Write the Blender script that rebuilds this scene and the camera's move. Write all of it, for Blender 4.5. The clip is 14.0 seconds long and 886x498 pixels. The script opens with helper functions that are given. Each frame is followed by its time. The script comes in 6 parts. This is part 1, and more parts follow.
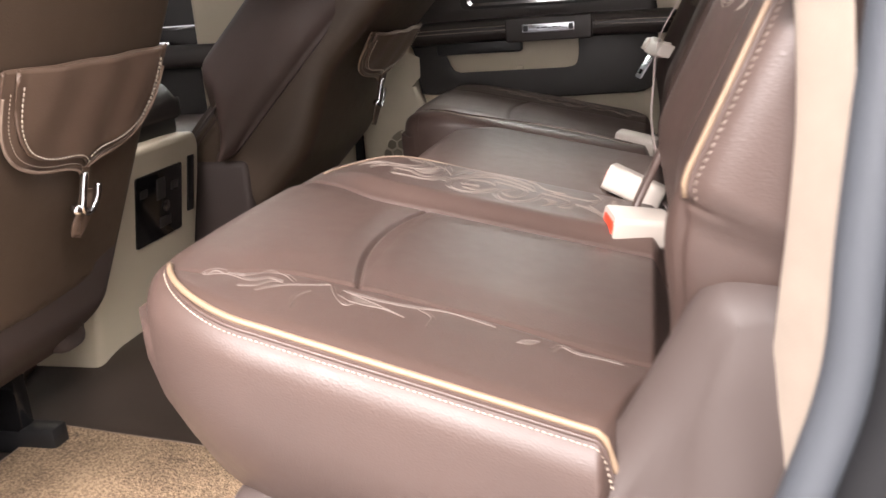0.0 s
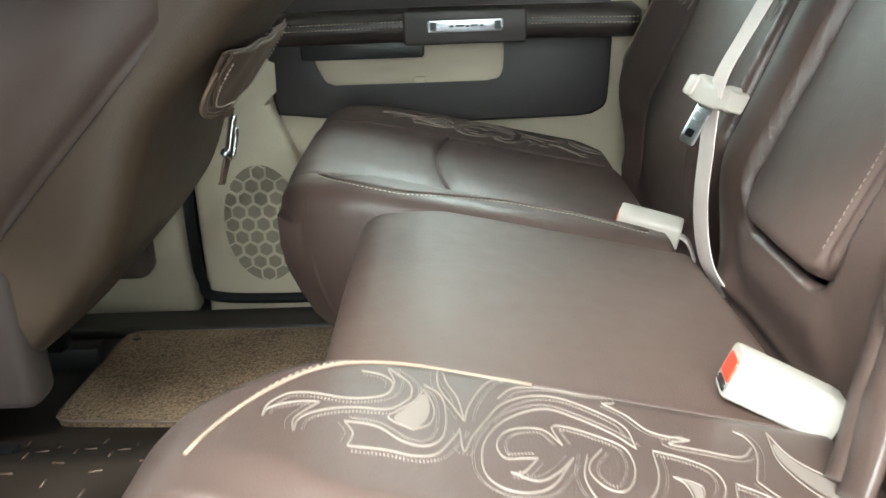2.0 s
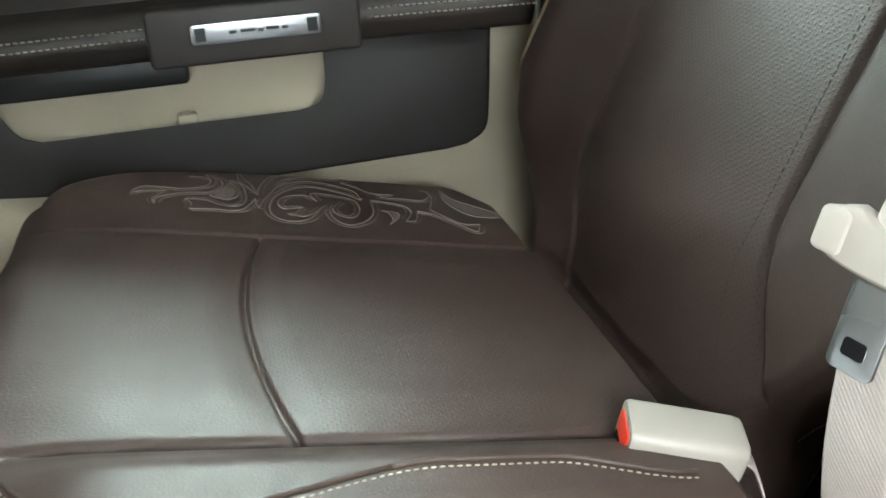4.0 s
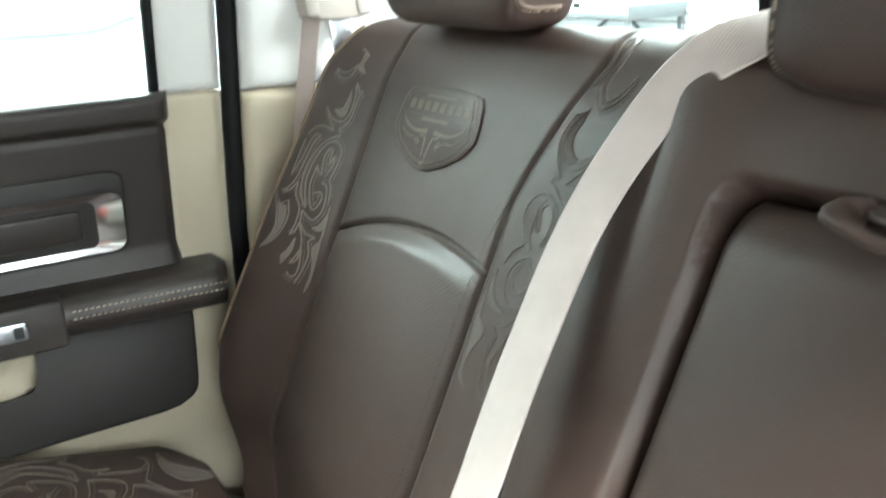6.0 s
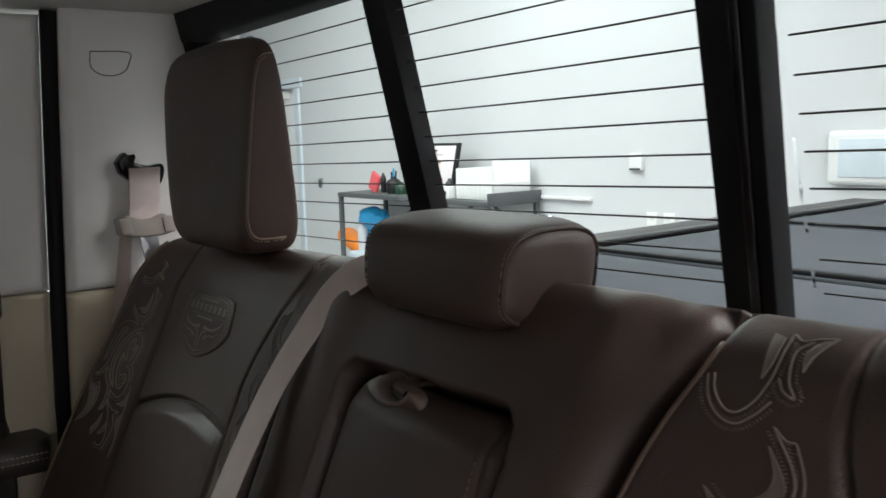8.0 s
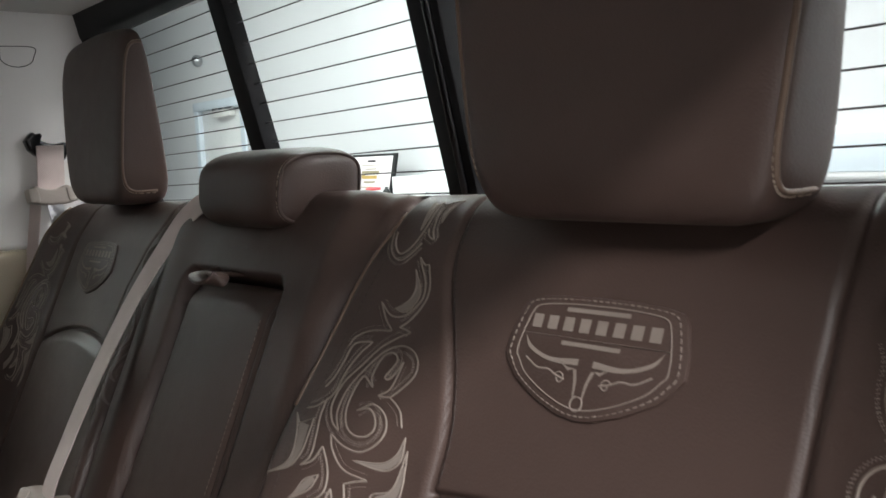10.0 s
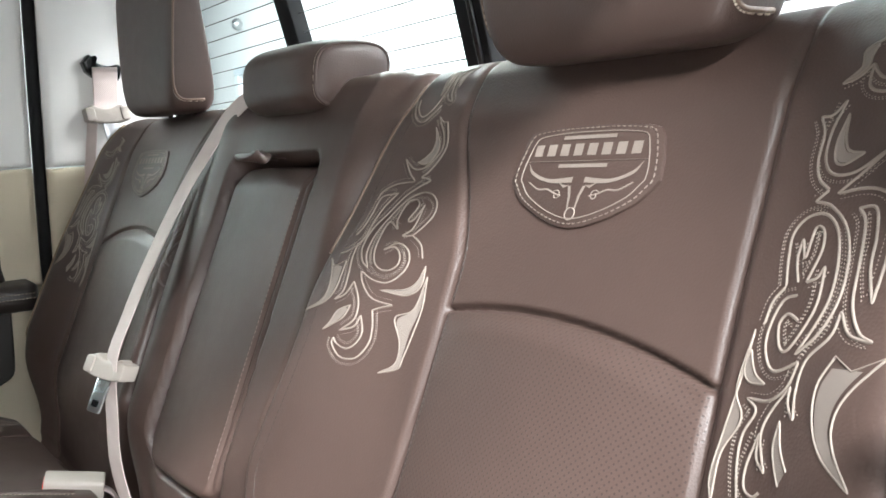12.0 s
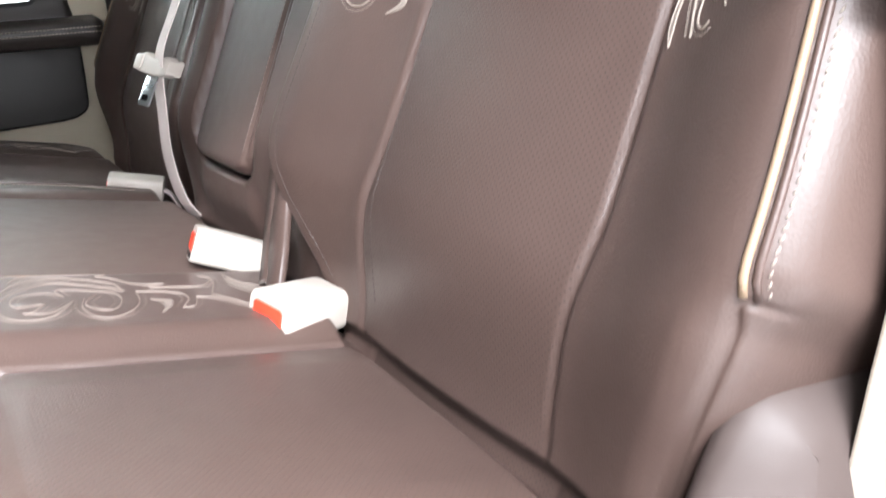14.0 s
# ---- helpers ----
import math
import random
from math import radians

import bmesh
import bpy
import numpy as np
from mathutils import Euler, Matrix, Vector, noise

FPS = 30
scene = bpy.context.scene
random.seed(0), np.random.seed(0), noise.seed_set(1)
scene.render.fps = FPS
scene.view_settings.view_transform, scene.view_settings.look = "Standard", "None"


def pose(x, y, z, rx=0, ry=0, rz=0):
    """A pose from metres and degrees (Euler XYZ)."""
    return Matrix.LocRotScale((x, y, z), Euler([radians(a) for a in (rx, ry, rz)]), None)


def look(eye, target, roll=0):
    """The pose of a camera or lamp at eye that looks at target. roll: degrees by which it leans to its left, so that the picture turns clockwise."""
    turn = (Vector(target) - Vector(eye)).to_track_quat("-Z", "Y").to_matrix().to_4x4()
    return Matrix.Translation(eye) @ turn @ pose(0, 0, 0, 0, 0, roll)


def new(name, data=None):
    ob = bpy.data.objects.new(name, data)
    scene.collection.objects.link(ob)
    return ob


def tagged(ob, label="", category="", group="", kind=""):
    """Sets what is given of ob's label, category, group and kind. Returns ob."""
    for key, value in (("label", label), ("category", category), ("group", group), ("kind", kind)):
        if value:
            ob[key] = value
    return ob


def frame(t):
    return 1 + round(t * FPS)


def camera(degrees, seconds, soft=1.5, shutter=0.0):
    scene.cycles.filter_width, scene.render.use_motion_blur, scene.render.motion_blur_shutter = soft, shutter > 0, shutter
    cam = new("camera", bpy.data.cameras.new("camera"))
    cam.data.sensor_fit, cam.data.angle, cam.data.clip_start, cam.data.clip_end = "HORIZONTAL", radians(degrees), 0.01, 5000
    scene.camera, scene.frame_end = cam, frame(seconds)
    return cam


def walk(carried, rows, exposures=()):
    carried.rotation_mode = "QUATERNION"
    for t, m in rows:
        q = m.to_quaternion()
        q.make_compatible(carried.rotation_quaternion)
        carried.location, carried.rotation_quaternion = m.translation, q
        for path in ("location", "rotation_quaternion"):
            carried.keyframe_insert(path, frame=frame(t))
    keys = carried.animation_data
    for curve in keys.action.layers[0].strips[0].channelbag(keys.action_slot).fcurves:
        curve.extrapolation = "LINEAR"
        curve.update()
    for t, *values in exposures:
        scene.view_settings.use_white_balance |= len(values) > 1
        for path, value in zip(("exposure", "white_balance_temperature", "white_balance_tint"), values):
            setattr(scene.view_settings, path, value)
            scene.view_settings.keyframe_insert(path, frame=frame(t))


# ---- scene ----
cam = camera(54.3, 14.0, 1.55, 0.3)
EXPOSURES = [(0, 0.2, 6700, 12), (0.6, 0.45, 6500, 3), (1.5, 0.92, 5900, -9), (2.5, 1.22, 5900, -9), (5.0, 1.12, 5900, -8), (5.5, 1.26, 5700, -9), (6.0, 1.55, 5900, -8), (6.5, 0.95, 6000, -5), (7.2, -0.65, 6200, 0), (8.0, -1.15, 6300, 5), (9.2, -1.08, 6400, 6), (11.3, 0.4, 6100, 2), (12.5, 0.95, 6000, 0), (14, 0.78, 5900, 4)]
PATH = [
    (0, (-0.056, -1.367, 0.751), (-0.529, 0.49, 0.178), -4.4),
    (0.5, (-0.184, -1.256, 0.759), (-0.603, 0.609, 0.17), -4.2),
    (1, (-0.238, -1.077, 0.767), (-0.544, 0.8, 0.148), -3.4),
    (1.5, (-0.272, -0.88, 0.78), (-0.439, 1.005, 0.133), -2.8),
    (2, (-0.325, -0.72, 0.807), (-0.356, 1.152, 0.104), -2.2),
    (2.5, (-0.346, -0.542, 0.825), (-0.276, 1.301, 0.051), -2.2),
    (2.7, (-0.351, -0.454, 0.851), (-0.248, 1.375, 0.048), -2.7),
    (4.8, (-0.329, -0.057, 0.811), (0.315, 1.597, -0.11), -2.1),
    (5, (-0.326, -0.067, 0.839), (0.365, 1.568, -0.081), -2.0),
    (5.5, (-0.301, -0.125, 0.938), (0.523, 1.485, 0.085), -2.5),
    (6, (-0.284, -0.222, 1.02), (0.678, 1.409, 0.377), -2.2),
    (6.5, (-0.258, -0.305, 1.045), (0.753, 1.362, 0.601), -1.0),
    (7, (-0.261, -0.395, 1.073), (0.818, 1.254, 0.728), -1.4),
    (7.5, (-0.274, -0.466, 1.089), (0.884, 1.141, 0.808), -1.5),
    (8, (-0.278, -0.541, 1.089), (0.927, 1.034, 0.827), -1.8),
    (8.5, (-0.279, -0.628, 1.087), (0.954, 0.927, 0.837), -1.9),
    (9, (-0.274, -0.714, 1.075), (0.978, 0.826, 0.831), -2.3),
    (9.2, (-0.284, -0.741, 1.066), (0.981, 0.79, 0.829), -2.3),
    (11.3, (-0.321, -0.95, 0.914), (0.955, 0.576, 0.706), -3.1),
    (11.5, (-0.334, -0.947, 0.909), (0.922, 0.593, 0.689), -3.0),
    (12, (-0.356, -0.937, 0.915), (0.842, 0.64, 0.632), -3.2),
    (12.5, (-0.334, -0.944, 0.9), (0.807, 0.666, 0.571), -3.2),
    (13, (-0.308, -0.965, 0.868), (0.763, 0.668, 0.437), -3.3),
    (13.5, (-0.302, -0.98, 0.815), (0.704, 0.655, 0.254), -3.2),
    (14, (-0.327, -1.014, 0.762), (0.621, 0.615, 0.093), -3.8),
]
walk(cam, [(t, look(eye, target, roll)) for t, eye, target, roll in PATH], EXPOSURES)

# ---- world, lights ----
world = bpy.data.worlds.new("world")
scene.world = world
world.use_nodes = True
world.node_tree.nodes["Background"].inputs[0].default_value = (0.9, 0.95, 1.0, 1)
world.node_tree.nodes["Background"].inputs[1].default_value = 0.04


def area_lamp(name, m, sx, sy, watts, colour):
    d = bpy.data.lights.new(name, "AREA")
    d.shape, d.size, d.size_y, d.energy, d.color = "RECTANGLE", sx, sy, watts, colour
    ob = new(name, d)
    ob.matrix_world = m
    return ob


GROUND, CEIL = -0.55, 3.3
WALL_X, WALL_Y, WALL_NEAR, WALL_FRONT = 3.7, 7.4, -5.4, -6.0
# unseen lamps, added, placed and tinted to light the cab and walls
LAMPS = [(-1.5, -3.3, 2.2, 0.45, 610), (-0.9, -4.7, 2.4, 0.5, 350), (1.3, -2.9, 1.8, 0.45, 230), (1.9, 2.9, 2.8, 1.4, 98), (-0.7, 4.6, 6.0, 3.2, 130), (-0.6, 2.6, 2.0, 0.45, 14), (2.3, -2.0, 2.0, 1.2, 130)]
for x, y, sx, sy, watts in LAMPS:
    area_lamp("unseen_lamp", look((x, y, CEIL - 0.12), (x, y + 0.001, 0)), sx, sy, watts, (0.82, 1.0, 0.95) if y > 4 else (0.88, 1.0, 0.97) if y > 0 else (1.0, 0.948, 0.95))


# ---- materials ----
def nodes_of(name):
    m = bpy.data.materials.new(name)
    m.use_nodes = True
    nt = m.node_tree
    return m, nt, nt.nodes["Principled BSDF"]


def add(nt, kind, **values):
    n = nt.nodes.new(kind)
    for k, v in values.items():
        n.inputs[k].default_value = v
    return n


def surface(name, colour, rough=0.5, metal=0.0, spread=0.15, coarse=6.0, fine=400.0, bump=0.15, rough_spread=0.1, specular=0.5, coat=0.0):
    """A plain surface with colour varied at two scales, and a fine relief."""
    m, nt, b = nodes_of(name)
    co = nt.nodes.new("ShaderNodeTexCoord")
    n1 = add(nt, "ShaderNodeTexNoise", Scale=coarse, Detail=4.0)
    n2 = add(nt, "ShaderNodeTexNoise", Scale=fine, Detail=3.0)
    for n in (n1, n2):
        nt.links.new(co.outputs["Object"], n.inputs["Vector"])
    mix = nt.nodes.new("ShaderNodeMath")
    mix.operation = "MULTIPLY_ADD"
    mix.inputs[1].default_value = 0.35
    nt.links.new(n2.outputs["Fac"], mix.inputs[0])
    nt.links.new(n1.outputs["Fac"], mix.inputs[2])
    ramp = nt.nodes.new("ShaderNodeValToRGB")
    e = ramp.color_ramp.elements
    e[0].position, e[1].position = 0.42, 0.92
    e[0].color = (*[c * (1 - spread) for c in colour], 1)
    e[1].color = (*[min(1, c * (1 + spread)) for c in colour], 1)
    nt.links.new(mix.outputs[0], ramp.inputs[0])
    nt.links.new(ramp.outputs[0], b.inputs["Base Color"])
    mr = add(nt, "ShaderNodeMapRange")
    mr.inputs["To Min"].default_value, mr.inputs["To Max"].default_value = rough - rough_spread, rough + rough_spread
    nt.links.new(n1.outputs["Fac"], mr.inputs["Value"])
    nt.links.new(mr.outputs[0], b.inputs["Roughness"])
    b.inputs["Metallic"].default_value = metal
    b.inputs["Specular IOR Level"].default_value = specular
    b.inputs["Coat Weight"].default_value = coat
    if bump:
        bp = add(nt, "ShaderNodeBump", Strength=bump, Distance=0.001)
        nt.links.new(n2.outputs["Fac"], bp.inputs["Height"])
        nt.links.new(bp.outputs[0], b.inputs["Normal"])
    return m


def leather(name, colour, rough=0.42, holes=False):
    """Grained hide: pebbled cells, soft folds, and rows of pinholes where asked."""
    m, nt, b = nodes_of(name)
    co = nt.nodes.new("ShaderNodeTexCoord")
    big = add(nt, "ShaderNodeTexNoise", Scale=5.0, Detail=5.0)
    cell = add(nt, "ShaderNodeTexVoronoi", Scale=520.0)
    crease = add(nt, "ShaderNodeTexNoise", Scale=45.0, Detail=6.0, Roughness=0.6)
    for n in (big, cell, crease):
        nt.links.new(co.outputs["Object"], n.inputs["Vector"])
    ramp = nt.nodes.new("ShaderNodeValToRGB")
    e = ramp.color_ramp.elements
    e[0].position, e[1].position = 0.3, 0.75
    e[0].color = (*[c * 0.88 for c in colour], 1)
    e[1].color = (*[c * 1.12 for c in colour], 1)
    nt.links.new(big.outputs["Fac"], ramp.inputs[0])
    base = ramp.outputs[0]
    height = nt.nodes.new("ShaderNodeMath")
    height.operation = "MULTIPLY_ADD"
    height.inputs[1].default_value = 0.5
    nt.links.new(crease.outputs["Fac"], height.inputs[0])
    nt.links.new(cell.outputs["Distance"], height.inputs[2])
    top = height.outputs[0]
    if holes:
        uv = nt.nodes.new("ShaderNodeUVMap")
        sp = add(nt, "ShaderNodeVectorMath")
        sp.operation = "MULTIPLY"
        sp.inputs[1].default_value = (1 / 0.0040, 1 / 0.0040, 0)
        nt.links.new(uv.outputs[0], sp.inputs[0])
        rot = add(nt, "ShaderNodeVectorRotate", Angle=radians(45))
        nt.links.new(sp.outputs[0], rot.inputs["Vector"])
        fr = nt.nodes.new("ShaderNodeVectorMath")
        fr.operation = "FRACTION"
        nt.links.new(rot.outputs[0], fr.inputs[0])
        di = nt.nodes.new("ShaderNodeVectorMath")
        di.operation = "DISTANCE"
        di.inputs[1].default_value = (0.5, 0.5, 0)
        nt.links.new(fr.outputs[0], di.inputs[0])
        hole = add(nt, "ShaderNodeMapRange")
        hole.inputs["From Min"].default_value, hole.inputs["From Max"].default_value = 0.14, 0.24
        nt.links.new(di.outputs["Value"], hole.inputs["Value"])
        mixc = nt.nodes.new("ShaderNodeMix")
        mixc.data_type = "RGBA"
        mixc.inputs["A"].default_value = (*[c * 0.55 for c in colour], 1)
        nt.links.new(hole.outputs[0], mixc.inputs["Factor"])
        nt.links.new(base, mixc.inputs["B"])
        base = mixc.outputs["Result"]
        sink = nt.nodes.new("ShaderNodeMath")
        sink.operation = "MULTIPLY_ADD"
        sink.inputs[1].default_value = 1.5
        nt.links.new(hole.outputs[0], sink.inputs[0])
        nt.links.new(top, sink.inputs[2])
        top = sink.outputs[0]
    nt.links.new(base, b.inputs["Base Color"])
    bp = add(nt, "ShaderNodeBump", Strength=0.22, Distance=0.0006)
    nt.links.new(top, bp.inputs["Height"])
    nt.links.new(bp.outputs[0], b.inputs["Normal"])
    mr = add(nt, "ShaderNodeMapRange")
    mr.inputs["To Min"].default_value, mr.inputs["To Max"].default_value = rough - 0.06, rough + 0.08
    nt.links.new(crease.outputs["Fac"], mr.inputs["Value"])
    nt.links.new(mr.outputs[0], b.inputs["Roughness"])
    b.inputs["Specular IOR Level"].default_value = 0.50
    return m


def carpet(name, dark, light):
    m, nt, b = nodes_of(name)
    co = nt.nodes.new("ShaderNodeTexCoord")
    n1 = add(nt, "ShaderNodeTexNoise", Scale=260.0, Detail=3.0)
    n2 = add(nt, "ShaderNodeTexVoronoi", Scale=330.0)
    n3 = add(nt, "ShaderNodeTexNoise", Scale=9.0, Detail=3.0)
    for n in (n1, n2, n3):
        nt.links.new(co.outputs["Object"], n.inputs["Vector"])
    s = nt.nodes.new("ShaderNodeMath")
    s.operation = "MULTIPLY_ADD"
    s.inputs[1].default_value = 0.4
    nt.links.new(n3.outputs["Fac"], s.inputs[0])
    nt.links.new(n1.outputs["Fac"], s.inputs[2])
    ramp = nt.nodes.new("ShaderNodeValToRGB")
    e = ramp.color_ramp.elements
    e[0].position, e[1].position = 0.52, 0.86
    e[0].color, e[1].color = (*dark, 1), (*light, 1)
    nt.links.new(s.outputs[0], ramp.inputs[0])
    nt.links.new(ramp.outputs[0], b.inputs["Base Color"])
    b.inputs["Roughness"].default_value = 0.95
    bp = add(nt, "ShaderNodeBump", Strength=0.8, Distance=0.003)
    nt.links.new(n2.outputs["Distance"], bp.inputs["Height"])
    nt.links.new(bp.outputs[0], b.inputs["Normal"])
    return m


def webbing(name, colour):
    m, nt, b = nodes_of(name)
    uv = nt.nodes.new("ShaderNodeUVMap")
    w1 = add(nt, "ShaderNodeTexWave", Scale=160.0, Distortion=0.3)
    w1.bands_direction = "DIAGONAL"
    w2 = add(nt, "ShaderNodeTexNoise", Scale=30.0, Detail=3.0)
    nt.links.new(uv.outputs[0], w1.inputs["Vector"])
    nt.links.new(uv.outputs[0], w2.inputs["Vector"])
    ramp = nt.nodes.new("ShaderNodeValToRGB")
    e = ramp.color_ramp.elements
    e[0].color = (*[c * 0.82 for c in colour], 1)
    e[1].color = (*[c * 1.08 for c in colour], 1)
    nt.links.new(w2.outputs["Fac"], ramp.inputs[0])
    nt.links.new(ramp.outputs[0], b.inputs["Base Color"])
    b.inputs["Roughness"].default_value = 0.75
    bp = add(nt, "ShaderNodeBump", Strength=0.35, Distance=0.0006)
    nt.links.new(w1.outputs["Fac"], bp.inputs["Height"])
    nt.links.new(bp.outputs[0], b.inputs["Normal"])
    return m


def glass(name, tint=(1, 1, 1)):
    m, nt, b = nodes_of(name)
    b.inputs["Base Color"].default_value = (*tint, 1)
    b.inputs["Transmission Weight"].default_value = 1.0
    b.inputs["Roughness"].default_value = 0.0
    b.inputs["IOR"].default_value = 1.02
    return m


BROWN = (0.063, 0.0395, 0.0325)
M = {
    "leather": leather("brown_leather", BROWN, 0.46),
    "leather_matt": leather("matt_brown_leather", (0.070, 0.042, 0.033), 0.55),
    "perforated": leather("perforated_leather", (0.067, 0.043, 0.036), 0.42, True),
    "leather_dark": leather("dark_leather", (0.038, 0.030, 0.027), 0.42),
    "seat_back_cloth": leather("seat_back_vinyl", (0.066, 0.043, 0.028), 0.5),
    "flap": leather("flap_leather", (0.12, 0.077, 0.054), 0.48),
    "piping": surface("tan_piping", (0.215, 0.148, 0.096), 0.5, spread=0.12, fine=900),
    "flap_edge": surface("raw_leather_edge", (0.22, 0.155, 0.115), 0.8, spread=0.2, fine=1200, bump=0.4),
    "thread": surface("cream_thread", (0.42, 0.35, 0.28), 0.7, spread=0.1, fine=2500, bump=0.3),
    "embroidery": surface("beige_embroidery", (0.225, 0.186, 0.157), 0.65, spread=0.15, fine=2500, bump=0.4),
    # beige thread darkened; on the far seat back this puts shade into the colour
    "embroidery_dim": surface("dimmed_embroidery", (0.118, 0.090, 0.077), 0.6, spread=0.15, fine=2500, bump=0.4),
    # a tone between the full beige and the dimmed thread
    "embroidery_muted": surface("muted_beige_embroidery", (0.185, 0.146, 0.124), 0.65, spread=0.15, fine=2500, bump=0.4),
    "embroidery_fill": surface("beige_satin_stitch", (0.195, 0.162, 0.14), 0.6, spread=0.15, fine=2500, bump=0.4),
    "beige": surface("beige_plastic", (0.56, 0.49, 0.37), 0.5, spread=0.05, fine=1500, bump=0.08),
    "headliner": surface("grey_headliner", (0.68, 0.66, 0.63), 0.9, spread=0.06, fine=1200, bump=0.25),
    "pillar": surface("light_grey_trim", (0.78, 0.765, 0.745), 0.7, spread=0.05, fine=1200, bump=0.12),
    "dark_plastic": surface("dark_brown_plastic", (0.030, 0.0265, 0.025), 0.5, spread=0.08, fine=1400, bump=0.15),
    "seat_plastic": surface("brown_seat_plastic", (0.053, 0.039, 0.035), 0.56, specular=0.35, spread=0.06, fine=1400, bump=0.12),
    "black": surface("black_plastic", (0.012, 0.012, 0.013), 0.4, spread=0.1, fine=1200, bump=0.08),
    "gloss_black": surface("gloss_black", (0.008, 0.008, 0.009), 0.12, spread=0.05, bump=0, rough_spread=0.03),
    "rubber": surface("black_rubber", (0.011, 0.011, 0.012), 0.6, specular=0.2, spread=0.1, fine=900, bump=0.1),
    "grey_rubber": surface("grey_weatherstrip", (0.048, 0.053, 0.062), 0.5, spread=0.08, fine=900, bump=0.1),
    "chrome": surface("chrome", (0.85, 0.86, 0.88), 0.08, 1.0, 0.03, bump=0, rough_spread=0.03),
    "steel": surface("brushed_steel", (0.5, 0.51, 0.53), 0.28, 1.0, 0.08, bump=0.05),
    "silver": surface("silver_badge", (0.62, 0.65, 0.70), 0.25, 0.9, 0.03, bump=0, rough_spread=0.03),
    "red": surface("red_button", (0.75, 0.045, 0.02), 0.4, spread=0.05, bump=0),
    "belt": webbing("cream_webbing", (0.63, 0.53, 0.50)),
    # cream webbing darkened: the doorway's shade is put into the colour
    "belt_toned": webbing("toned_cream_webbing", (0.265, 0.218, 0.178)),
    "belt_buckle": surface("cream_buckle", (0.40, 0.355, 0.315), 0.4, spread=0.03, fine=1500, bump=0.04),
    "carpet": carpet("brown_carpet", (0.115, 0.073, 0.042), (0.42, 0.29, 0.18)),
    "hump": surface("brown_rubber", (0.034, 0.0235, 0.0175), 0.5, spread=0.2, coarse=9, fine=600, bump=0.25),
    "liner": surface("rubber_liner", (0.026, 0.0205, 0.0175), 0.42, spread=0.15, fine=700, bump=0.2),
    "white_wall": surface("white_wall", (0.64, 0.645, 0.66), 0.8, spread=0.03, coarse=1.2, fine=90, bump=0.1),
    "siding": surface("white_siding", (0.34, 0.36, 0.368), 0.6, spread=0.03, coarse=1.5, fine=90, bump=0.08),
    "concrete": surface("concrete_floor", (0.34, 0.34, 0.34), 0.5, spread=0.2, coarse=1.5, fine=60, bump=0.2),
    "tonneau": surface("black_vinyl_cover", (0.09, 0.098, 0.11), 0.85, specular=0.15, spread=0.12, coarse=3, fine=500, bump=0.2),
    "paint": surface("dark_truck_paint", (0.03, 0.03, 0.035), 0.2, spread=0.05, bump=0, coat=0.6, rough_spread=0.04),
    "desk_metal": surface("dark_desk", (0.09, 0.095, 0.1), 0.5, spread=0.1, fine=300),
    "paper": surface("paper", (0.78, 0.72, 0.74), 0.8, spread=0.03, bump=0),
    "ink": surface("ink", (0.32, 0.28, 0.18), 0.8, spread=0.1, bump=0),
    "sepia": surface("ochre_ink", (0.55, 0.38, 0.12), 0.8, spread=0.1, bump=0),
    "bottle_green": surface("dark_green_plastic", (0.015, 0.05, 0.03), 0.35, spread=0.1, bump=0),
    "blue": surface("blue_plastic", (0.03, 0.28, 0.55), 0.4, spread=0.1, bump=0),
    "orange": surface("orange_plastic", (0.9, 0.26, 0.03), 0.4, spread=0.1, bump=0),
    "yellow": surface("yellow_plastic", (0.85, 0.78, 0.1), 0.4, spread=0.1, bump=0),
    "pink": surface("red_plastic", (0.8, 0.12, 0.14), 0.4, spread=0.1, bump=0),
    "pale_blue": surface("pale_blue_trim", (0.62, 0.68, 0.74), 0.6, spread=0.05, bump=0),
    "speaker": surface("speaker_cloth", (0.27, 0.235, 0.18), 0.8, spread=0.1, fine=1500, bump=0.2),
    "wire": surface("defroster_wire", (0.05, 0.045, 0.045), 0.5, bump=0),
    "glass": glass("clear_glass", (0.97, 0.99, 0.98)),
    "cup": surface("frosted_plastic", (0.75, 0.72, 0.75), 0.35, spread=0.03, bump=0),
    "lamp_body": surface("white_enamel", (0.8, 0.8, 0.8), 0.4, spread=0.03, bump=0),
}
glow, gnt, gb = nodes_of("lamp_diffuser")
gb.inputs["Emission Color"].default_value = (1, 0.98, 0.95, 1)
gb.inputs["Emission Strength"].default_value = 6.0
M["glow"] = glow


# ---- mesh tools ----
def thing(name, label, category, base=(0, 0, 0), group="", kind=""):
    ob = new(name)
    ob.empty_display_size = 0.05
    ob.location = base
    tagged(ob, label, category, group, kind)
    return ob


def origin_of(ob):
    p = Vector((0, 0, 0))
    while ob is not None:
        p += ob.location
        ob = ob.parent
    return p


def mesh_part(name, verts, faces, mat, parent=None, label="", smooth=True, uvs=None, mats=None):
    """A mesh object from world coordinates, under a thing or on its own. mats: second material and the faces' slots."""
    base = origin_of(parent)
    me = bpy.data.meshes.new(name)
    me.from_pydata([Vector(v) - base for v in verts], [], [list(f) for f in faces])
    me.materials.append(mat)
    if mats:
        me.materials.append(mats[0])
        me.polygons.foreach_set("material_index", mats[1])
    if smooth:
        me.polygons.foreach_set("use_smooth", [True] * len(me.polygons))
    if uvs is not None:
        layer = me.uv_layers.new(name="UVMap")
        idx = np.empty(len(me.loops), dtype=np.int32)
        me.loops.foreach_get("vertex_index", idx)
        layer.data.foreach_set("uv", np.asarray(uvs, dtype=np.float32)[idx].ravel())
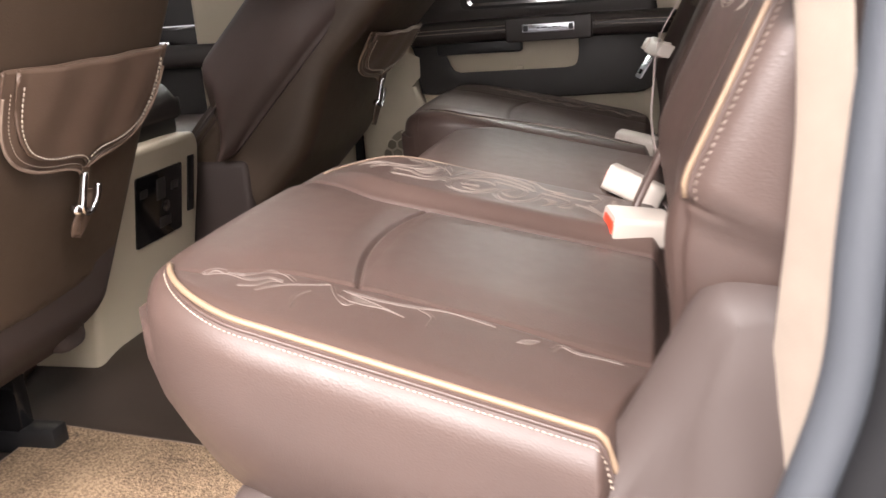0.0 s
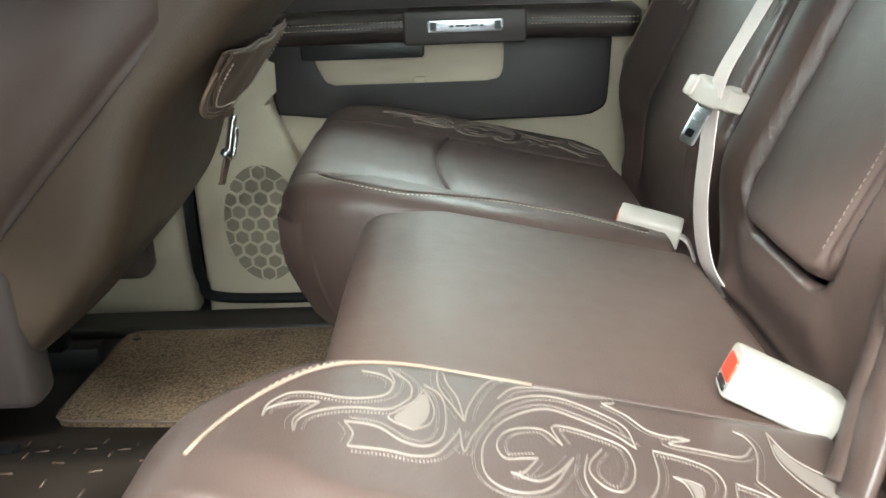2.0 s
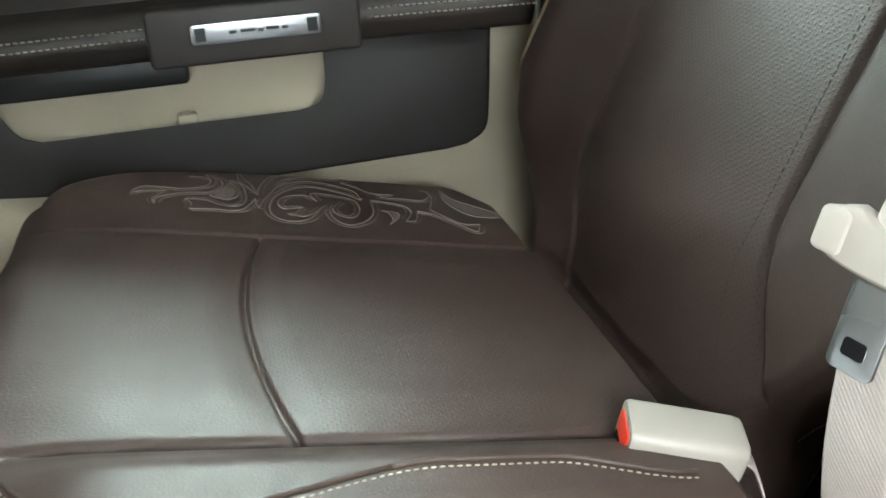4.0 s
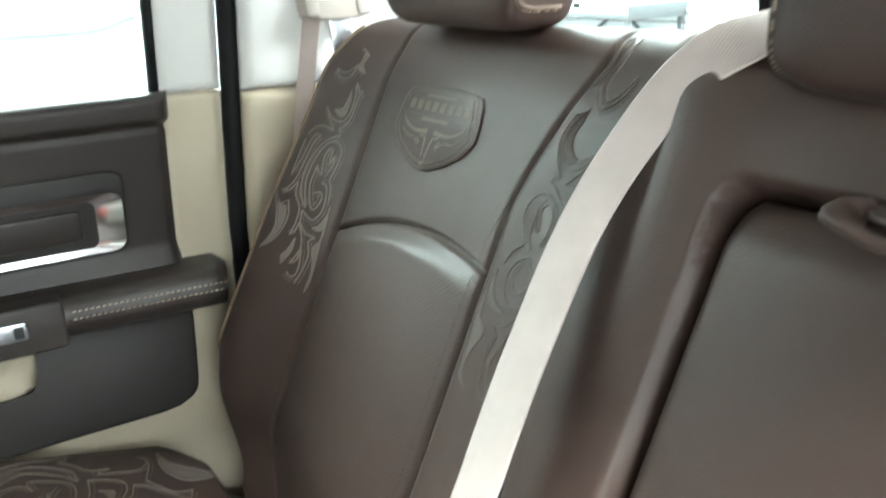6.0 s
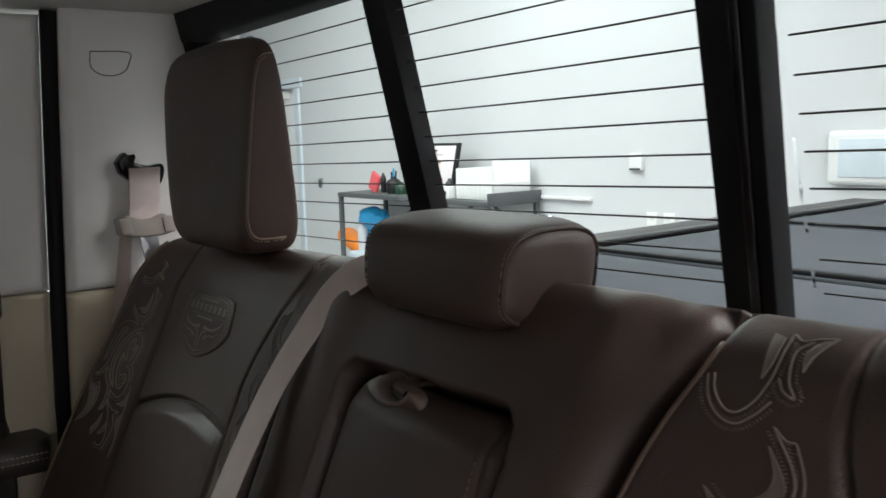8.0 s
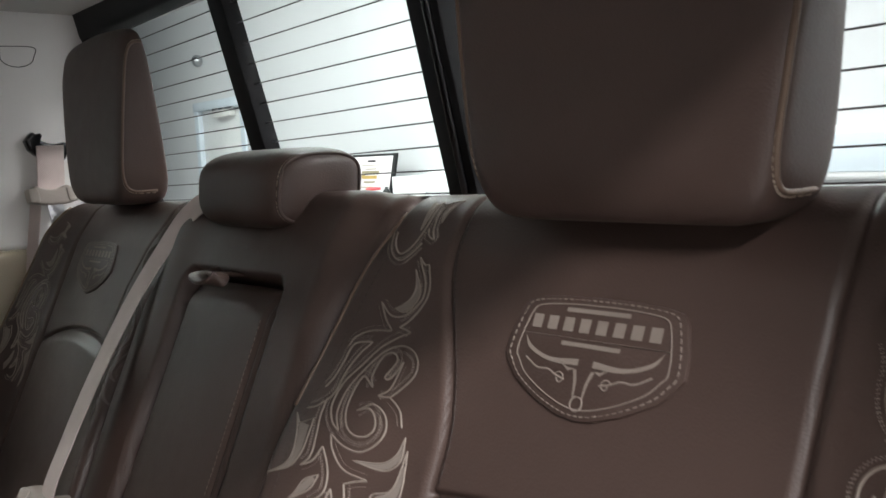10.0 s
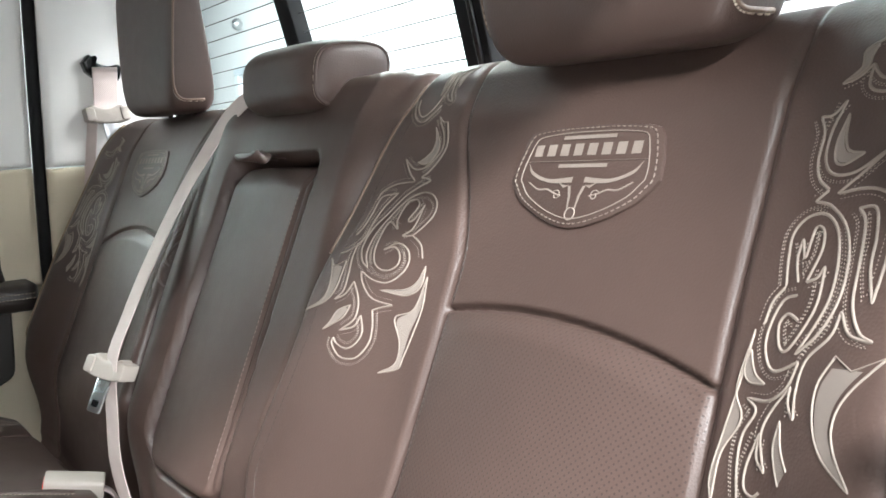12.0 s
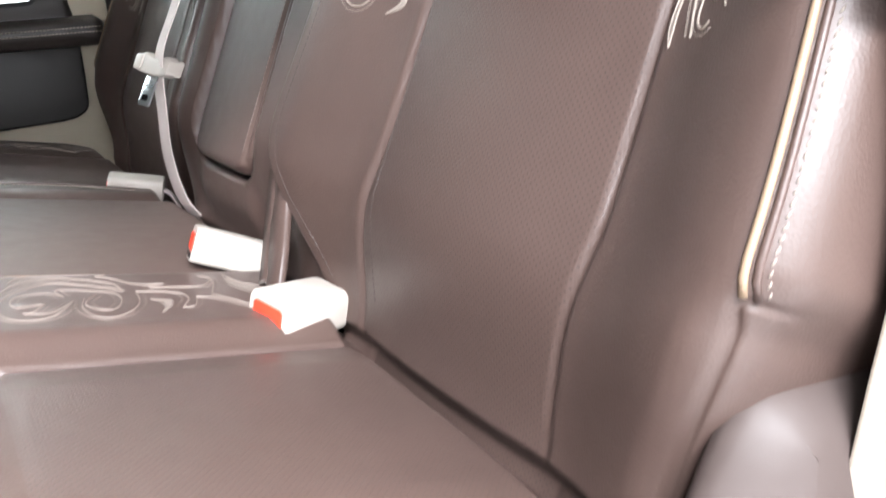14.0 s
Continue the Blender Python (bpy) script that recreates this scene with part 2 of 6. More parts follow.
    me.update()
    ob = new(name, me)
    ob.parent = parent
    if label:
        tagged(ob, label)
    return ob


def from_bm(name, bm, mat, parent=None, label="", smooth=True, sharp=40):
    base = origin_of(parent)
    bmesh.ops.translate(bm, verts=bm.verts, vec=-base)
    bmesh.ops.recalc_face_normals(bm, faces=bm.faces)
    me = bpy.data.meshes.new(name)
    bm.to_mesh(me)
    bm.free()
    me.materials.append(mat)
    if smooth:
        me.polygons.foreach_set("use_smooth", [True] * len(me.polygons))
        me.set_sharp_from_angle(angle=radians(sharp))
    ob = new(name, me)
    ob.parent = parent
    if label:
        tagged(ob, label)
    return ob


def box(name, lo, hi, mat, parent=None, label="", bevel=0.004, seg=2, turn=None):
    """A box with rounded edges between two corners; turn: a matrix about its centre."""
    lo, hi = Vector(lo), Vector(hi)
    bm = bmesh.new()
    bmesh.ops.create_cube(bm, size=1)
    bmesh.ops.scale(bm, vec=hi - lo, verts=bm.verts)
    if bevel > 0:
        bmesh.ops.bevel(bm, geom=bm.edges[:], offset=min(bevel, 0.45 * min(hi - lo)), segments=seg, affect="EDGES", profile=0.5)
    mid = (lo + hi) / 2
    bmesh.ops.transform(bm, matrix=Matrix.Translation(mid) @ (turn or Matrix()), verts=bm.verts)
    return from_bm(name, bm, mat, parent, label)


def grid_faces(n, m, base=0, wrap=False):
    """Quads of a grid of n rows and m columns of vertices."""
    out = []
    for i in range(n - 1):
        for j in range(m if wrap else m - 1):
            a, b2 = base + i * m + j, base + i * m + (j + 1) % m
            out.append((a, b2, b2 + m, a + m))
    return out


def frames_along(pts, hint=None):
    """Tangent, side and up for each point of a line."""
    out, up = [], Vector(hint) if hint else None
    for i, p in enumerate(pts):
        t = (pts[min(i + 1, len(pts) - 1)] - pts[max(i - 1, 0)])
        t = t.normalized() if t.length > 1e-9 else Vector((0, 0, 1))
        if up is None:
            up = Vector((0, 0, 1)) if abs(t.z) < 0.9 else Vector((1, 0, 0))
        side = t.cross(up)
        side = side.normalized() if side.length > 1e-6 else t.orthogonal().normalized()
        nu = side.cross(t).normalized()
        if hint is None:
            up = nu
        out.append((t, side, nu))
    return out


def spline(ctrl, n=12):
    """A smooth line through points."""
    c = [Vector(p) for p in ctrl]
    c = [2 * c[0] - c[1], *c, 2 * c[-1] - c[-2]]
    out = []
    for i in range(1, len(c) - 2):
        for k in range(n):
            t = k / n
            a, b2, d, e = c[i - 1], c[i], c[i + 1], c[i + 2]
            out.append(0.5 * (2 * b2 + (d - a) * t + (2 * a - 5 * b2 + 4 * d - e) * t * t + (3 * b2 - a - 3 * d + e) * t ** 3))
    out.append(c[-2])
    return out


def tube_data(pts, r, sides=8, squash=1.0, hint=None, base=0):
    verts, faces = [], []
    fr = frames_along(pts, hint)
    for i, (p, (t, s, u)) in enumerate(zip(pts, fr)):
        rr = r(i / max(1, len(pts) - 1)) if callable(r) else r
        for k in range(sides):
            a = 2 * math.pi * k / sides
            verts.append(p + s * (math.cos(a) * rr) + u * (math.sin(a) * rr * squash))
    faces += grid_faces(len(pts), sides, base, True)
    faces += [tuple(base + k for k in reversed(range(sides))), tuple(base + (len(pts) - 1) * sides + k for k in range(sides))]
    return verts, faces


def tube(name, pts, r, mat, parent=None, label="", sides=8, squash=1.0, hint=None):
    v, f = tube_data([Vector(p) for p in pts], r, sides, squash, hint)
    return mesh_part(name, v, f, mat, parent, label)


def strap(name, pts, sides_dir, width, thick, mat, parent=None, label=""):
    """Woven band along a line; sides_dir: the direction across it at each point."""
    verts, faces, uvs = [], [], []
    run = 0.0
    cols = [(-0.5, 0.3), (-0.46, 0.5), (0, 0.56), (0.46, 0.5), (0.5, 0.3), (0.5, -0.3), (0.46, -0.5), (-0.46, -0.5), (-0.5, -0.3)]
    for i, p in enumerate(pts):
        if i:
            run += (p - pts[i - 1]).length
        t = (pts[min(i + 1, len(pts) - 1)] - pts[max(i - 1, 0)]).normalized()
        s = Vector(sides_dir[i] if isinstance(sides_dir, list) else sides_dir)
        s = (s - t * s.dot(t)).normalized()
        n = s.cross(t).normalized()
        for a, b2 in cols:
            verts.append(p + s * (a * width) + n * (b2 * thick))
            uvs.append((a * width, run))
    m = len(cols)
    faces = grid_faces(len(pts), m, 0, True)
    faces += [tuple(range(m)), tuple((len(pts) - 1) * m + k for k in reversed(range(m)))]
    return mesh_part(name, verts, faces, mat, parent, label, uvs=uvs)


def prism(name, outline, place, depth, mat, parent=None, label="", bevel=0.0, seg=2, smooth=True):
    """A plate: the outline (2D points) set out by place(u, v, w), from w = 0 to w = -depth, with a rounded front edge."""
    n = len(outline)
    c = Vector((sum(p[0] for p in outline) / n, sum(p[1] for p in outline) / n))
    nrm = []
    for i in range(n):
        a, b2 = Vector(outline[i - 1][:2]), Vector(outline[(i + 1) % n][:2])
        d = b2 - a
        q = Vector((d.y, -d.x)).normalized()
        if q.dot(Vector(outline[i][:2]) - c) < 0:
            q = -q
        nrm.append(q)
    rings = []
    steps = seg if bevel > 0 else 0
    for k in range(steps + 1):
        a = (k / steps) * math.pi / 2 if steps else 0
        inset, w = (bevel * (1 - math.sin(a)), -bevel * (1 - math.cos(a))) if steps else (0, 0)
        rings.append([place(outline[i][0] - nrm[i].x * inset, outline[i][1] - nrm[i].y * inset, w) for i in range(n)])
    rings.append([place(p[0], p[1], -depth) for p in outline])
    verts = [v for r in rings for v in r]
    faces = grid_faces(len(rings), n, 0, True)
    faces.append(tuple(range(n)))
    faces.append(tuple((len(rings) - 1) * n + k for k in range(n)))
    bm = bmesh.new()
    vs = [bm.verts.new(v) for v in verts]
    for f in faces:
        bm.faces.new([vs[k] for k in f])
    return from_bm(name, bm, mat, parent, label, smooth, 35)


def rounded(u0, v0, u1, v1, r, n=5):
    """Outline of a rectangle with round corners; r: one radius or four (from u0 v0, counter-clockwise)."""
    rs = r if isinstance(r, (tuple, list)) else (r,) * 4
    out = []
    for (cx, cy, a0), rr in zip(((u0, v0, 180), (u1, v0, 270), (u1, v1, 0), (u0, v1, 90)), rs):
        sx, sy = (1 if cx == u0 else -1), (1 if cy == v0 else -1)
        for k in range(n + 1):
            a = radians(a0 + 90 * k / n)
            out.append((cx + sx * rr + rr * math.cos(a), cy + sy * rr + rr * math.sin(a)))
    return out


def bell(d, w):
    return math.exp(-(d / w) ** 2)


def smooth(a, b2, x):
    t = min(1.0, max(0.0, (x - a) / (b2 - a)))
    return t * t * (3 - 2 * t)


class Pad:
    """A padded upholstery block: a face over u, v with height high(u, v), edges rolled over by r, and sides that reach depth behind it."""

    def __init__(self, left, right, v0, v1, high, place, r=0.03, depth=0.1, r_left=None):
        self.r_left = r_left or r
        self.left, self.right, self.v0, self.v1, self.high, self.place, self.r, self.depth = left, right, v0, v1, high, place, r, depth

    def w(self, u, v):
        d0, d1 = u - self.left(v), self.right(v) - u
        dv = min(v - self.v0, self.v1 - v)
        a = max(0.0, self.r - d1) if d1 < d0 else max(0.0, self.r_left - d0) * self.r / self.r_left
        b2 = max(0.0, self.r - dv)
        if d0 <= d1 and a > 0 and b2 == 0:
            a *= self.r_left / self.r
            return self.high(u, v) - (self.r_left - math.sqrt(max(0.0, self.r_left ** 2 - a * a)))
        drop = self.r - math.sqrt(max(0.0, self.r ** 2 - a * a - b2 * b2))
        return self.high(u, v) - drop

    def at(self, u, v, off=0.0):
        return self.place(u, v, self.w(u, v) + off)

    def build(self, name, mat, parent, label="", nu=90, nv=90, second=None, region=None, ease=0.4, bulge=0.0, tuck=0.0):
        spread = lambda x: (1 - ease) * x + ease * (0.5 - 0.5 * math.cos(math.pi * x))  # noqa: E731
        verts, uvs, uv = [], [], []
        for j in range(nv + 1):
            v = self.v0 + (self.v1 - self.v0) * spread(j / nv)
            l, r = self.left(v), self.right(v)
            for i in range(nu + 1):
                u = l + (r - l) * spread(i / nu)
                verts.append(self.at(u, v))
                uv.append((u, v))
        uvs = list(uv)
        faces = grid_faces(nv + 1, nu + 1)
        slots = []
        if second:
            for f in faces:
                cu, cv = sum(uv[k][0] for k in f) / 4, sum(uv[k][1] for k in f) / 4
                slots.append(1 if region(cu, cv) else 0)
        m = nu + 1
        loop = [i for i in range(m)] + [j * m + nu for j in range(1, nv + 1)] + [nv * m + i for i in range(nu - 1, -1, -1)] + [j * m for j in range(nv - 1, 0, -1)]
        prev = loop
        for deep, inset in [(q, -bulge * math.sin(math.pi * q)) for q in (0.1, 0.22, 0.35, 0.5, 0.65, 0.8, 0.92)] + [(1.0, 0.03)] if bulge else [(0.25, 0.0), (0.45, 0.15 * tuck), (0.65, 0.45 * tuck), (0.85, 0.8 * tuck), (1.0, 0.03 + tuck)]:
            cur = []
            cu, cv = (self.left(0.5 * (self.v0 + self.v1)) + self.right(0.5 * (self.v0 + self.v1))) / 2, (self.v0 + self.v1) / 2
            for idx in loop:
                u, v = uv[idx]
                w0 = self.w(u, v)
                cur.append(len(verts))
                verts.append(self.place(u + (cu - u) * inset, v + (cv - v) * inset, w0 + (-self.depth - w0) * deep))
                uvs.append((u, v))
            for a in range(len(loop)):
                b2 = (a + 1) % len(loop)
                faces.append((prev[b2], prev[a], cur[a], cur[b2]))
            prev = cur
        faces.append(tuple(prev))
        slots += [0] * (len(faces) - len(slots))
        return mesh_part(name, verts, faces, mat, parent, label, uvs=uvs, mats=(second, slots) if second else None)


def stroke_data(pad, line, width, lift, verts, faces):
    """A raised cord on a pad along a line in u, v."""
    base = len(verts)
    n = len(line)
    for i, (u, v) in enumerate(line):
        du, dv = line[min(i + 1, n - 1)][0] - line[max(i - 1, 0)][0], line[min(i + 1, n - 1)][1] - line[max(i - 1, 0)][1]
        q = math.hypot(du, dv) or 1.0
        nu, nv = -dv / q, du / q
        ww = width * (0.45 if i in (0, n - 1) else 1.0)
        for a, l in ((-0.5, 0.0), (-0.22, lift), (0.22, lift), (0.5, 0.0)):
            verts.append(pad.at(u + nu * a * ww, v + nv * a * ww, l))
    faces += grid_faces(n, 4, base)


def dashes(pad, line, length, gap, width, lift, verts, faces):
    """Single stitches along a line in u, v."""
    run, pieces, cur, on = 0.0, [], [line[0]], True
    for a, b2 in zip(line, line[1:]):
        d = math.hypot(b2[0] - a[0], b2[1] - a[1])
        done = 0.0
        while True:
            need = (length if on else gap) - run
            if done + need > d:
                run += d - done
                if on:
                    cur.append(b2)
                break
            done += need
            p = (a[0] + (b2[0] - a[0]) * done / d, a[1] + (b2[1] - a[1]) * done / d)
            if on:
                cur.append(p)
                pieces.append(cur)
            else:
                cur = [p]
            on, run = not on, 0.0
    for line2 in pieces:
        if len(line2) > 1:
            stroke_data(pad, line2, width, lift, verts, faces)


def fill_data(pad, a, b2, lift, verts, faces):
    """A flat stitched field between two lines of equal length."""
    base = len(verts)
    for (u0, v0), (u1, v1) in zip(a, b2):
        for k in range(5):
            t = k / 4
            verts.append(pad.at(u0 + (u1 - u0) * t, v0 + (v1 - v0) * t, lift))
    faces += grid_faces(len(a), 5, base)


def stitches(name, pts, length, gap, r, mat, parent, slant=None):
    """Thread stitches along a line in space; slant: how far each one leans sideways."""
    verts, faces = [], []
    pts = [Vector(p) for p in pts]
    run, want = 0.0, 0.0
    for a, b2 in zip(pts, pts[1:]):
        d = (b2 - a).length
        while want < run + d and d > 0:
            p = a.lerp(b2, (want - run) / d)
            t = (b2 - a).normalized() * length
            tv, tf = tube_data([p, p + t * 0.5 + (slant or Vector()) * 0.5, p + t + (slant or Vector())], lambda k: r * (0.6 + 0.8 * k * (1 - k) * 2), 5, base=len(verts))
            verts += tv
            faces += tf
            want += length + gap
        run += d
    return tagged(mesh_part(name, verts, faces, mat, parent), kind="stuff")


# ---- embroidery ----
def curve2(ctrl, n=10):
    return [(p.x, p.y) for p in spline([(a, b2, 0) for a, b2 in ctrl], n)]


def spiral2(cx, cy, r0, r1, a0, turns, n=34):
    out = []
    for k in range(n + 1):
        t = k / n
        a, r = radians(a0) + turns * 2 * math.pi * t, r0 + (r1 - r0) * t
        out.append((cx + r * math.cos(a), cy + r * math.sin(a)))
    return out


def scrollwork():
    """The western scroll: cords, and crescents that are stitched full. Height 1, across from -0.2 to 0.2."""
    horn = [
        curve2([(-0.042, 0.956), (-0.026, 0.907), (-0.028, 0.835), (-0.014, 0.786), (0.018, 0.754)]),
        curve2([(0.018, 0.754), (0.004, 0.742), (-0.011, 0.727)]),
        curve2([(-0.042, 0.956), (-0.012, 0.957), (0.018, 0.99)]),
        curve2([(0.018, 0.99), (-0.007, 0.91), (-0.009, 0.838), (0.018, 0.796), (0.077, 0.795), (0.148, 0.846)]),
        curve2([(0.042, 0.743), (0.096, 0.792), (0.148, 0.846)]),
        curve2([(0.042, 0.743), (0.114, 0.749), (0.163, 0.731), (0.193, 0.684)]),
    ]
    loop = [
        curve2([(-0.011, 0.727), (0.033, 0.711), (0.08, 0.657), (0.103, 0.579), (0.102, 0.486), (0.073, 0.405), (0.02, 0.346)]),
        curve2([(0.02, 0.346), (0.056, 0.418), (0.078, 0.483), (0.08, 0.565), (0.064, 0.644), (0.027, 0.69), (-0.021, 0.688), (-0.052, 0.647), (-0.053, 0.586), (-0.043, 0.51)]),
        curve2([(-0.013, 0.52), (-0.028, 0.579), (-0.023, 0.631)]),
        curve2([(-0.023, 0.631), (-0.007, 0.584), (0.004, 0.656), (0.027, 0.649), (0.032, 0.598), (0.009, 0.521)]),
        curve2([(0.009, 0.521), (0.036, 0.533), (0.05, 0.56)]),
        curve2([(0.05, 0.56), (0.05, 0.478), (0.035, 0.425), (-0.001, 0.358), (-0.026, 0.359), (-0.04, 0.414), (-0.021, 0.442), (0.011, 0.426)]),
    ]
    hook = [
        curve2([(-0.043, 0.51), (-0.07, 0.471), (-0.081, 0.413)]),
        curve2([(-0.005, 0.49), (-0.041, 0.475), (-0.064, 0.41), (-0.063, 0.349), (-0.03, 0.302), (0.033, 0.329)]),
        curve2([(0.033, 0.329), (0.015, 0.268), (-0.027, 0.231), (-0.085, 0.228)]),
        curve2([(-0.085, 0.228), (-0.056, 0.201), (-0.079, 0.142), (-0.079, 0.07), (-0.061, -0.014)]),
        curve2([(0.024, 0.27), (-0.017, 0.202), (-0.029, 0.144), (-0.003, 0.066)]),
        curve2([(-0.003, 0.066), (-0.031, 0.098), (-0.033, 0.154)]),
        curve2([(-0.033, 0.154), (-0.053, 0.074), (-0.049, 0.023), (-0.024, 0.007), (-0.005, 0.022)]),
    ]
    stem = [
        curve2([(0.113, 0.452), (0.099, 0.394), (0.051, 0.335), (0.04, 0.262), (0.047, 0.196)]),
        curve2([(0.047, 0.196), (0.027, 0.229), (0.024, 0.27)]),
        curve2([(0.113, 0.452), (0.141, 0.4), (0.192, 0.387)]),
        curve2([(0.103, 0.701), (0.124, 0.664), (0.13, 0.572), (0.134, 0.471), (0.159, 0.408), (0.192, 0.387)]),
        curve2([(0.103, 0.701), (0.142, 0.697), (0.155, 0.627), (0.156, 0.556), (0.174, 0.472)]),
        curve2([(0.192, 0.664), (0.183, 0.55), (0.174, 0.472)]),
    ]
    crown = [
        curve2([(0.065, 1.08), (0.067, 1.02), (0.099, 0.996), (0.147, 1.0), (0.182, 1.035)]),
        curve2([(0.065, 1.08), (0.082, 1.05), (0.105, 1.03), (0.144, 1.025), (0.182, 1.035)]),
        curve2([(-0.006, 1.04), (0.033, 1.05), (0.065, 1.08)]),
        curve2([(-0.006, 1.04), (0.036, 1.08), (0.033, 1.13), (0.094, 1.16)]),
    ]
    leaves = []
    leaves.append((curve2([(0.031, 0.952), (0.013, 0.882), (0.017, 0.832), (0.043, 0.817), (0.09, 0.841)]),
                   curve2([(0.031, 0.952), (0.033, 0.895), (0.042, 0.861), (0.057, 0.848), (0.09, 0.841)])))
    leaves.append((curve2([(0.121, 0.351), (0.09, 0.28), (0.095, 0.199), (0.126, 0.132), (0.192, 0.075)]),
                   curve2([(0.226, 0.362), (0.16, 0.27), (0.14, 0.205), (0.152, 0.146), (0.192, 0.075)])))
    leaves.append((curve2([(-0.101, 0.399), (-0.112, 0.28), (-0.128, 0.155), (-0.142, 0.03), (-0.128, -0.033)]),
                   curve2([(-0.101, 0.399), (-0.119, 0.248), (-0.091, 0.176), (-0.127, 0.083), (-0.128, -0.033)])))
    leaves.append((curve2([(-0.101, 0.348), (-0.109, 0.299), (-0.09, 0.268), (-0.045, 0.267)]),
                   curve2([(-0.101, 0.348), (-0.09, 0.314), (-0.074, 0.286), (-0.045, 0.267)])))
    leaves.append((curve2([(0.014, 0.191), (0.009, 0.134), (0.018, 0.095), (0.039, 0.047)]),
                   curve2([(0.014, 0.191), (0.026, 0.137), (0.038, 0.108), (0.053, 0.082)])))
    leaves.append((curve2([(-0.006, 1.04), (0.033, 1.07), (0.033, 1.12), (0.063, 1.14)]),
                   curve2([(-0.006, 1.04), (0.047, 1.07), (0.054, 1.11), (0.063, 1.14)])))
    return horn + loop + hook + stem + crown, leaves


CORDS, LEAVES = scrollwork()


def seat_scroll():
    """The scroll of a seat cushion, in metres: along the seat from front to rear, and across from the band's seam."""
    front = [
        curve2([(-0.143, 0.081), (-0.142, 0.094), (-0.133, 0.106), (-0.121, 0.108), (-0.100, 0.106), (-0.084, 0.112), (-0.074, 0.122), (-0.071, 0.137), (-0.076, 0.154)]),
        curve2([(-0.143, 0.081), (-0.140, 0.090), (-0.125, 0.096), (-0.112, 0.097)]),
        curve2([(-0.112, 0.097), (-0.119, 0.085), (-0.124, 0.074), (-0.122, 0.061)]),
        curve2([(-0.122, 0.061), (-0.121, 0.075), (-0.111, 0.086), (-0.093, 0.096), (-0.073, 0.101), (-0.062, 0.117), (-0.060, 0.130), (-0.063, 0.141), (-0.075, 0.154)]),
        curve2([(-0.092, 0.145), (-0.079, 0.144), (-0.072, 0.136), (-0.073, 0.125)]),
    ]
    bowl = [
        curve2([(-0.053, 0.140), (-0.042, 0.129), (-0.039, 0.103), (-0.041, 0.078), (-0.050, 0.065), (-0.063, 0.066), (-0.078, 0.078), (-0.096, 0.078)]),
        curve2([(-0.096, 0.078), (-0.090, 0.066), (-0.092, 0.052)]),
        curve2([(-0.092, 0.052), (-0.072, 0.054), (-0.055, 0.053), (-0.043, 0.060), (-0.033, 0.084), (-0.031, 0.091)]),
        curve2([(-0.043, 0.182), (-0.039, 0.150), (-0.032, 0.130), (-0.028, 0.101)]),
        curve2([(-0.044, 0.179), (-0.044, 0.143), (-0.035, 0.119), (-0.028, 0.101)]),
        curve2([(-0.028, 0.101), (-0.025, 0.123), (-0.016, 0.151), (-0.006, 0.168), (-0.001, 0.169)]),
        curve2([(-0.031, 0.091), (-0.029, 0.066), (-0.024, 0.084), (-0.016, 0.106)]),
    ]
    curl = [
        curve2([(-0.016, 0.106), (-0.005, 0.131), (0.014, 0.149), (0.035, 0.153), (0.060, 0.141), (0.073, 0.127), (0.075, 0.103)]),
        curve2([(0.075, 0.103), (0.063, 0.117), (0.042, 0.130), (0.022, 0.135), (0.000, 0.117), (-0.014, 0.091), (-0.019, 0.066), (-0.017, 0.045), (-0.007, 0.035), (0.007, 0.036), (0.020, 0.048), (0.034, 0.079)]),
        curve2([(0.034, 0.079), (0.023, 0.060), (0.011, 0.048), (-0.004, 0.052)]),
        curve2([(-0.004, 0.052), (0.003, 0.054), (0.013, 0.072)]),
        curve2([(0.013, 0.072), (0.004, 0.069), (-0.006, 0.066), (-0.010, 0.078), (-0.006, 0.094), (0.004, 0.104), (0.019, 0.107), (0.029, 0.092)]),
        curve2([(0.029, 0.092), (0.025, 0.113), (0.035, 0.116), (0.049, 0.112), (0.066, 0.103), (0.070, 0.086), (0.067, 0.067), (0.059, 0.052), (0.049, 0.052), (0.042, 0.064), (0.044, 0.079), (0.053, 0.096)]),
        curve2([(0.043, 0.086), (0.038, 0.060), (0.042, 0.040), (0.052, 0.032), (0.066, 0.040), (0.077, 0.057), (0.083, 0.077), (0.085, 0.104)]),
    ]
    tail = [
        curve2([(0.085, 0.104), (0.105, 0.100), (0.119, 0.091), (0.121, 0.073), (0.110, 0.048)]),
        curve2([(0.110, 0.048), (0.122, 0.054), (0.129, 0.080)]),
        curve2([(0.129, 0.080), (0.146, 0.071), (0.162, 0.051), (0.178, 0.032), (0.187, 0.051)]),
        curve2([(0.144, 0.087), (0.154, 0.070), (0.168, 0.051), (0.187, 0.051)]),
        curve2([(0.144, 0.087), (0.155, 0.123), (0.154, 0.141), (0.147, 0.148)]),
        curve2([(0.062, 0.156), (0.076, 0.145), (0.089, 0.128), (0.113, 0.126)]),
        curve2([(0.113, 0.126), (0.098, 0.117), (0.119, 0.115), (0.142, 0.115), (0.154, 0.130)]),
        curve2([(-0.007, 0.138), (0.005, 0.157), (0.032, 0.168), (0.053, 0.167), (0.070, 0.176)]),
        curve2([(0.070, 0.176), (0.071, 0.161), (0.062, 0.156)]),
    ]
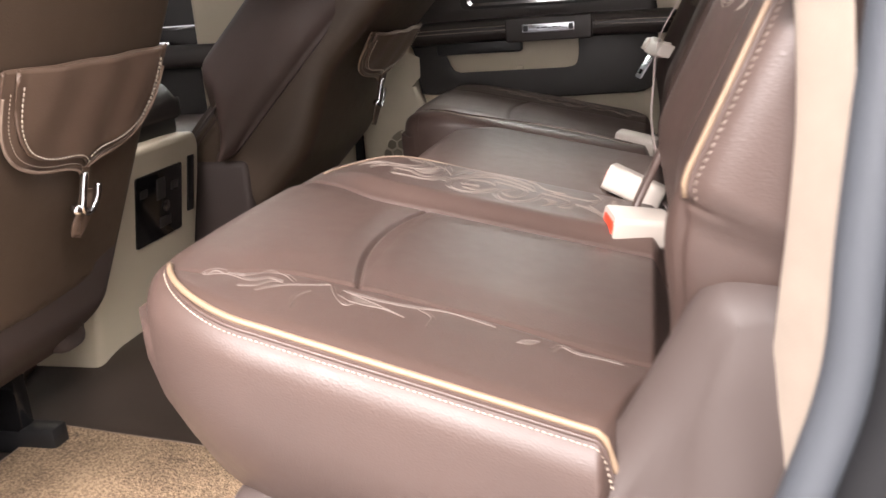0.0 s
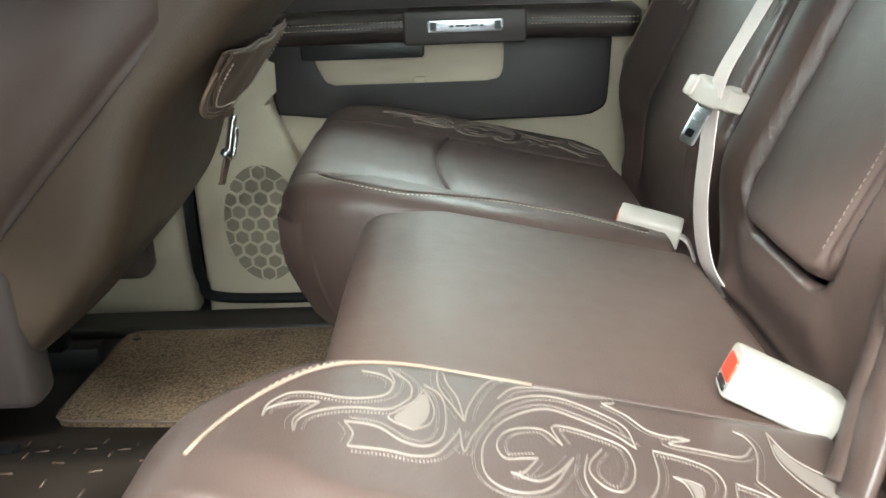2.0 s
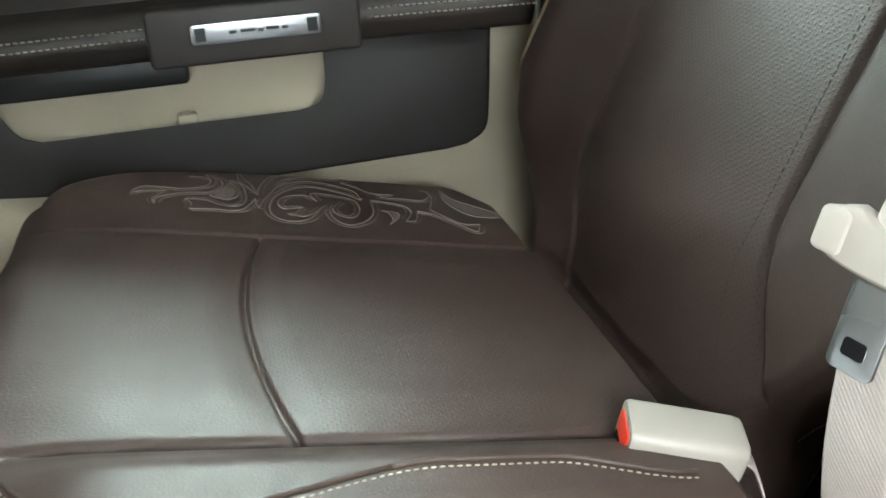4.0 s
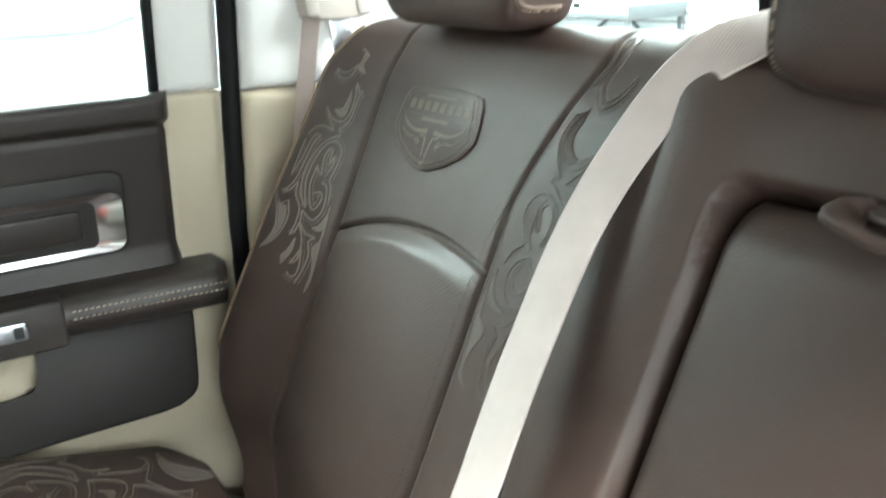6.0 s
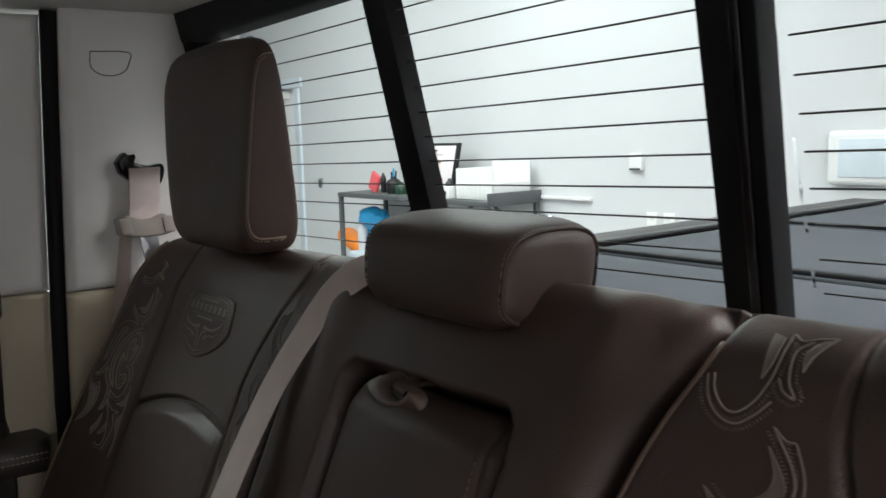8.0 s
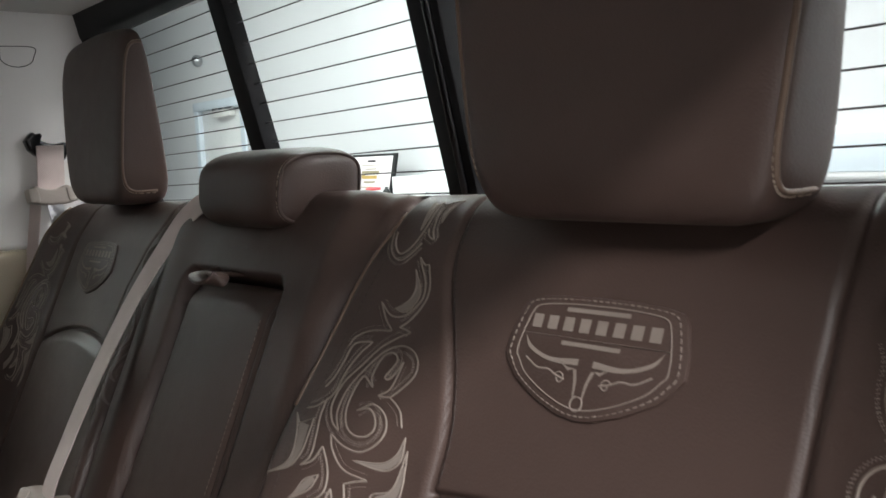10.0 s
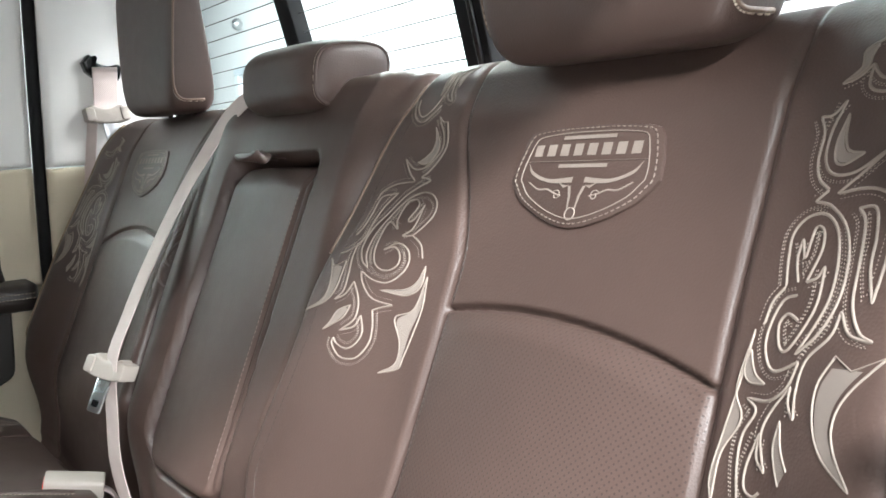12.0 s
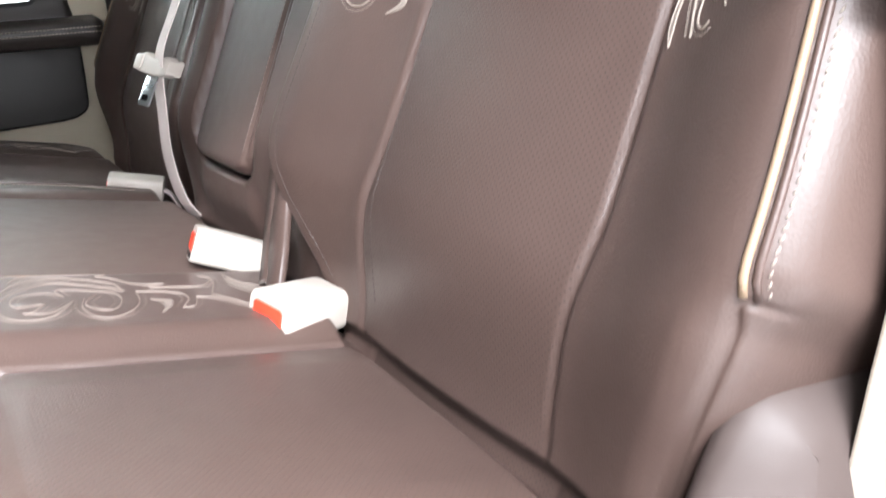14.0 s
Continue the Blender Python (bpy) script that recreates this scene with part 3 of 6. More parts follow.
    leaves = [
        (curve2([(-0.053, 0.133), (-0.048, 0.121), (-0.046, 0.105), (-0.049, 0.090), (-0.058, 0.081)]), curve2([(-0.053, 0.133), (-0.059, 0.115), (-0.067, 0.102), (-0.072, 0.090), (-0.058, 0.081)])),
        (curve2([(0.091, 0.076), (0.097, 0.069), (0.098, 0.054), (0.092, 0.038)]), curve2([(0.091, 0.076), (0.106, 0.071), (0.104, 0.057), (0.092, 0.038)])),
        (curve2([(0.171, 0.154), (0.179, 0.124), (0.202, 0.102), (0.230, 0.076)]), curve2([(0.171, 0.154), (0.168, 0.112), (0.187, 0.075), (0.230, 0.076)])),
    ]
    return front + bowl + curl + tail, leaves


def outer_scroll():
    """The sparse scroll along a cushion's outer band, in metres: to the rear, and outward."""
    flames = [
        curve2([(-0.476, 0.713), (-0.466, 0.699), (-0.440, 0.700), (-0.424, 0.679), (-0.408, 0.680), (-0.395, 0.692)]),
        curve2([(-0.473, 0.714), (-0.455, 0.704), (-0.431, 0.709), (-0.417, 0.695), (-0.403, 0.698)]),
        curve2([(-0.434, 0.726), (-0.420, 0.717), (-0.412, 0.700), (-0.403, 0.698)]),
        curve2([(-0.417, 0.727), (-0.400, 0.704), (-0.378, 0.688), (-0.365, 0.678)]),
        curve2([(-0.378, 0.743), (-0.381, 0.721), (-0.375, 0.702)]),
    ]
    hooks = [
        curve2([(-0.365, 0.678), (-0.352, 0.702), (-0.339, 0.716), (-0.330, 0.705)]),
        curve2([(-0.350, 0.685), (-0.320, 0.690), (-0.288, 0.688), (-0.254, 0.680), (-0.210, 0.688)]),
        curve2([(-0.279, 0.689), (-0.266, 0.699), (-0.264, 0.722)]),
        curve2([(-0.157, 0.711), (-0.151, 0.697), (-0.138, 0.704), (-0.119, 0.703), (-0.099, 0.704)]),
    ]
    leaves = [
        (curve2([(-0.338, 0.706), (-0.322, 0.707), (-0.306, 0.706), (-0.286, 0.713)]), curve2([(-0.350, 0.685), (-0.335, 0.691), (-0.311, 0.701), (-0.286, 0.713)])),
        (curve2([(-0.188, 0.710), (-0.181, 0.700), (-0.170, 0.696)]), curve2([(-0.188, 0.710), (-0.178, 0.707), (-0.170, 0.696)])),
    ]
    return flames + hooks, leaves


def inner_scroll():
    """The scroll on the inner band of a seat back, in metres: across, outward from the band's middle, and up along the back."""
    horn = [
        curve2([(0.023, 0.251), (0.026, 0.235), (0.023, 0.221), (0.014, 0.210), (0.003, 0.204), (-0.012, 0.204), (-0.029, 0.214)]),
        curve2([(-0.029, 0.214), (-0.016, 0.200), (-0.003, 0.191)]),
        curve2([(-0.003, 0.191), (-0.030, 0.188), (-0.048, 0.180), (-0.051, 0.171)]),
        curve2([(0.034, 0.246), (0.031, 0.229), (0.024, 0.213), (0.014, 0.201), (0.005, 0.195)]),
        curve2([(0.023, 0.251), (0.028, 0.246), (0.034, 0.246)]),
        curve2([(0.005, 0.195), (0.013, 0.194), (0.021, 0.192)]),
    ]
    loop = [
        curve2([(0.021, 0.192), (0.007, 0.186), (-0.010, 0.175), (-0.024, 0.157), (-0.035, 0.140), (-0.036, 0.120), (-0.027, 0.107), (-0.016, 0.101)]),
        curve2([(-0.016, 0.101), (-0.026, 0.115), (-0.027, 0.135), (-0.018, 0.155), (-0.004, 0.172), (0.014, 0.180), (0.030, 0.178), (0.040, 0.170), (0.041, 0.159), (0.033, 0.148), (0.023, 0.138)]),
        curve2([(0.023, 0.138), (0.038, 0.130), (0.046, 0.118)]),
        curve2([(0.023, 0.138), (0.010, 0.137), (0.020, 0.145), (0.024, 0.168)]),
        curve2([(0.024, 0.168), (0.016, 0.153), (0.009, 0.153), (0.016, 0.167), (0.009, 0.173), (-0.002, 0.169), (-0.006, 0.152), (0.000, 0.142)]),
        curve2([(0.000, 0.142), (-0.015, 0.149), (-0.019, 0.138), (-0.018, 0.121), (-0.011, 0.108), (0.000, 0.102), (0.012, 0.103), (0.019, 0.110), (0.016, 0.119), (0.006, 0.125), (-0.006, 0.121)]),
        curve2([(-0.006, 0.121), (0.008, 0.129), (0.024, 0.124), (0.031, 0.113), (0.027, 0.101), (0.014, 0.091), (-0.004, 0.091), (-0.022, 0.097)]),
    ]
    hook = [
        curve2([(-0.022, 0.179), (-0.045, 0.174), (-0.048, 0.157), (-0.050, 0.142), (-0.055, 0.132)]),
        curve2([(-0.022, 0.179), (-0.033, 0.166), (-0.039, 0.149), (-0.040, 0.129), (-0.052, 0.116), (-0.064, 0.111)]),
        curve2([(-0.045, 0.124), (-0.043, 0.109), (-0.037, 0.092), (-0.034, 0.076), (-0.041, 0.066)]),
        curve2([(-0.041, 0.066), (-0.030, 0.073), (-0.025, 0.086)]),
        curve2([(-0.025, 0.086), (-0.013, 0.073), (-0.008, 0.062), (-0.009, 0.051), (-0.022, 0.039)]),
        curve2([(-0.022, 0.039), (-0.006, 0.046), (-0.002, 0.057)]),
        curve2([(-0.002, 0.057), (0.005, 0.043), (0.002, 0.032), (-0.007, 0.025), (-0.019, 0.026), (-0.027, 0.031)]),
        curve2([(-0.027, 0.031), (-0.026, 0.025), (-0.012, 0.016), (0.006, 0.019), (0.016, 0.034), (0.015, 0.049), (0.009, 0.064)]),
        curve2([(0.009, 0.064), (0.020, 0.069), (0.030, 0.072)]),
        curve2([(0.030, 0.072), (0.004, 0.074), (-0.014, 0.086), (-0.022, 0.097)]),
    ]
    leaves = [
        (curve2([(0.016, 0.242), (0.014, 0.230), (0.008, 0.220), (-0.001, 0.213), (-0.008, 0.210)]), curve2([(0.016, 0.242), (0.019, 0.226), (0.014, 0.214), (0.005, 0.208), (-0.008, 0.210)])),
        (curve2([(-0.074, 0.105), (-0.062, 0.090), (-0.056, 0.073), (-0.062, 0.061), (-0.084, 0.049)]), curve2([(-0.049, 0.105), (-0.046, 0.088), (-0.046, 0.074), (-0.055, 0.061), (-0.084, 0.049)])),
        (curve2([(-0.018, 0.064), (-0.031, 0.057), (-0.037, 0.045), (-0.044, 0.036)]), curve2([(-0.018, 0.064), (-0.022, 0.052), (-0.032, 0.044), (-0.044, 0.036)])),
        (curve2([(0.053, 0.112), (0.049, 0.097), (0.037, 0.088), (0.010, 0.083)]), curve2([(0.053, 0.112), (0.055, 0.094), (0.041, 0.083), (0.010, 0.083)])),
        (curve2([(0.059, 0.103), (0.055, 0.073), (0.037, 0.062), (0.050, 0.042), (0.052, 0.024), (0.036, 0.012)]), curve2([(0.059, 0.103), (0.064, 0.076), (0.062, 0.051), (0.059, 0.031), (0.056, 0.020), (0.036, 0.012)])),
    ]
    return horn + loop + hook, leaves


def crown_scroll():
    """The crown over the inner band's scroll, in metres: outward from the truck's middle, and up along the back."""
    cords = [
        curve2([(0.210, 0.529), (0.216, 0.515), (0.227, 0.505), (0.239, 0.503), (0.248, 0.510), (0.255, 0.520)]),
        curve2([(0.214, 0.530), (0.219, 0.519), (0.229, 0.510), (0.238, 0.510), (0.246, 0.520), (0.250, 0.537), (0.251, 0.563)]),
        curve2([(0.251, 0.563), (0.258, 0.559), (0.266, 0.562), (0.277, 0.564)]),
        curve2([(0.254, 0.534), (0.259, 0.527), (0.267, 0.524), (0.261, 0.532), (0.258, 0.542), (0.258, 0.553), (0.265, 0.560)]),
    ]
    leaves = [
        (curve2([(0.244, 0.532), (0.242, 0.545), (0.240, 0.562)]), curve2([(0.244, 0.532), (0.247, 0.545), (0.247, 0.560)])),
        (curve2([(0.266, 0.540), (0.264, 0.551), (0.268, 0.559), (0.277, 0.564)]), curve2([(0.266, 0.540), (0.268, 0.549), (0.272, 0.557), (0.277, 0.564)])),
    ]
    return cords, leaves


SEAT_SCROLL, INNER_SCROLL, OUTER_SCROLL, CROWN_SCROLL = seat_scroll(), inner_scroll(), outer_scroll(), crown_scroll()


def beside(line, k, off):
    """The line moved sideways by off."""
    out = []
    for i, p in enumerate(line):
        q, r = line[max(0, i - 1)], line[min(len(line) - 1, i + 1)]
        d = math.hypot(r[0] - q[0], r[1] - q[1]) or 1
        out.append((p[0] + (r[1] - q[1]) / d * off, p[1] - (r[0] - q[0]) / d * off))
    return out[k:len(out) - k]


def embroider(pad, parent, put, width=0.0022, top=True, threads=None, pattern=None, gap=0.0155):
    """Sews a scroll on a pad; put(a, b) gives u, v; gap: how far beside a cord its stitches run."""
    cords, leaves = pattern or (CORDS, LEAVES)
    v, f, v2, f2, v3, f3 = [], [], [], [], [], []
    for line in cords:
        if not top and line[0][1] > 1.0:
            continue
        stroke_data(pad, [put(*p) for p in line], width, 0.0009, v, f)
        for side in (gap, 1.32 * gap):
            dashes(pad, [put(*p) for p in beside(line, 1, side)], 0.0011, 0.0012, 0.0009, 0.0005, v3, f3)
            if len(line) < 36:
                break
    for a, b2 in leaves:
        if not top and a[0][1] > 1.0:
            continue
        a, b2 = [put(*p) for p in a], [put(*p) for p in b2]
        stroke_data(pad, a, width * 0.8, 0.0009, v, f)
        stroke_data(pad, b2, width * 0.8, 0.0009, v, f)
        if math.hypot(a[0][0] - b2[0][0], a[0][1] - b2[0][1]) > 0.002:
            stroke_data(pad, [a[0], ((a[0][0] * 0.6 + b2[0][0] * 0.4), (a[0][1] * 0.6 + b2[0][1] * 0.4) - 0.008), b2[0]], width * 0.8, 0.0009, v, f)
        inner = [((p[0] * 0.86 + q[0] * 0.14, p[1] * 0.86 + q[1] * 0.14), (p[0] * 0.14 + q[0] * 0.86, p[1] * 0.14 + q[1] * 0.86)) for p, q in zip(a, b2)]
        inner = inner[4:]
        fill_data(pad, [p for p, q in inner], [q for p, q in inner], 0.0005, v2, f2)
    tagged(mesh_part("embroidery", v, f, threads or M["embroidery"], parent, "stitched western scroll"), kind="stuff")
    tagged(mesh_part("satin_stitch", v2, f2, threads or M["embroidery_fill"], parent), kind="stuff")
    tagged(mesh_part("stitching", v3, f3, threads or M["embroidery"], parent), kind="stuff")


# ---- rear seat ----
def lean(x, y, z):
    """The seat backs and the rear window stand a little higher towards the open door."""
    return Vector((x + 0.006, 1.02 * y - 0.017, z + 0.0175 - 0.02 * y))


def on_back(s):
    """Seat back: u outward from the truck's middle (side s), v up along it, w out of its face."""
    return lambda u, v, w: lean(-0.072 + 0.418 * v - 0.9085 * w, s * u, 0.44 + 0.9085 * v + 0.418 * w)


def on_seat(s):
    return lambda u, v, w: Vector((v + (0.018 if s < 0 else 0.004), s * u + (0.026 if s < 0 else 0.0), 0.443 - 0.228 * (v + 0.145) + w))


def corner(x, a, b2, size):
    """How far an outline is drawn in, as x goes from a to b2, by a round corner."""
    k = min(1.0, max(0.0, (x - a) / (b2 - a)))
    return size * (1 - math.sqrt(max(0.0, 1 - k * k)))


def back_arc(u, s=-1):
    if s < 0:
        return 0.338 - 1.0 * (u - 0.445) ** 2
    return 0.364 - 1.35 * (u - 0.47) ** 2 - 0.07 * (u - 0.485)


def back_seams(v, s=-1):
    """The two upright seams of a seat back, inner and outer."""
    if s > 0:
        return 0.342 - 0.045 * smooth(0.40, 0.56, v) - 0.03 * smooth(0.16, 0.04, v), 0.610
    return 0.35 - 0.055 * smooth(0.36, 0.54, v) - 0.020 * smooth(0.2, 0.02, v), 0.62 - 0.01 * smooth(0.1, 0.4, v) - 0.028 * smooth(0.16, 0.0, v)


def back_high(u, v, s=-1):
    si, so = back_seams(v, s)
    h = 0.032 * smooth(so, so + 0.11, u) * (1 - 0.4 * smooth(0.30, 0.48, v)) * (0.55 + 0.45 * smooth(0.02, 0.16, v)) + 0.026 * smooth(si, si - 0.16, u) * (1 - 1.0 * smooth(0.30, 0.46, v))
    h += 0.0025 * (smooth(so, so + 0.01, u) + smooth(si, si - 0.01, u)) * smooth(0.56, 0.45, v)
    h -= 0.0038 * (bell(u - si, 0.0030) + bell(u - so, 0.0030)) * smooth(0.0, 0.05, v)
    if u > 0.66 and v < 0.15:
        seam = 0.700 + 0.040 * smooth(0.0, 0.13, v)
        h -= 0.012 * smooth(seam + 0.002, seam + 0.03, u) * smooth(0.135, 0.08, v) + 0.004 * bell(u - seam, 0.0022) * smooth(0.133, 0.127, v)
        h -= 0.004 * bell(v - 0.131, 0.0022) * smooth(seam - 0.002, seam + 0.004, u)
    h -= 0.012 * smooth(0.49, 0.57, v) + 0.046 * smooth(0.12, -0.03, v) + (0.02 if s < 0 else 0.006) * smooth(-0.012, -0.032, v)
    if si < u < so:
        a = back_arc(u, s)
        d = a - v
        side = math.sin(math.pi * (u - si) / (so - si)) ** 0.75
        h += 0.010 * smooth(-0.001, 0.024, d) * side
        h -= 0.008 * bell(d + 0.0003, 0.0020)
    return h


def middle_edge(v):
    return 0.145 + 0.022 * smooth(0.1, 0.3, v) + 0.036 * smooth(0.42, 0.575, v)


def far_edge(v):
    """The seam between the middle back and the far seat's back, which the belt covers."""
    return middle_edge(v) + 0.019 + 0.064 * smooth(0.51, 0.41, v)


def back_inner(v):
    return middle_edge(v) + 0.12 * smooth(0.155, -0.02, v)


def piping_at(v):
    """How far out the piping runs along a seat back."""
    return 0.743 - 0.017 * smooth(0.14, 0.36, v) - corner(v, 0.46, 0.578, 0.085) - 0.012 * smooth(0.14, 0.02, v)


def back_edge(v):
    """The outer edge: past the piping, and drawn in to the side panel below it."""
    low = 0.709 + 0.040 * smooth(0.0, 0.13, v)
    return low + (piping_at(v) + 0.021 - low) * smooth(0.112, 0.15, v)


def rear_back(s, seat):
    pad = Pad(back_inner if s < 0 else (lambda v: far_edge(v) + 0.003 + 0.10 * smooth(0.13, -0.02, v)), back_edge,
              -0.075, 0.578, lambda u, v: back_high(u, v, s), on_back(s), 0.034, 0.15, 0.016)
    t = pad.build("backrest", M["leather"], seat, "brown leather backrest with scroll embroidery", 240, 420, M["perforated"], lambda u, v: back_seams(v, s)[0] + 0.003 < u < back_seams(v, s)[1] - 0.003 and v < back_arc(u, s) - 0.003)
    # piping on the outer edge, with its whipped stitches
    line = [(piping_at(v), v) for v in [0.133 + 0.42 * k / 50 for k in range(51)]]
    tube("piping", [pad.at(u, v, 0.001) for u, v in line], 0.0023, M["piping"], t, "tan leather piping")
    tube("welt", [pad.at(u + 0.0046, v, 0.0) for u, v in line], 0.0022, M["leather"], t, "slim leather welt beside the piping")
    edge = [pad.at(piping_at(q) + 0.0085, q, 0.0004) for q in [0.135 + 0.41 * k / 80 for k in range(81)]]
    stitches("edge_stitch", edge, 0.0034, 0.0020, 0.0007, M["embroidery"], t, Vector((0.0014, s * 0.001, 0)))
    v, f = [], []
    for k in (0, 1):
        off = 0.0065 if k else -0.0065
        dashes(pad, [(0.35 - 0.055 * smooth(0.36, 0.54, q) + off, q) for q in [0.02 + 0.53 * i / 60 for i in range(61)]] if k else
               [(back_inner(0.02 + 0.5 * i / 60) + 0.03, 0.02 + 0.5 * i / 60) for i in range(61)], 0.004, 0.002, 0.0009, 0.0004, v, f)
    tagged(mesh_part("seam_stitch", v, f, M["leather_dark"], t), kind="stuff")
    embroider(pad, t, lambda a, b2: (0.662 - 0.012 * b2 + a * 0.272 * (1 - 0.08 * b2), 0.257 + 0.232 * b2), 0.0020)
    if s < 0:
        embroider(pad, t, lambda a, b2: (a + 0.26 - 0.032 * smooth(0.218, 0.272, b2), b2 + 0.25 + 0.008 * smooth(0.218, 0.272, b2)), 0.0017, True, None, INNER_SCROLL, 0.0042)
        embroider(pad, t, lambda a, b2: (a, b2), 0.0016, True, None, CROWN_SCROLL, 0.0036)
    else:
        # same thread as the near back, its shade put into a darker colour
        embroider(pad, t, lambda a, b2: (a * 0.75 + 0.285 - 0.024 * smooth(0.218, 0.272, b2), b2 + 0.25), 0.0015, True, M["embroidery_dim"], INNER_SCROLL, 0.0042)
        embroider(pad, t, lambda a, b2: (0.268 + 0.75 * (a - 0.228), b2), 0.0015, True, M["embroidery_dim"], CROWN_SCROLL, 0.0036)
    if s < 0:
        tube("piping", [pad.at(back_inner(q) + 0.010, q, 0.0008) for q in [0.36 + 0.19 * k / 30 for k in range(31)]], 0.0017, M["flap"], t, "pale leather piping")
    emblem(pad, t, 0.461 if s < 0 else 0.487, 0.450 if s < 0 else 0.463)
    return t, pad


def emblem(pad, parent, cu, cv):
    """A sewn leather shield with plain bars for its wording and a plain horned device."""
    def shield(k):
        top, side, low = 0.034 * k, 0.073 * k, -0.046 * k
        out = [(-side * 0.92, top * 0.72), (-side * 0.86, top * 0.92), (-side * 0.7, top)]
        out += [(side * q, top * (1.0 + 0.06 * (1 - q * q))) for q in (-0.35, 0, 0.35)]
        out += [(side * 0.7, top), (side * 0.86, top * 0.92), (side * 0.92, top * 0.72), (side * 0.985, top * 0.2), (side, -0.25 * top), (side * 0.94, low * 0.32), (side * 0.8, low * 0.55)]
        out += [(side * 0.5, low * 0.8), (side * 0.2, low * 0.96), (0, low), (-side * 0.2, low * 0.96), (-side * 0.5, low * 0.8)]
        return out + [(-side * 0.8, low * 0.55), (-side * 0.94, low * 0.32), (-side, -0.25 * top), (-side * 0.985, top * 0.2)]
    e = prism("emblem", shield(1.0), lambda a, b2, w: pad.at(cu + a, cv + b2, 0.0026 + w), 0.004, M["leather"], parent, "sewn leather shield with cream bars and horned device", 0.0012)
    closed = lambda k: [(cu + a, cv + b2) for a, b2 in curve2(shield(k) + shield(k)[:1], 4)]  # noqa: E731
    lift = 0.003
    shifted = Pad(pad.left, pad.right, pad.v0, pad.v1, lambda u, v: pad.high(u, v) + lift, pad.place, pad.r, pad.depth)
    v, f = [], []
    dashes(shifted, closed(0.93), 0.0034, 0.0016, 0.0014, 0.0006, v, f)
    stroke_data(shifted, closed(0.84), 0.0010, 0.0005, v, f)
    stroke_data(shifted, [(cu - 0.06, cv + 0.007), (cu + 0.06, cv + 0.007)], 0.0009, 0.0005, v, f)
    for a0, a1, b0, b1 in [(-0.026, 0.026, 0.0245, 0.0275), (-0.024, 0.024, 0.0015, 0.0045)] + [(-0.0535 + 0.0138 * k, -0.0448 + 0.0138 * k, 0.0112, 0.0208) for k in range(8)]:
        fill_data(shifted, [(cu + a0, cv + b0), (cu + a1, cv + b0)], [(cu + a0, cv + b1), (cu + a1, cv + b1)], 0.0003, v, f)
    for m in (-1, 1):
        mv = lambda line: [(cu + m * a, cv + b2) for a, b2 in line]  # noqa: E731
        fill_data(shifted, mv(curve2([(0.006, -0.006), (0.03, -0.0075), (0.048, -0.002), (0.057, 0.006)])), mv(curve2([(0.006, -0.0105), (0.03, -0.0105), (0.05, -0.004), (0.057, 0.006)])), 0.0003, v, f)
        fill_data(shifted, mv([(0.008, -0.0125), (0.013, -0.0125), (0.020, -0.010)]), mv([(0.008, -0.0125), (0.013, -0.015), (0.020, -0.010)]), 0.0003, v, f)
        fill_data(shifted, mv([(0.009, -0.013), (0.006, -0.021), (0.0045, -0.031)]), mv([(0.006, -0.013), (0.0035, -0.021), (0.003, -0.031)]), 0.0003, v, f)
        stroke_data(shifted, mv(curve2([(0.052, -0.010), (0.04, -0.016), (0.03, -0.016), (0.022, -0.019), (0.014, -0.021)])), 0.0015, 0.0005, v, f)
        stroke_data(shifted, mv(spiral2(0.019, -0.0205, 0.0045, 0.001, 30, 1.2, 16)), 0.001, 0.0005, v, f)
    stroke_data(shifted, [(cu + p, cv + q) for p, q in spiral2(0, -0.035, 0.0048, 0.0048, 90, 1.0, 16)], 0.0014, 0.0006, v, f)
    tagged(mesh_part("emblem_stitching", v, f, M["embroidery"], parent, "cream thread bars and horned outline"), kind="stuff")


def seat_high(u, v, si, so):
    far = 0.010 if si < 0.35 else 0.0
    h = 0.006 * math.sin(math.pi * min(1, max(0, (u - 0.25) / 0.55)))
    edge = 0.035 * smooth(-0.40, -0.49, v)
    si, so = si - (edge if far == 0 else 0), so + (edge + 0.018 * smooth(-0.22, -0.09, v) - 0.008 * bell(v + 0.35, 0.1) if far == 0 else 0)
    h -= (0.006 * bell(u - si, 0.0035) + 0.0025 * bell(u - so, 0.003)) * smooth(-0.53, -0.46, v)
    h += (0.018 * smooth(si, si - 0.042, u) + 0.002 * smooth(si - 0.03, si - 0.10, u)) * smooth(-0.54, -0.42, v) + 0.002 * smooth(so, so + 0.05, u)
    if si < u < so:
        k = (2 * u - si - so) / (so - si)
        line = -0.364 + far + 0.022 * k * k
        h -= 0.0065 * bell(v - line, 0.0019)
        h += (0.0045 * smooth(line, line + 0.03, v) + 0.0035 * smooth(line, line - 0.03, v)) * smooth(si, si + 0.05, u) * smooth(so, so - 0.06, u)
    h -= 0.006 * smooth(-0.44, -0.54, v) + 0.034 * smooth(-0.076, -0.055, v) * smooth(0.80, 0.72, u)
    return h


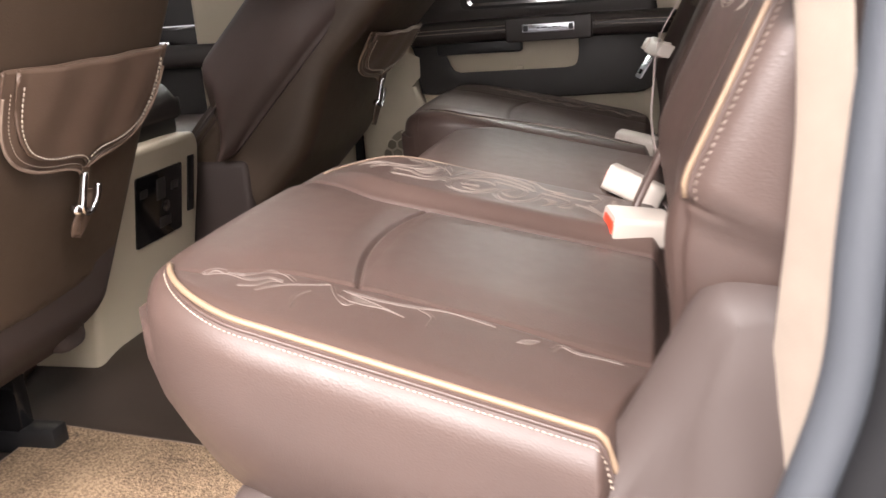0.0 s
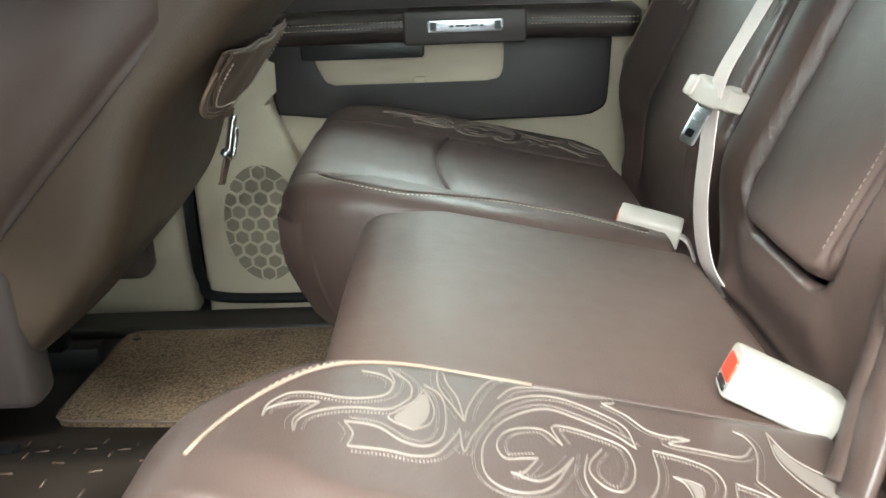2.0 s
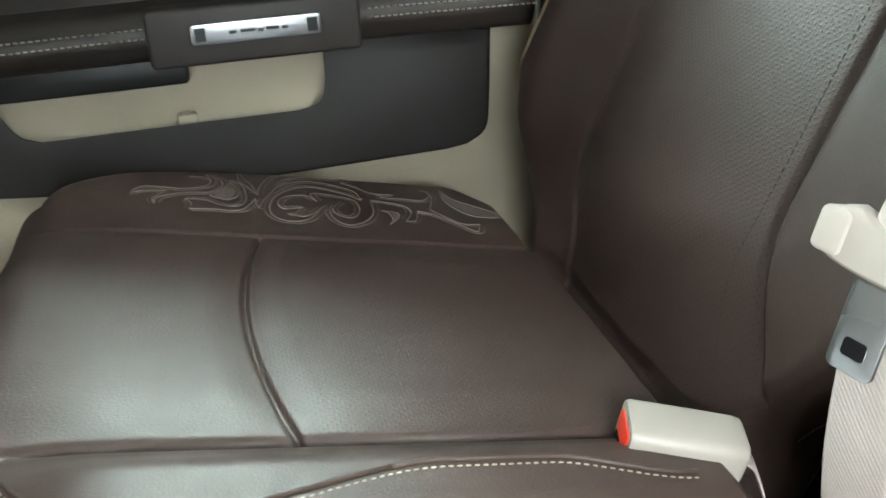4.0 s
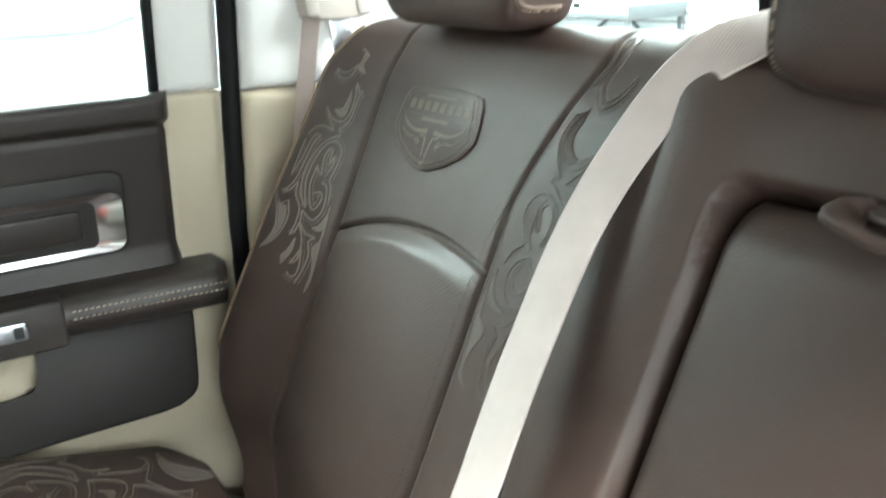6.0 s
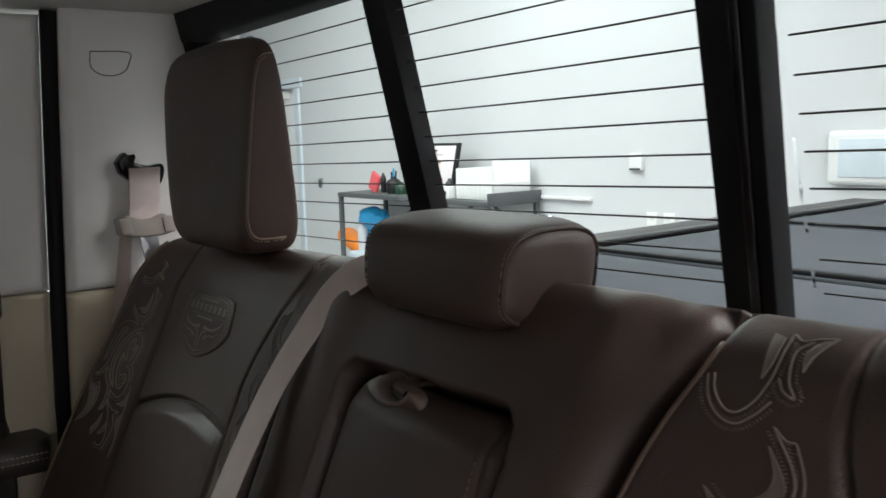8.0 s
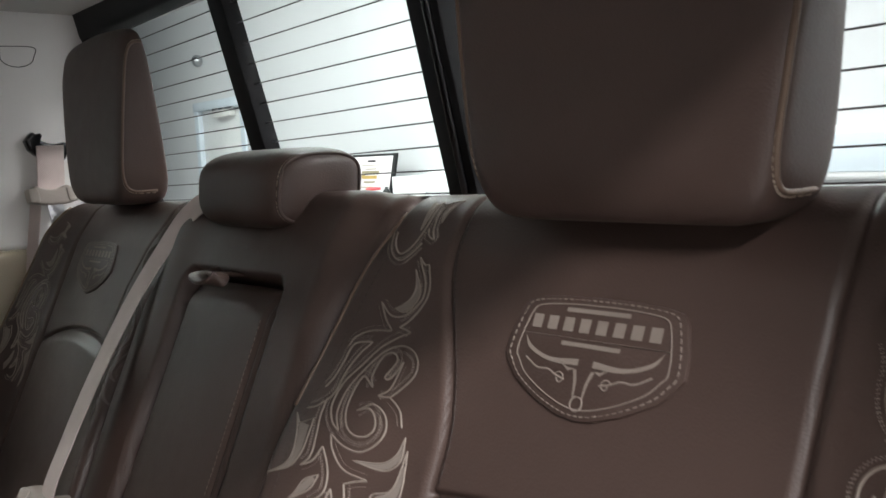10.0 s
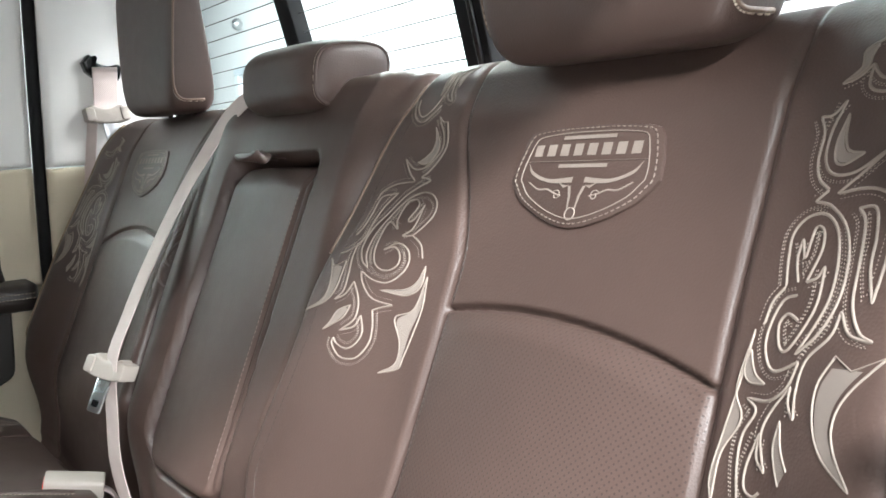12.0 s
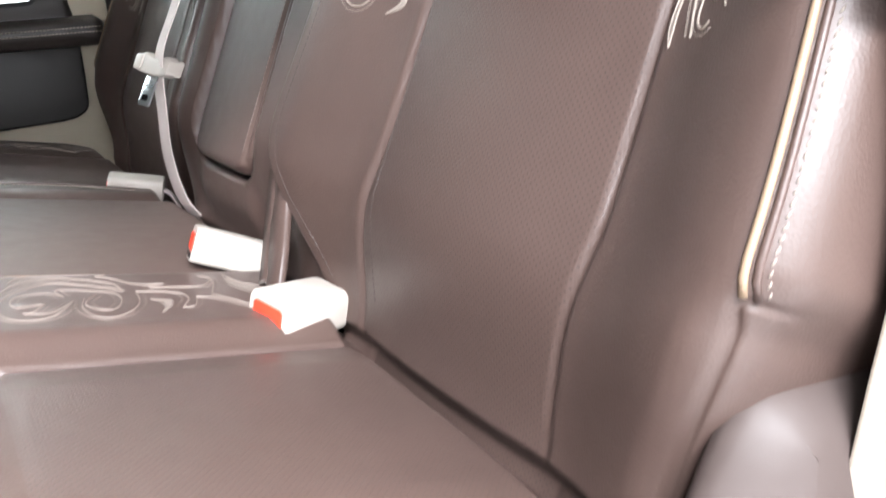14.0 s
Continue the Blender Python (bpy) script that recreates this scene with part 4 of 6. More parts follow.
def rear_cushion(s, seat):
    """A seat cushion: u outward, v to the rear; a band with a scroll, a padded middle, and piping where the top meets the sides."""
    if s < 0:
        si, so = 0.392, 0.680
        inner_at = lambda v: 0.193 + corner(-v, 0.33, 0.508, 0.17)  # noqa: E731
        outer_at = lambda v: 0.788 + 0.125 * (v + 0.369) - corner(-v, 0.40, 0.52, 0.10)  # noqa: E731
        left = lambda v: 0.178 + corner(-v, 0.36, 0.56, 0.16)  # noqa: E731
        right = lambda v: 0.811 + 0.125 * (v + 0.369) - corner(-v, 0.39, 0.56, 0.12) - 0.09 * smooth(-0.115, -0.075, v)  # noqa: E731
    else:
        si, so = 0.325, 0.625
        inner_at = lambda v: 0.248 + 0.035 * smooth(-0.40, -0.25, v) - 0.02 * smooth(-0.19, -0.1, v) + corner(-v, 0.42, 0.50, 0.10)  # noqa: E731
        outer_at = lambda v: 0.818 + 0.006 * smooth(-0.42, -0.30, v) - corner(-v, 0.36, 0.52, 0.10) - 0.085 * smooth(-0.118, -0.045, v)  # noqa: E731
        left = lambda v: 0.222 + corner(-v, 0.43, 0.56, 0.10)  # noqa: E731
        right = lambda v: outer_at(v) + 0.012  # noqa: E731
    pad = Pad(left, right, -0.545, -0.02, lambda u, v: seat_high(u, v, si, so), on_seat(s), 0.045, 0.21, 0.034)
    t = pad.build("seat_cushion", M["leather"], seat, "brown leather cushion with tan piping", 260, 340, M["perforated"], lambda u, v: si + 0.005 < u < so - 0.005 and v > -0.345, tuck=0.14)
    side = [(outer_at(v), v) for v in [-0.512 + (0.415 if s < 0 else 0.40) * k / 70 for k in range(71)]]
    inner = [(inner_at(v), v) for v in [-(0.503 if s < 0 else 0.497) + 0.40 * k / 70 for k in range(71)]]
    tube("piping", [pad.at(u, v, 0.001) for u, v in side], 0.0032, M["piping"] if s < 0 else M["leather"], t, "tan leather piping" if s < 0 else "leather piping")
    tube("welt", [pad.at(u + 0.0055, v, 0.0002) for u, v in side], 0.0022, M["leather"], t, "slim leather welt beside the piping")
    tube("piping", [pad.at(u, v, 0.001) for u, v in inner[:38]], 0.0015, M["flap_edge"] if s < 0 else M["leather"], t, "leather piping")
    tube("welt", [pad.at(u, v, 0.0004) for u, v in inner[37:]], 0.0018, M["leather"], t, "slim leather welt")
    stitches("piping_stitch", [pad.at(u + 0.0098, q, 0.0003) for u, q in side], 0.0030, 0.0022, 0.0009, M["thread"] if s < 0 else M["embroidery"], t)
    stitches("piping_stitch", [pad.at(u - 0.0062, q, 0.0003) for u, q in inner], 0.0032, 0.0022, 0.0007, M["thread"] if s > 0 else M["embroidery"], t)
    if s < 0:
        embroider(pad, t, lambda a, b2: (0.393 - b2 - 0.025, a * 1.08 - 0.311), 0.0014, True, M["embroidery_muted"], SEAT_SCROLL, 0.0042)
        embroider(pad, t, lambda a, b2: (b2 + 0.004, a), 0.0011, True, M["embroidery_dim"], OUTER_SCROLL, 0.0034)
    else:
        embroider(pad, t, lambda a, b2: (0.628 + b2 * 1.02, a * 1.02 - 0.298), 0.0017, True, None, SEAT_SCROLL, 0.0042)
    return t, pad


near_seat = thing("rear_seat", "brown leather rear seat with beige scroll embroidery by the open door", "car seat", (-0.28, -0.53, 0.12), "rear seats")
far_seat = thing("rear_seat", "brown leather rear seat with scroll embroidery, shaded, by the closed door", "car seat", (-0.28, 0.53, 0.12), "rear seats")
near_back, near_pad = rear_back(-1, near_seat)
far_back, far_pad = rear_back(1, far_seat)
near_cushion, near_seat_pad = rear_cushion(-1, near_seat)
far_cushion, far_seat_pad = rear_cushion(1, far_seat)

# middle cushion
mid = thing("bench_seat", "plain brown leather middle seat with folded armrest and pull strap", "car seat", (-0.24, 0, 0.12), "rear seats")
mid_pad = Pad(lambda v: -0.215, lambda v: 0.262, -0.440, -0.02, lambda u, v: 0.008 + 0.008 * math.cos(math.pi * u / 0.52) - 0.02 * smooth(-0.33, -0.45, v) - 0.036 * smooth(-0.058, -0.032, v), on_seat(1), 0.035, 0.2)
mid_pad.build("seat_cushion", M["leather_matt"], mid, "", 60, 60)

# middle back with its folding armrest
AR0, AR1, AV0, AV1 = -0.078, 0.137, 0.070, 0.470


def mid_high(u, v):
    rad = 0.045 if v < 0.25 else 0.016
    du, dv = abs(u - (AR0 + AR1) / 2) - (AR1 - AR0) / 2 + rad, abs(v - (AV0 + AV1) / 2) - (AV1 - AV0) / 2 + rad
    edge = math.hypot(max(du, 0), max(dv, 0)) + min(max(du, dv), 0) - rad
    inside = smooth(0.005, -0.003, edge)
    h = 0.012 + 0.010 * bell(u - AR1 - 0.040, 0.035) - 0.062 * inside
    h += 0.012 * bell(v - 0.035, 0.03) * smooth(AR0 - 0.02, AR0 + 0.03, u) * smooth(AR1 + 0.02, AR1 - 0.03, u)
    return h - 0.064 * smooth(0.13, -0.03, v) - 0.02 * smooth(-0.012, -0.034, v) - 0.012 * smooth(0.50, 0.57, v) - 0.014 * smooth(-0.13, -0.175, u) * smooth(0.30, 0.45, v)


mid_back_pad = Pad(lambda v: -middle_edge(v) - 0.05 * smooth(0.2, 0.05, v) + 0.003, far_edge, -0.075, 0.578, mid_high, on_back(1), 0.026, 0.15)
mb = mid_back_pad.build("backrest", M["leather"], mid, "", 130, 150)
arm_pad = Pad(lambda v: AR0 + 0.003 + corner(-v, -0.125, -0.074, 0.042), lambda v: AR1 - 0.003 - corner(-v, -0.125, -0.074, 0.042), AV0 + 0.004, AV1 - 0.004,
              lambda u, v: 0.004 - 0.014 * smooth(0.43, 0.47, v) + 0.008 * math.cos(math.pi * (u - 0.03) / 0.24) - 0.004 * bell(u - AR0 - 0.020, 0.003), on_back(1), 0.013, 0.05)
arm = arm_pad.build("armrest", M["leather"], mb, "folded brown leather armrest", 70, 90)
v, f = [], []
for uu in (AR0 + 0.026,):
    dashes(arm_pad, [(uu, AV0 + 0.03 + 0.33 * k / 30) for k in range(31)], 0.0038, 0.0022, 0.0011, 0.0005, v, f)
tagged(mesh_part("armrest_stitch", v, f, M["embroidery_muted"], mb), kind="stuff")
# pull strap: a folded loop at the armrest's top
lp = [on_back(1)(*p) for p in ((0.041, 0.473, 0.000), (0.048, 0.466, 0.024), (0.042, 0.459, 0.042), (0.027, 0.454, 0.050), (0.008, 0.450, 0.052), (-0.004, 0.452, 0.049), (-0.008, 0.458, 0.044), (0.001, 0.462, 0.041), (0.018, 0.464, 0.036), (0.032, 0.469, 0.018), (0.037, 0.474, 0.000))]
strap("pull_strap", spline(lp, 6), on_back(1)(0.15, -0.25, 1.0) - on_back(1)(0, 0, 0), 0.019, 0.0034, M["leather"], mid, "folded leather pull strap")
for k in (0, 1):
    hp = [on_back(1)(*p) for p in ((-0.160 + 0.016 * k, 0.17, -0.012), (-0.176 + 0.018 * k, 0.12, 0.008), (-0.206 + 0.020 * k, 0.06, 0.010), (-0.232 + 0.022 * k, 0.02, 0.012), (-0.245 + 0.022 * k, -0.01, 0.012))]
    strap("buckle_sleeve", spline(hp, 6), (0.1, 1, 0.2), 0.030 - 0.008 * k, 0.008, M["leather"], mid, "brown leather sleeve between the seats")


def head_rest(label, cy, z0, width, height, thick, cx, tip, low=False):
    t = thing("head_restraint", label, "headrest", (cx, cy, z0 - 0.03), "rear head restraints")
    n, m = 44, 60
    verts = []
    for i in range(n + 1):
        a = math.pi * i / n - math.pi / 2
        for j in range(m):
            b2 = 2 * math.pi * j / m
            p = 0.34
            q = 0.5
            ca, sa, cb, sb = math.cos(a), math.sin(a), math.cos(b2), math.sin(b2)
            pw = lambda x, e: math.copysign(abs(x) ** e, x)  # noqa: E731
            y = pw(sa, 0.36 if low else 0.2)
            r = pw(ca, 0.2 if not low else 0.42)
            z, x = r * pw(sb, p if not low else 0.55), r * pw(cb, q if not low else 0.75)
            taper = 1.0 - 0.22 * (0.5 - 0.5 * z) ** 1.4 if not low else 1.0 + 0.03 * z
            xx = x * thick / 2 * (1.0 - (0.20 * z if not low else 0.0)) + (0.008 * z if not low else 0)
            if not low and x > 0:
                xx = x * 0.036 * (1 - 0.80 * (0.5 + 0.5 * z))
            zz = z * height / 2
            crown = 0.0 if low else -0.010 * (y * y) * max(0, z)
            verts.append(Vector((cx + xx + tip * zz, cy + y * taper * width / 2, z0 + height / 2 + zz + crown)))
    faces = grid_faces(n + 1, m, 0, True)
    mesh_part("cushion", verts, faces, M["leather"], t)
    # seam rings near both ends, with piping and stitches
    for side in (-1, 1):
        k = (n // 2 + side * int(n * (0.30 if low else 0.37)))
        ring = [verts[k * m + j] for j in range(m)]
        c = sum(ring, Vector()) / m
        ring = [p + (p - c).normalized() * 0.0008 for p in ring]
        tube("piping", ring + ring[:2] if low else ring[m // 4 - 2:3 * m // 4 + 2], 0.0021, M["flap"] if not low else M["leather"], t)
        vv, ff = [], []
        inner = [verts[(k - side) * m + j] * 0.7 + verts[k * m + j] * 0.3 for j in range(m)]
        for j in range(m) if low else range(m // 4 - 2, 3 * m // 4 + 1):
            a2, b3 = inner[j], inner[(j + 1) % m]
            d = (b3 - a2).length
            for q in range(max(1, int(d / 0.007))):
                w0, w1 = q / max(1, int(d / 0.007)), (q + 0.6) / max(1, int(d / 0.007))
                pts = [a2.lerp(b3, w0), a2.lerp(b3, w1)]
                pts = [p + (p - c).normalized() * 0.0006 for p in pts]
                tv, tf = tube_data(pts, 0.0012, 4, base=len(vv))
                vv += tv
                ff += tf
        tagged(mesh_part("stitching", vv, ff, M["thread"], t), kind="stuff")
    for yy in (-0.055, 0.055) if not low else (-0.05, 0.05):
        tube("post", [(cx + 0.02, cy + yy, z0 + 0.03), (cx + 0.024, cy + yy, z0 - 0.05)], 0.006, M["chrome"], t, "chrome post", 12)
        prism("collar", [(0.016 * math.cos(2 * math.pi * k / 16), 0.012 * math.sin(2 * math.pi * k / 16)) for k in range(16)],
              lambda u, v2, w, yy=yy: Vector((cx + v2 + 0.026, cy + yy + u, z0 - 0.022 + w)), 0.012, M["black"], t, "black post collar", 0.003)
    return t


head_rest("tall brown leather head restraint with tan piping on shaded seat back", 0.478, 0.956, 0.280, 0.254, 0.074, 0.172, -0.05)
head_rest("tall brown leather head restraint on seat back beside open door", -0.494, 0.958, 0.290, 0.254, 0.074, 0.163, -0.05)
head_rest("low wide brown leather middle head restraint with stitched ends", 0.021, 0.935, 0.20, 0.088, 0.12, 0.185, 0.1, True)

# seat bases under the cushions
for s_, seat in ((-1, near_seat), (1, far_seat)):
    box("seat_base", (-0.44, min(s_ * 0.28, s_ * 0.76), 0.13), (-0.04, max(s_ * 0.28, s_ * 0.76), 0.33), M["seat_plastic"], seat, "brown plastic base", 0.03, 4)
    box("rail", (-0.46, min(s_ * 0.60, s_ * 0.64), 0.12), (-0.05, max(s_ * 0.60, s_ * 0.64), 0.16), M["black"], seat, "black steel rail", 0.006)
box("seat_base", (-0.40, -0.27, 0.12), (-0.04, 0.27, 0.33), M["dark_plastic"], mid, "dark plastic base", 0.02, 3)


# ---- seat belts ----
def buckle(label, p, along, up, size, red_side=True, tilt_button=0.0):
    """A belt buckle: housing with a press button at its end and a slot, on a short strap."""
    t = thing("belt_buckle", label, "seat belt buckle", p, "belt buckles")
    x = Vector(along).normalized()
    z = Vector(up)
    z = (z - x * z.dot(x)).normalized()
    y = z.cross(x)
    l, w, h = size
    at = lambda a, b2, c: Vector(p) + x * a + y * b2 + z * c  # noqa: E731
    out = rounded(-w / 2, 0, w / 2, h, h * 0.22, 4)
    rings = []
    prof = [(0.0, 0.95), (0.003, 1.0), (l * 0.6, 1.0), (l * 0.92, 0.98), (l * 0.98, 0.94), (l, 0.86)]
    for d, k in prof:
        rings += [at(d, q[0] * k, h / 2 + (q[1] - h / 2) * k) for q in out]
    n = len(out)
    faces = grid_faces(len(prof), n, 0, True) + [tuple(range(n)), tuple((len(prof) - 1) * n + k for k in range(n))]
    bm = bmesh.new()
    vs = [bm.verts.new(q) for q in rings]
    for fc in faces:
        bm.faces.new([vs[k] for k in fc])
    from_bm("housing", bm, M["belt_buckle"], t, "", True, 30)
    if red_side:
        prism("button", rounded(-w * 0.36, h * 0.30, w * 0.36, h * 0.80, h * 0.10, 4), lambda u, v2, q: at(-q - 0.0015, u, v2), 0.004, M["red"], t, "red press button", 0.0012)
        prism("slot", rounded(-w * 0.34, h * 0.10, w * 0.34, h * 0.26, h * 0.05, 3), lambda u, v2, q: at(-q - 0.0012, u, v2), 0.003, M["gloss_black"], t, "dark tongue slot", 0.0005)
    pts = spline([at(l - 0.004, 0, h * 0.5), at(l + 0.008, 0, h * 0.35), at(l + 0.016, 0, h * 0.1), at(l + 0.026, 0, -0.014)], 5)
    strap("strap", pts, y, w * 0.42, 0.002, M["belt"], t, "short cream strap")
    return t


buckle("cream belt buckle with red button lying on embroidered cushion", (-0.114, -0.322, 0.439), (0.90, 0.30, -0.16), (0.16, -0.10, 1), (0.076, 0.054, 0.040))
buckle("narrow cream belt buckle with red button on middle cushion", (-0.126, -0.130, 0.462), (0.92, -0.22, -0.42), (0.42, 0.06, 1), (0.086, 0.043, 0.038))
buckle("cream belt buckle lying against the shaded seat cushion", (-0.124, 0.310, 0.438), (0.92, -0.30, -0.20), (0.2, -0.15, 1), (0.078, 0.040, 0.034))

mbelt = thing("middle_seat_belt", "cream webbing lap belt over the middle seat back, unbuckled", "seat belt", (-0.05, 0.175, 0.6), "seat belts")
over = [on_back(1)(*p) for p in ((0.128, 0.590, -0.035), (0.140, 0.578, -0.008), (0.158, 0.560, 0.008), (0.187, 0.536, 0.016), (0.210, 0.487, 0.022), (0.220, 0.415, 0.034), (0.212, 0.32, 0.049), (0.203, 0.24, 0.058), (0.198, 0.175, 0.060))]
path = spline(over + [(-0.055, 0.182, 0.565), (-0.058, 0.176, 0.505), (-0.048, 0.172, 0.445), (-0.020, 0.170, 0.40)], 8)
dirs = [(-0.06, 1, 0.15 - 0.4 * min(1, 1.5 * k / len(path))) for k in range(len(path))]
strap("webbing", path, dirs, 0.044, 0.0016, M["belt"], mbelt)


def tongue(parent, centre, across, down, out, scale=1.0):
    """The sliding latch plate: a moulded cream guide and a slotted steel tongue."""
    a, d, o = Vector(across).normalized(), Vector(down).normalized(), Vector(out).normalized()
    c = Vector(centre)
    at = lambda u, v2, w: c + a * (u * scale) - d * (v2 * scale) + o * (w * scale)  # noqa: E731
    g = prism("latch_guide", curve2([(-0.036, -0.004), (-0.030, -0.013), (-0.012, -0.016), (0.012, -0.016), (0.030, -0.013), (0.036, -0.004), (0.033, 0.008), (0.024, 0.016), (0.008, 0.010), (-0.008, 0.010), (-0.024, 0.016), (-0.033, 0.008)], 3), at, 0.016, M["belt_buckle"], parent, "moulded cream latch guide", 0.004, 3)
    g.location += o * (0.009 * scale)
    for side in (-1, 1):
        lug = prism("guide_lug", rounded(side * 0.029 - 0.008, -0.012, side * 0.029 + 0.008, 0.012, 0.004, 3), at, 0.024, M["belt_buckle"], g, "", 0.003, 2)
        lug.location += o * (0.012 * scale)
    pl = prism("tongue", rounded(-0.012, -0.062, 0.012, -0.014, 0.004, 4), lambda u, v2, w: at(u, v2, w + 0.004), 0.0025, M["steel"], parent, "slotted steel tongue", 0.0006)
    prism("latch_hole", rounded(-0.006, -0.054, 0.006, -0.045, 0.002, 3), lambda u, v2, w: at(u, v2, w + 0.0048), 0.0005, M["gloss_black"], pl)


tongue(mbelt, (-0.048, 0.190, 0.630), (-0.36, 0.88, 0.12), (-0.5, -0.30, -0.80), (-0.90, -0.30, 0.30), 0.96)
prism("belt_guide", rounded(-0.05, -0.028, 0.05, 0.028, 0.02, 5), lambda u, v2, w: Vector((0.197 + v2, 0.122 + u, 0.968 + w)), 0.02, M["pillar"], mbelt, "grey plastic guide on the seat's top edge", 0.005)


# ---- cab shell ----
def side_y(z):
    """How far the inner side of the cab stands from the middle, by height."""
    return 0.845 - 0.01 * smooth(0.3, 0.7, z) - 0.11 * max(0.0, (z - 0.70) / 0.56) ** 1.15


def on_side(s, out=0.0):
    """Cab side: u along the truck (to the rear), v up, w into the cab."""
    return lambda u, v, w: Vector((u, s * (side_y(v) + out - w), v))


def side_sheet(name, u0, u1, v0, v1, s, out, thick, mat, parent=None, label="", nu=8, nv=24, edge=0.006):
    """A curved trim sheet that follows the cab side, with rounded edges and thickness."""
    pad = Pad(lambda v: u0, lambda v: u1, v0, v1, lambda u, v: 0.0, on_side(s, out), edge, thick)
    return pad.build(name, mat, parent, label, nu, nv, ease=0.8)


cab_floor = box("floor", (-2.3, -0.90, 0.06), (0.34, 0.90, 0.12), M["liner"], None, "", 0.004)
tagged(cab_floor, "dark rubber floor liner of the cab", "floor", kind="structure")
roof = box("ceiling", (-1.7, -0.80, 1.272), (0.34, 0.80, 1.33), M["headliner"], None, "", 0.006)
tagged(roof, "light grey cloth headliner", "ceiling", kind="structure")
back_wall = box("wall_rear", (0.30, -0.86, 0.12), (0.34, 0.86, 0.895), M["dark_plastic"], None, "", 0.004)
tagged(back_wall, "dark trim panel behind the rear seat", "wall", kind="structure")
sill_shelf = box("trim", (0.205, -0.74, 0.865), (0.305, 0.74, 0.897), M["dark_plastic"], None, "", 0.01, 3)
tagged(sill_shelf, "dark trim ledge under the rear window", "trim", kind="structure")

# rear window with sliding middle and heating wires
WX = lambda z: 0.215 - 0.3 * (z - 1.222)  # noqa: E731
on_win = lambda u, v, w: lean(WX(v) - w, u, v)  # noqa: E731
rw = thing("window_1", "sliding rear window with black frame and heating wires", "window", (0.28, 0, 0.93), kind="structure")
for y0, y1, lab in ((-0.70, -0.20, ""), (-0.135, 0.225, ""), (0.255, 0.70, "")):
    pane = prism("pane", rounded(y0 - 0.01, 0.895, y1 + 0.01, 1.235, 0.004, 2), lambda u, v, w: on_win(u, v, w - 0.012), 0.004, M["glass"], rw, "clear glass", smooth=False)
    pane.visible_shadow = False
    for k in range(11):
        z = 0.9455 + 0.0257 * k
        tube("heating_wire", [on_win(y0, z, -0.008), on_win((y0 + y1) / 2, z, -0.008), on_win(y1, z, -0.008)], 0.0009, M["wire"], pane, "", 5)
for n, (y0a, y1a, y0b, y1b) in enumerate(((0.232, 0.274, 0.205, 0.242), (-0.166, -0.122, -0.196, -0.149))):
    pts = [(y0a, 0.890), (y1a, 0.890), (y1b, 1.24), (y0b, 1.24)]
    prism("window_bar", pts, lambda u, v, w: on_win(u, v, w + 0.006), 0.024, M["rubber"], rw, "black upright of the sliding pane", 0.003)
prism("window_bar", [(-0.155, 0.890), (-0.147, 0.890), (-0.178, 1.24), (-0.186, 1.24)], lambda u, v, w: on_win(u, v, w + 0.012), 0.02, M["gloss_black"], rw, "black sliding seal", 0.003)
prism("window_frame", [(-0.76, 1.227), (0.76, 1.227), (0.74, 1.275), (-0.74, 1.275)], lambda u, v, w: on_win(u, v, w + 0.012), 0.035, M["rubber"], rw, "black frame header", 0.006)
prism("window_frame", [(-0.76, 0.875), (0.76, 0.875), (0.76, 0.900), (-0.76, 0.900)], lambda u, v, w: on_win(u, v, w + 0.010), 0.035, M["rubber"], rw, "black frame sill", 0.006)
for s in (-1, 1):
    prism("window_frame", [(s * 0.69, 0.92), (s * 0.78, 0.92), (s * 0.76, 1.26), (s * 0.672, 1.245)], lambda u, v, w: on_win(u, v, w + 0.010), 0.03, M["rubber"], rw, "black frame side", 0.005)

# rear pillars on both sides
for s, lab in ((1, "far"), (-1, "near")):
    p1 = side_sheet("pillar_trim", 0.042, 0.30, 0.878, 1.275, s, -0.03, 0.05, M["pillar"])
    tagged(p1, "light grey cloth-covered rear pillar trim with belt anchor", "pillar", kind="structure")
    # the near trim is drawn darker than the far beige one
    p2 = side_sheet("pillar_trim", 0.042 if s > 0 else 0.075, 0.32, 0.12, 0.875, s, -0.03, 0.05, M["beige"] if s > 0 else M["seat_plastic"])
    tagged(p2, "beige plastic lower rear pillar trim" if s > 0 else "brown lower rear pillar trim, darker than the far one", "pillar", kind="structure")
    hatch = [(0.105 + 0.026 * a, 1.205 + b2) for a, b2 in ([(-1, 0.012), (1, 0.012)] + [(math.cos(radians(q)), -0.004 + 0.016 * math.sin(radians(q))) for q in range(0, -181, -30)])]
    line = [on_side(s, -0.03)(u, v, 0.0004) for u, v in curve2(hatch + hatch[:1], 4)]
    t = tube("cover_seam", line, 0.0007, M["dark_plastic"], p1, "", 5)


def pillar_belt(s, label):
    """Shoulder belt on a rear pillar: black anchor, cream webbing, latch guide, hanging tongue."""
    t = thing("shoulder_belt", label, "seat belt", (0.10, s * 0.70, 1.05), "seat belts")
    at = on_side(s, -0.03)
    out = curve2([(0.084, 1.064), (0.097, 1.078), (0.110, 1.064), (0.130, 1.058), (0.150, 1.060), (0.154, 1.046), (0.146, 1.028), (0.128, 1.034), (0.106, 1.036), (0.090, 1.048)], 4)
    prism("anchor", out, lambda u, v, w: at(u + (0.024 if s > 0 else 0.0), v, w + 0.018), 0.018, M["gloss_black"], t, "black belt anchor", 0.006, 3)
    return t, at


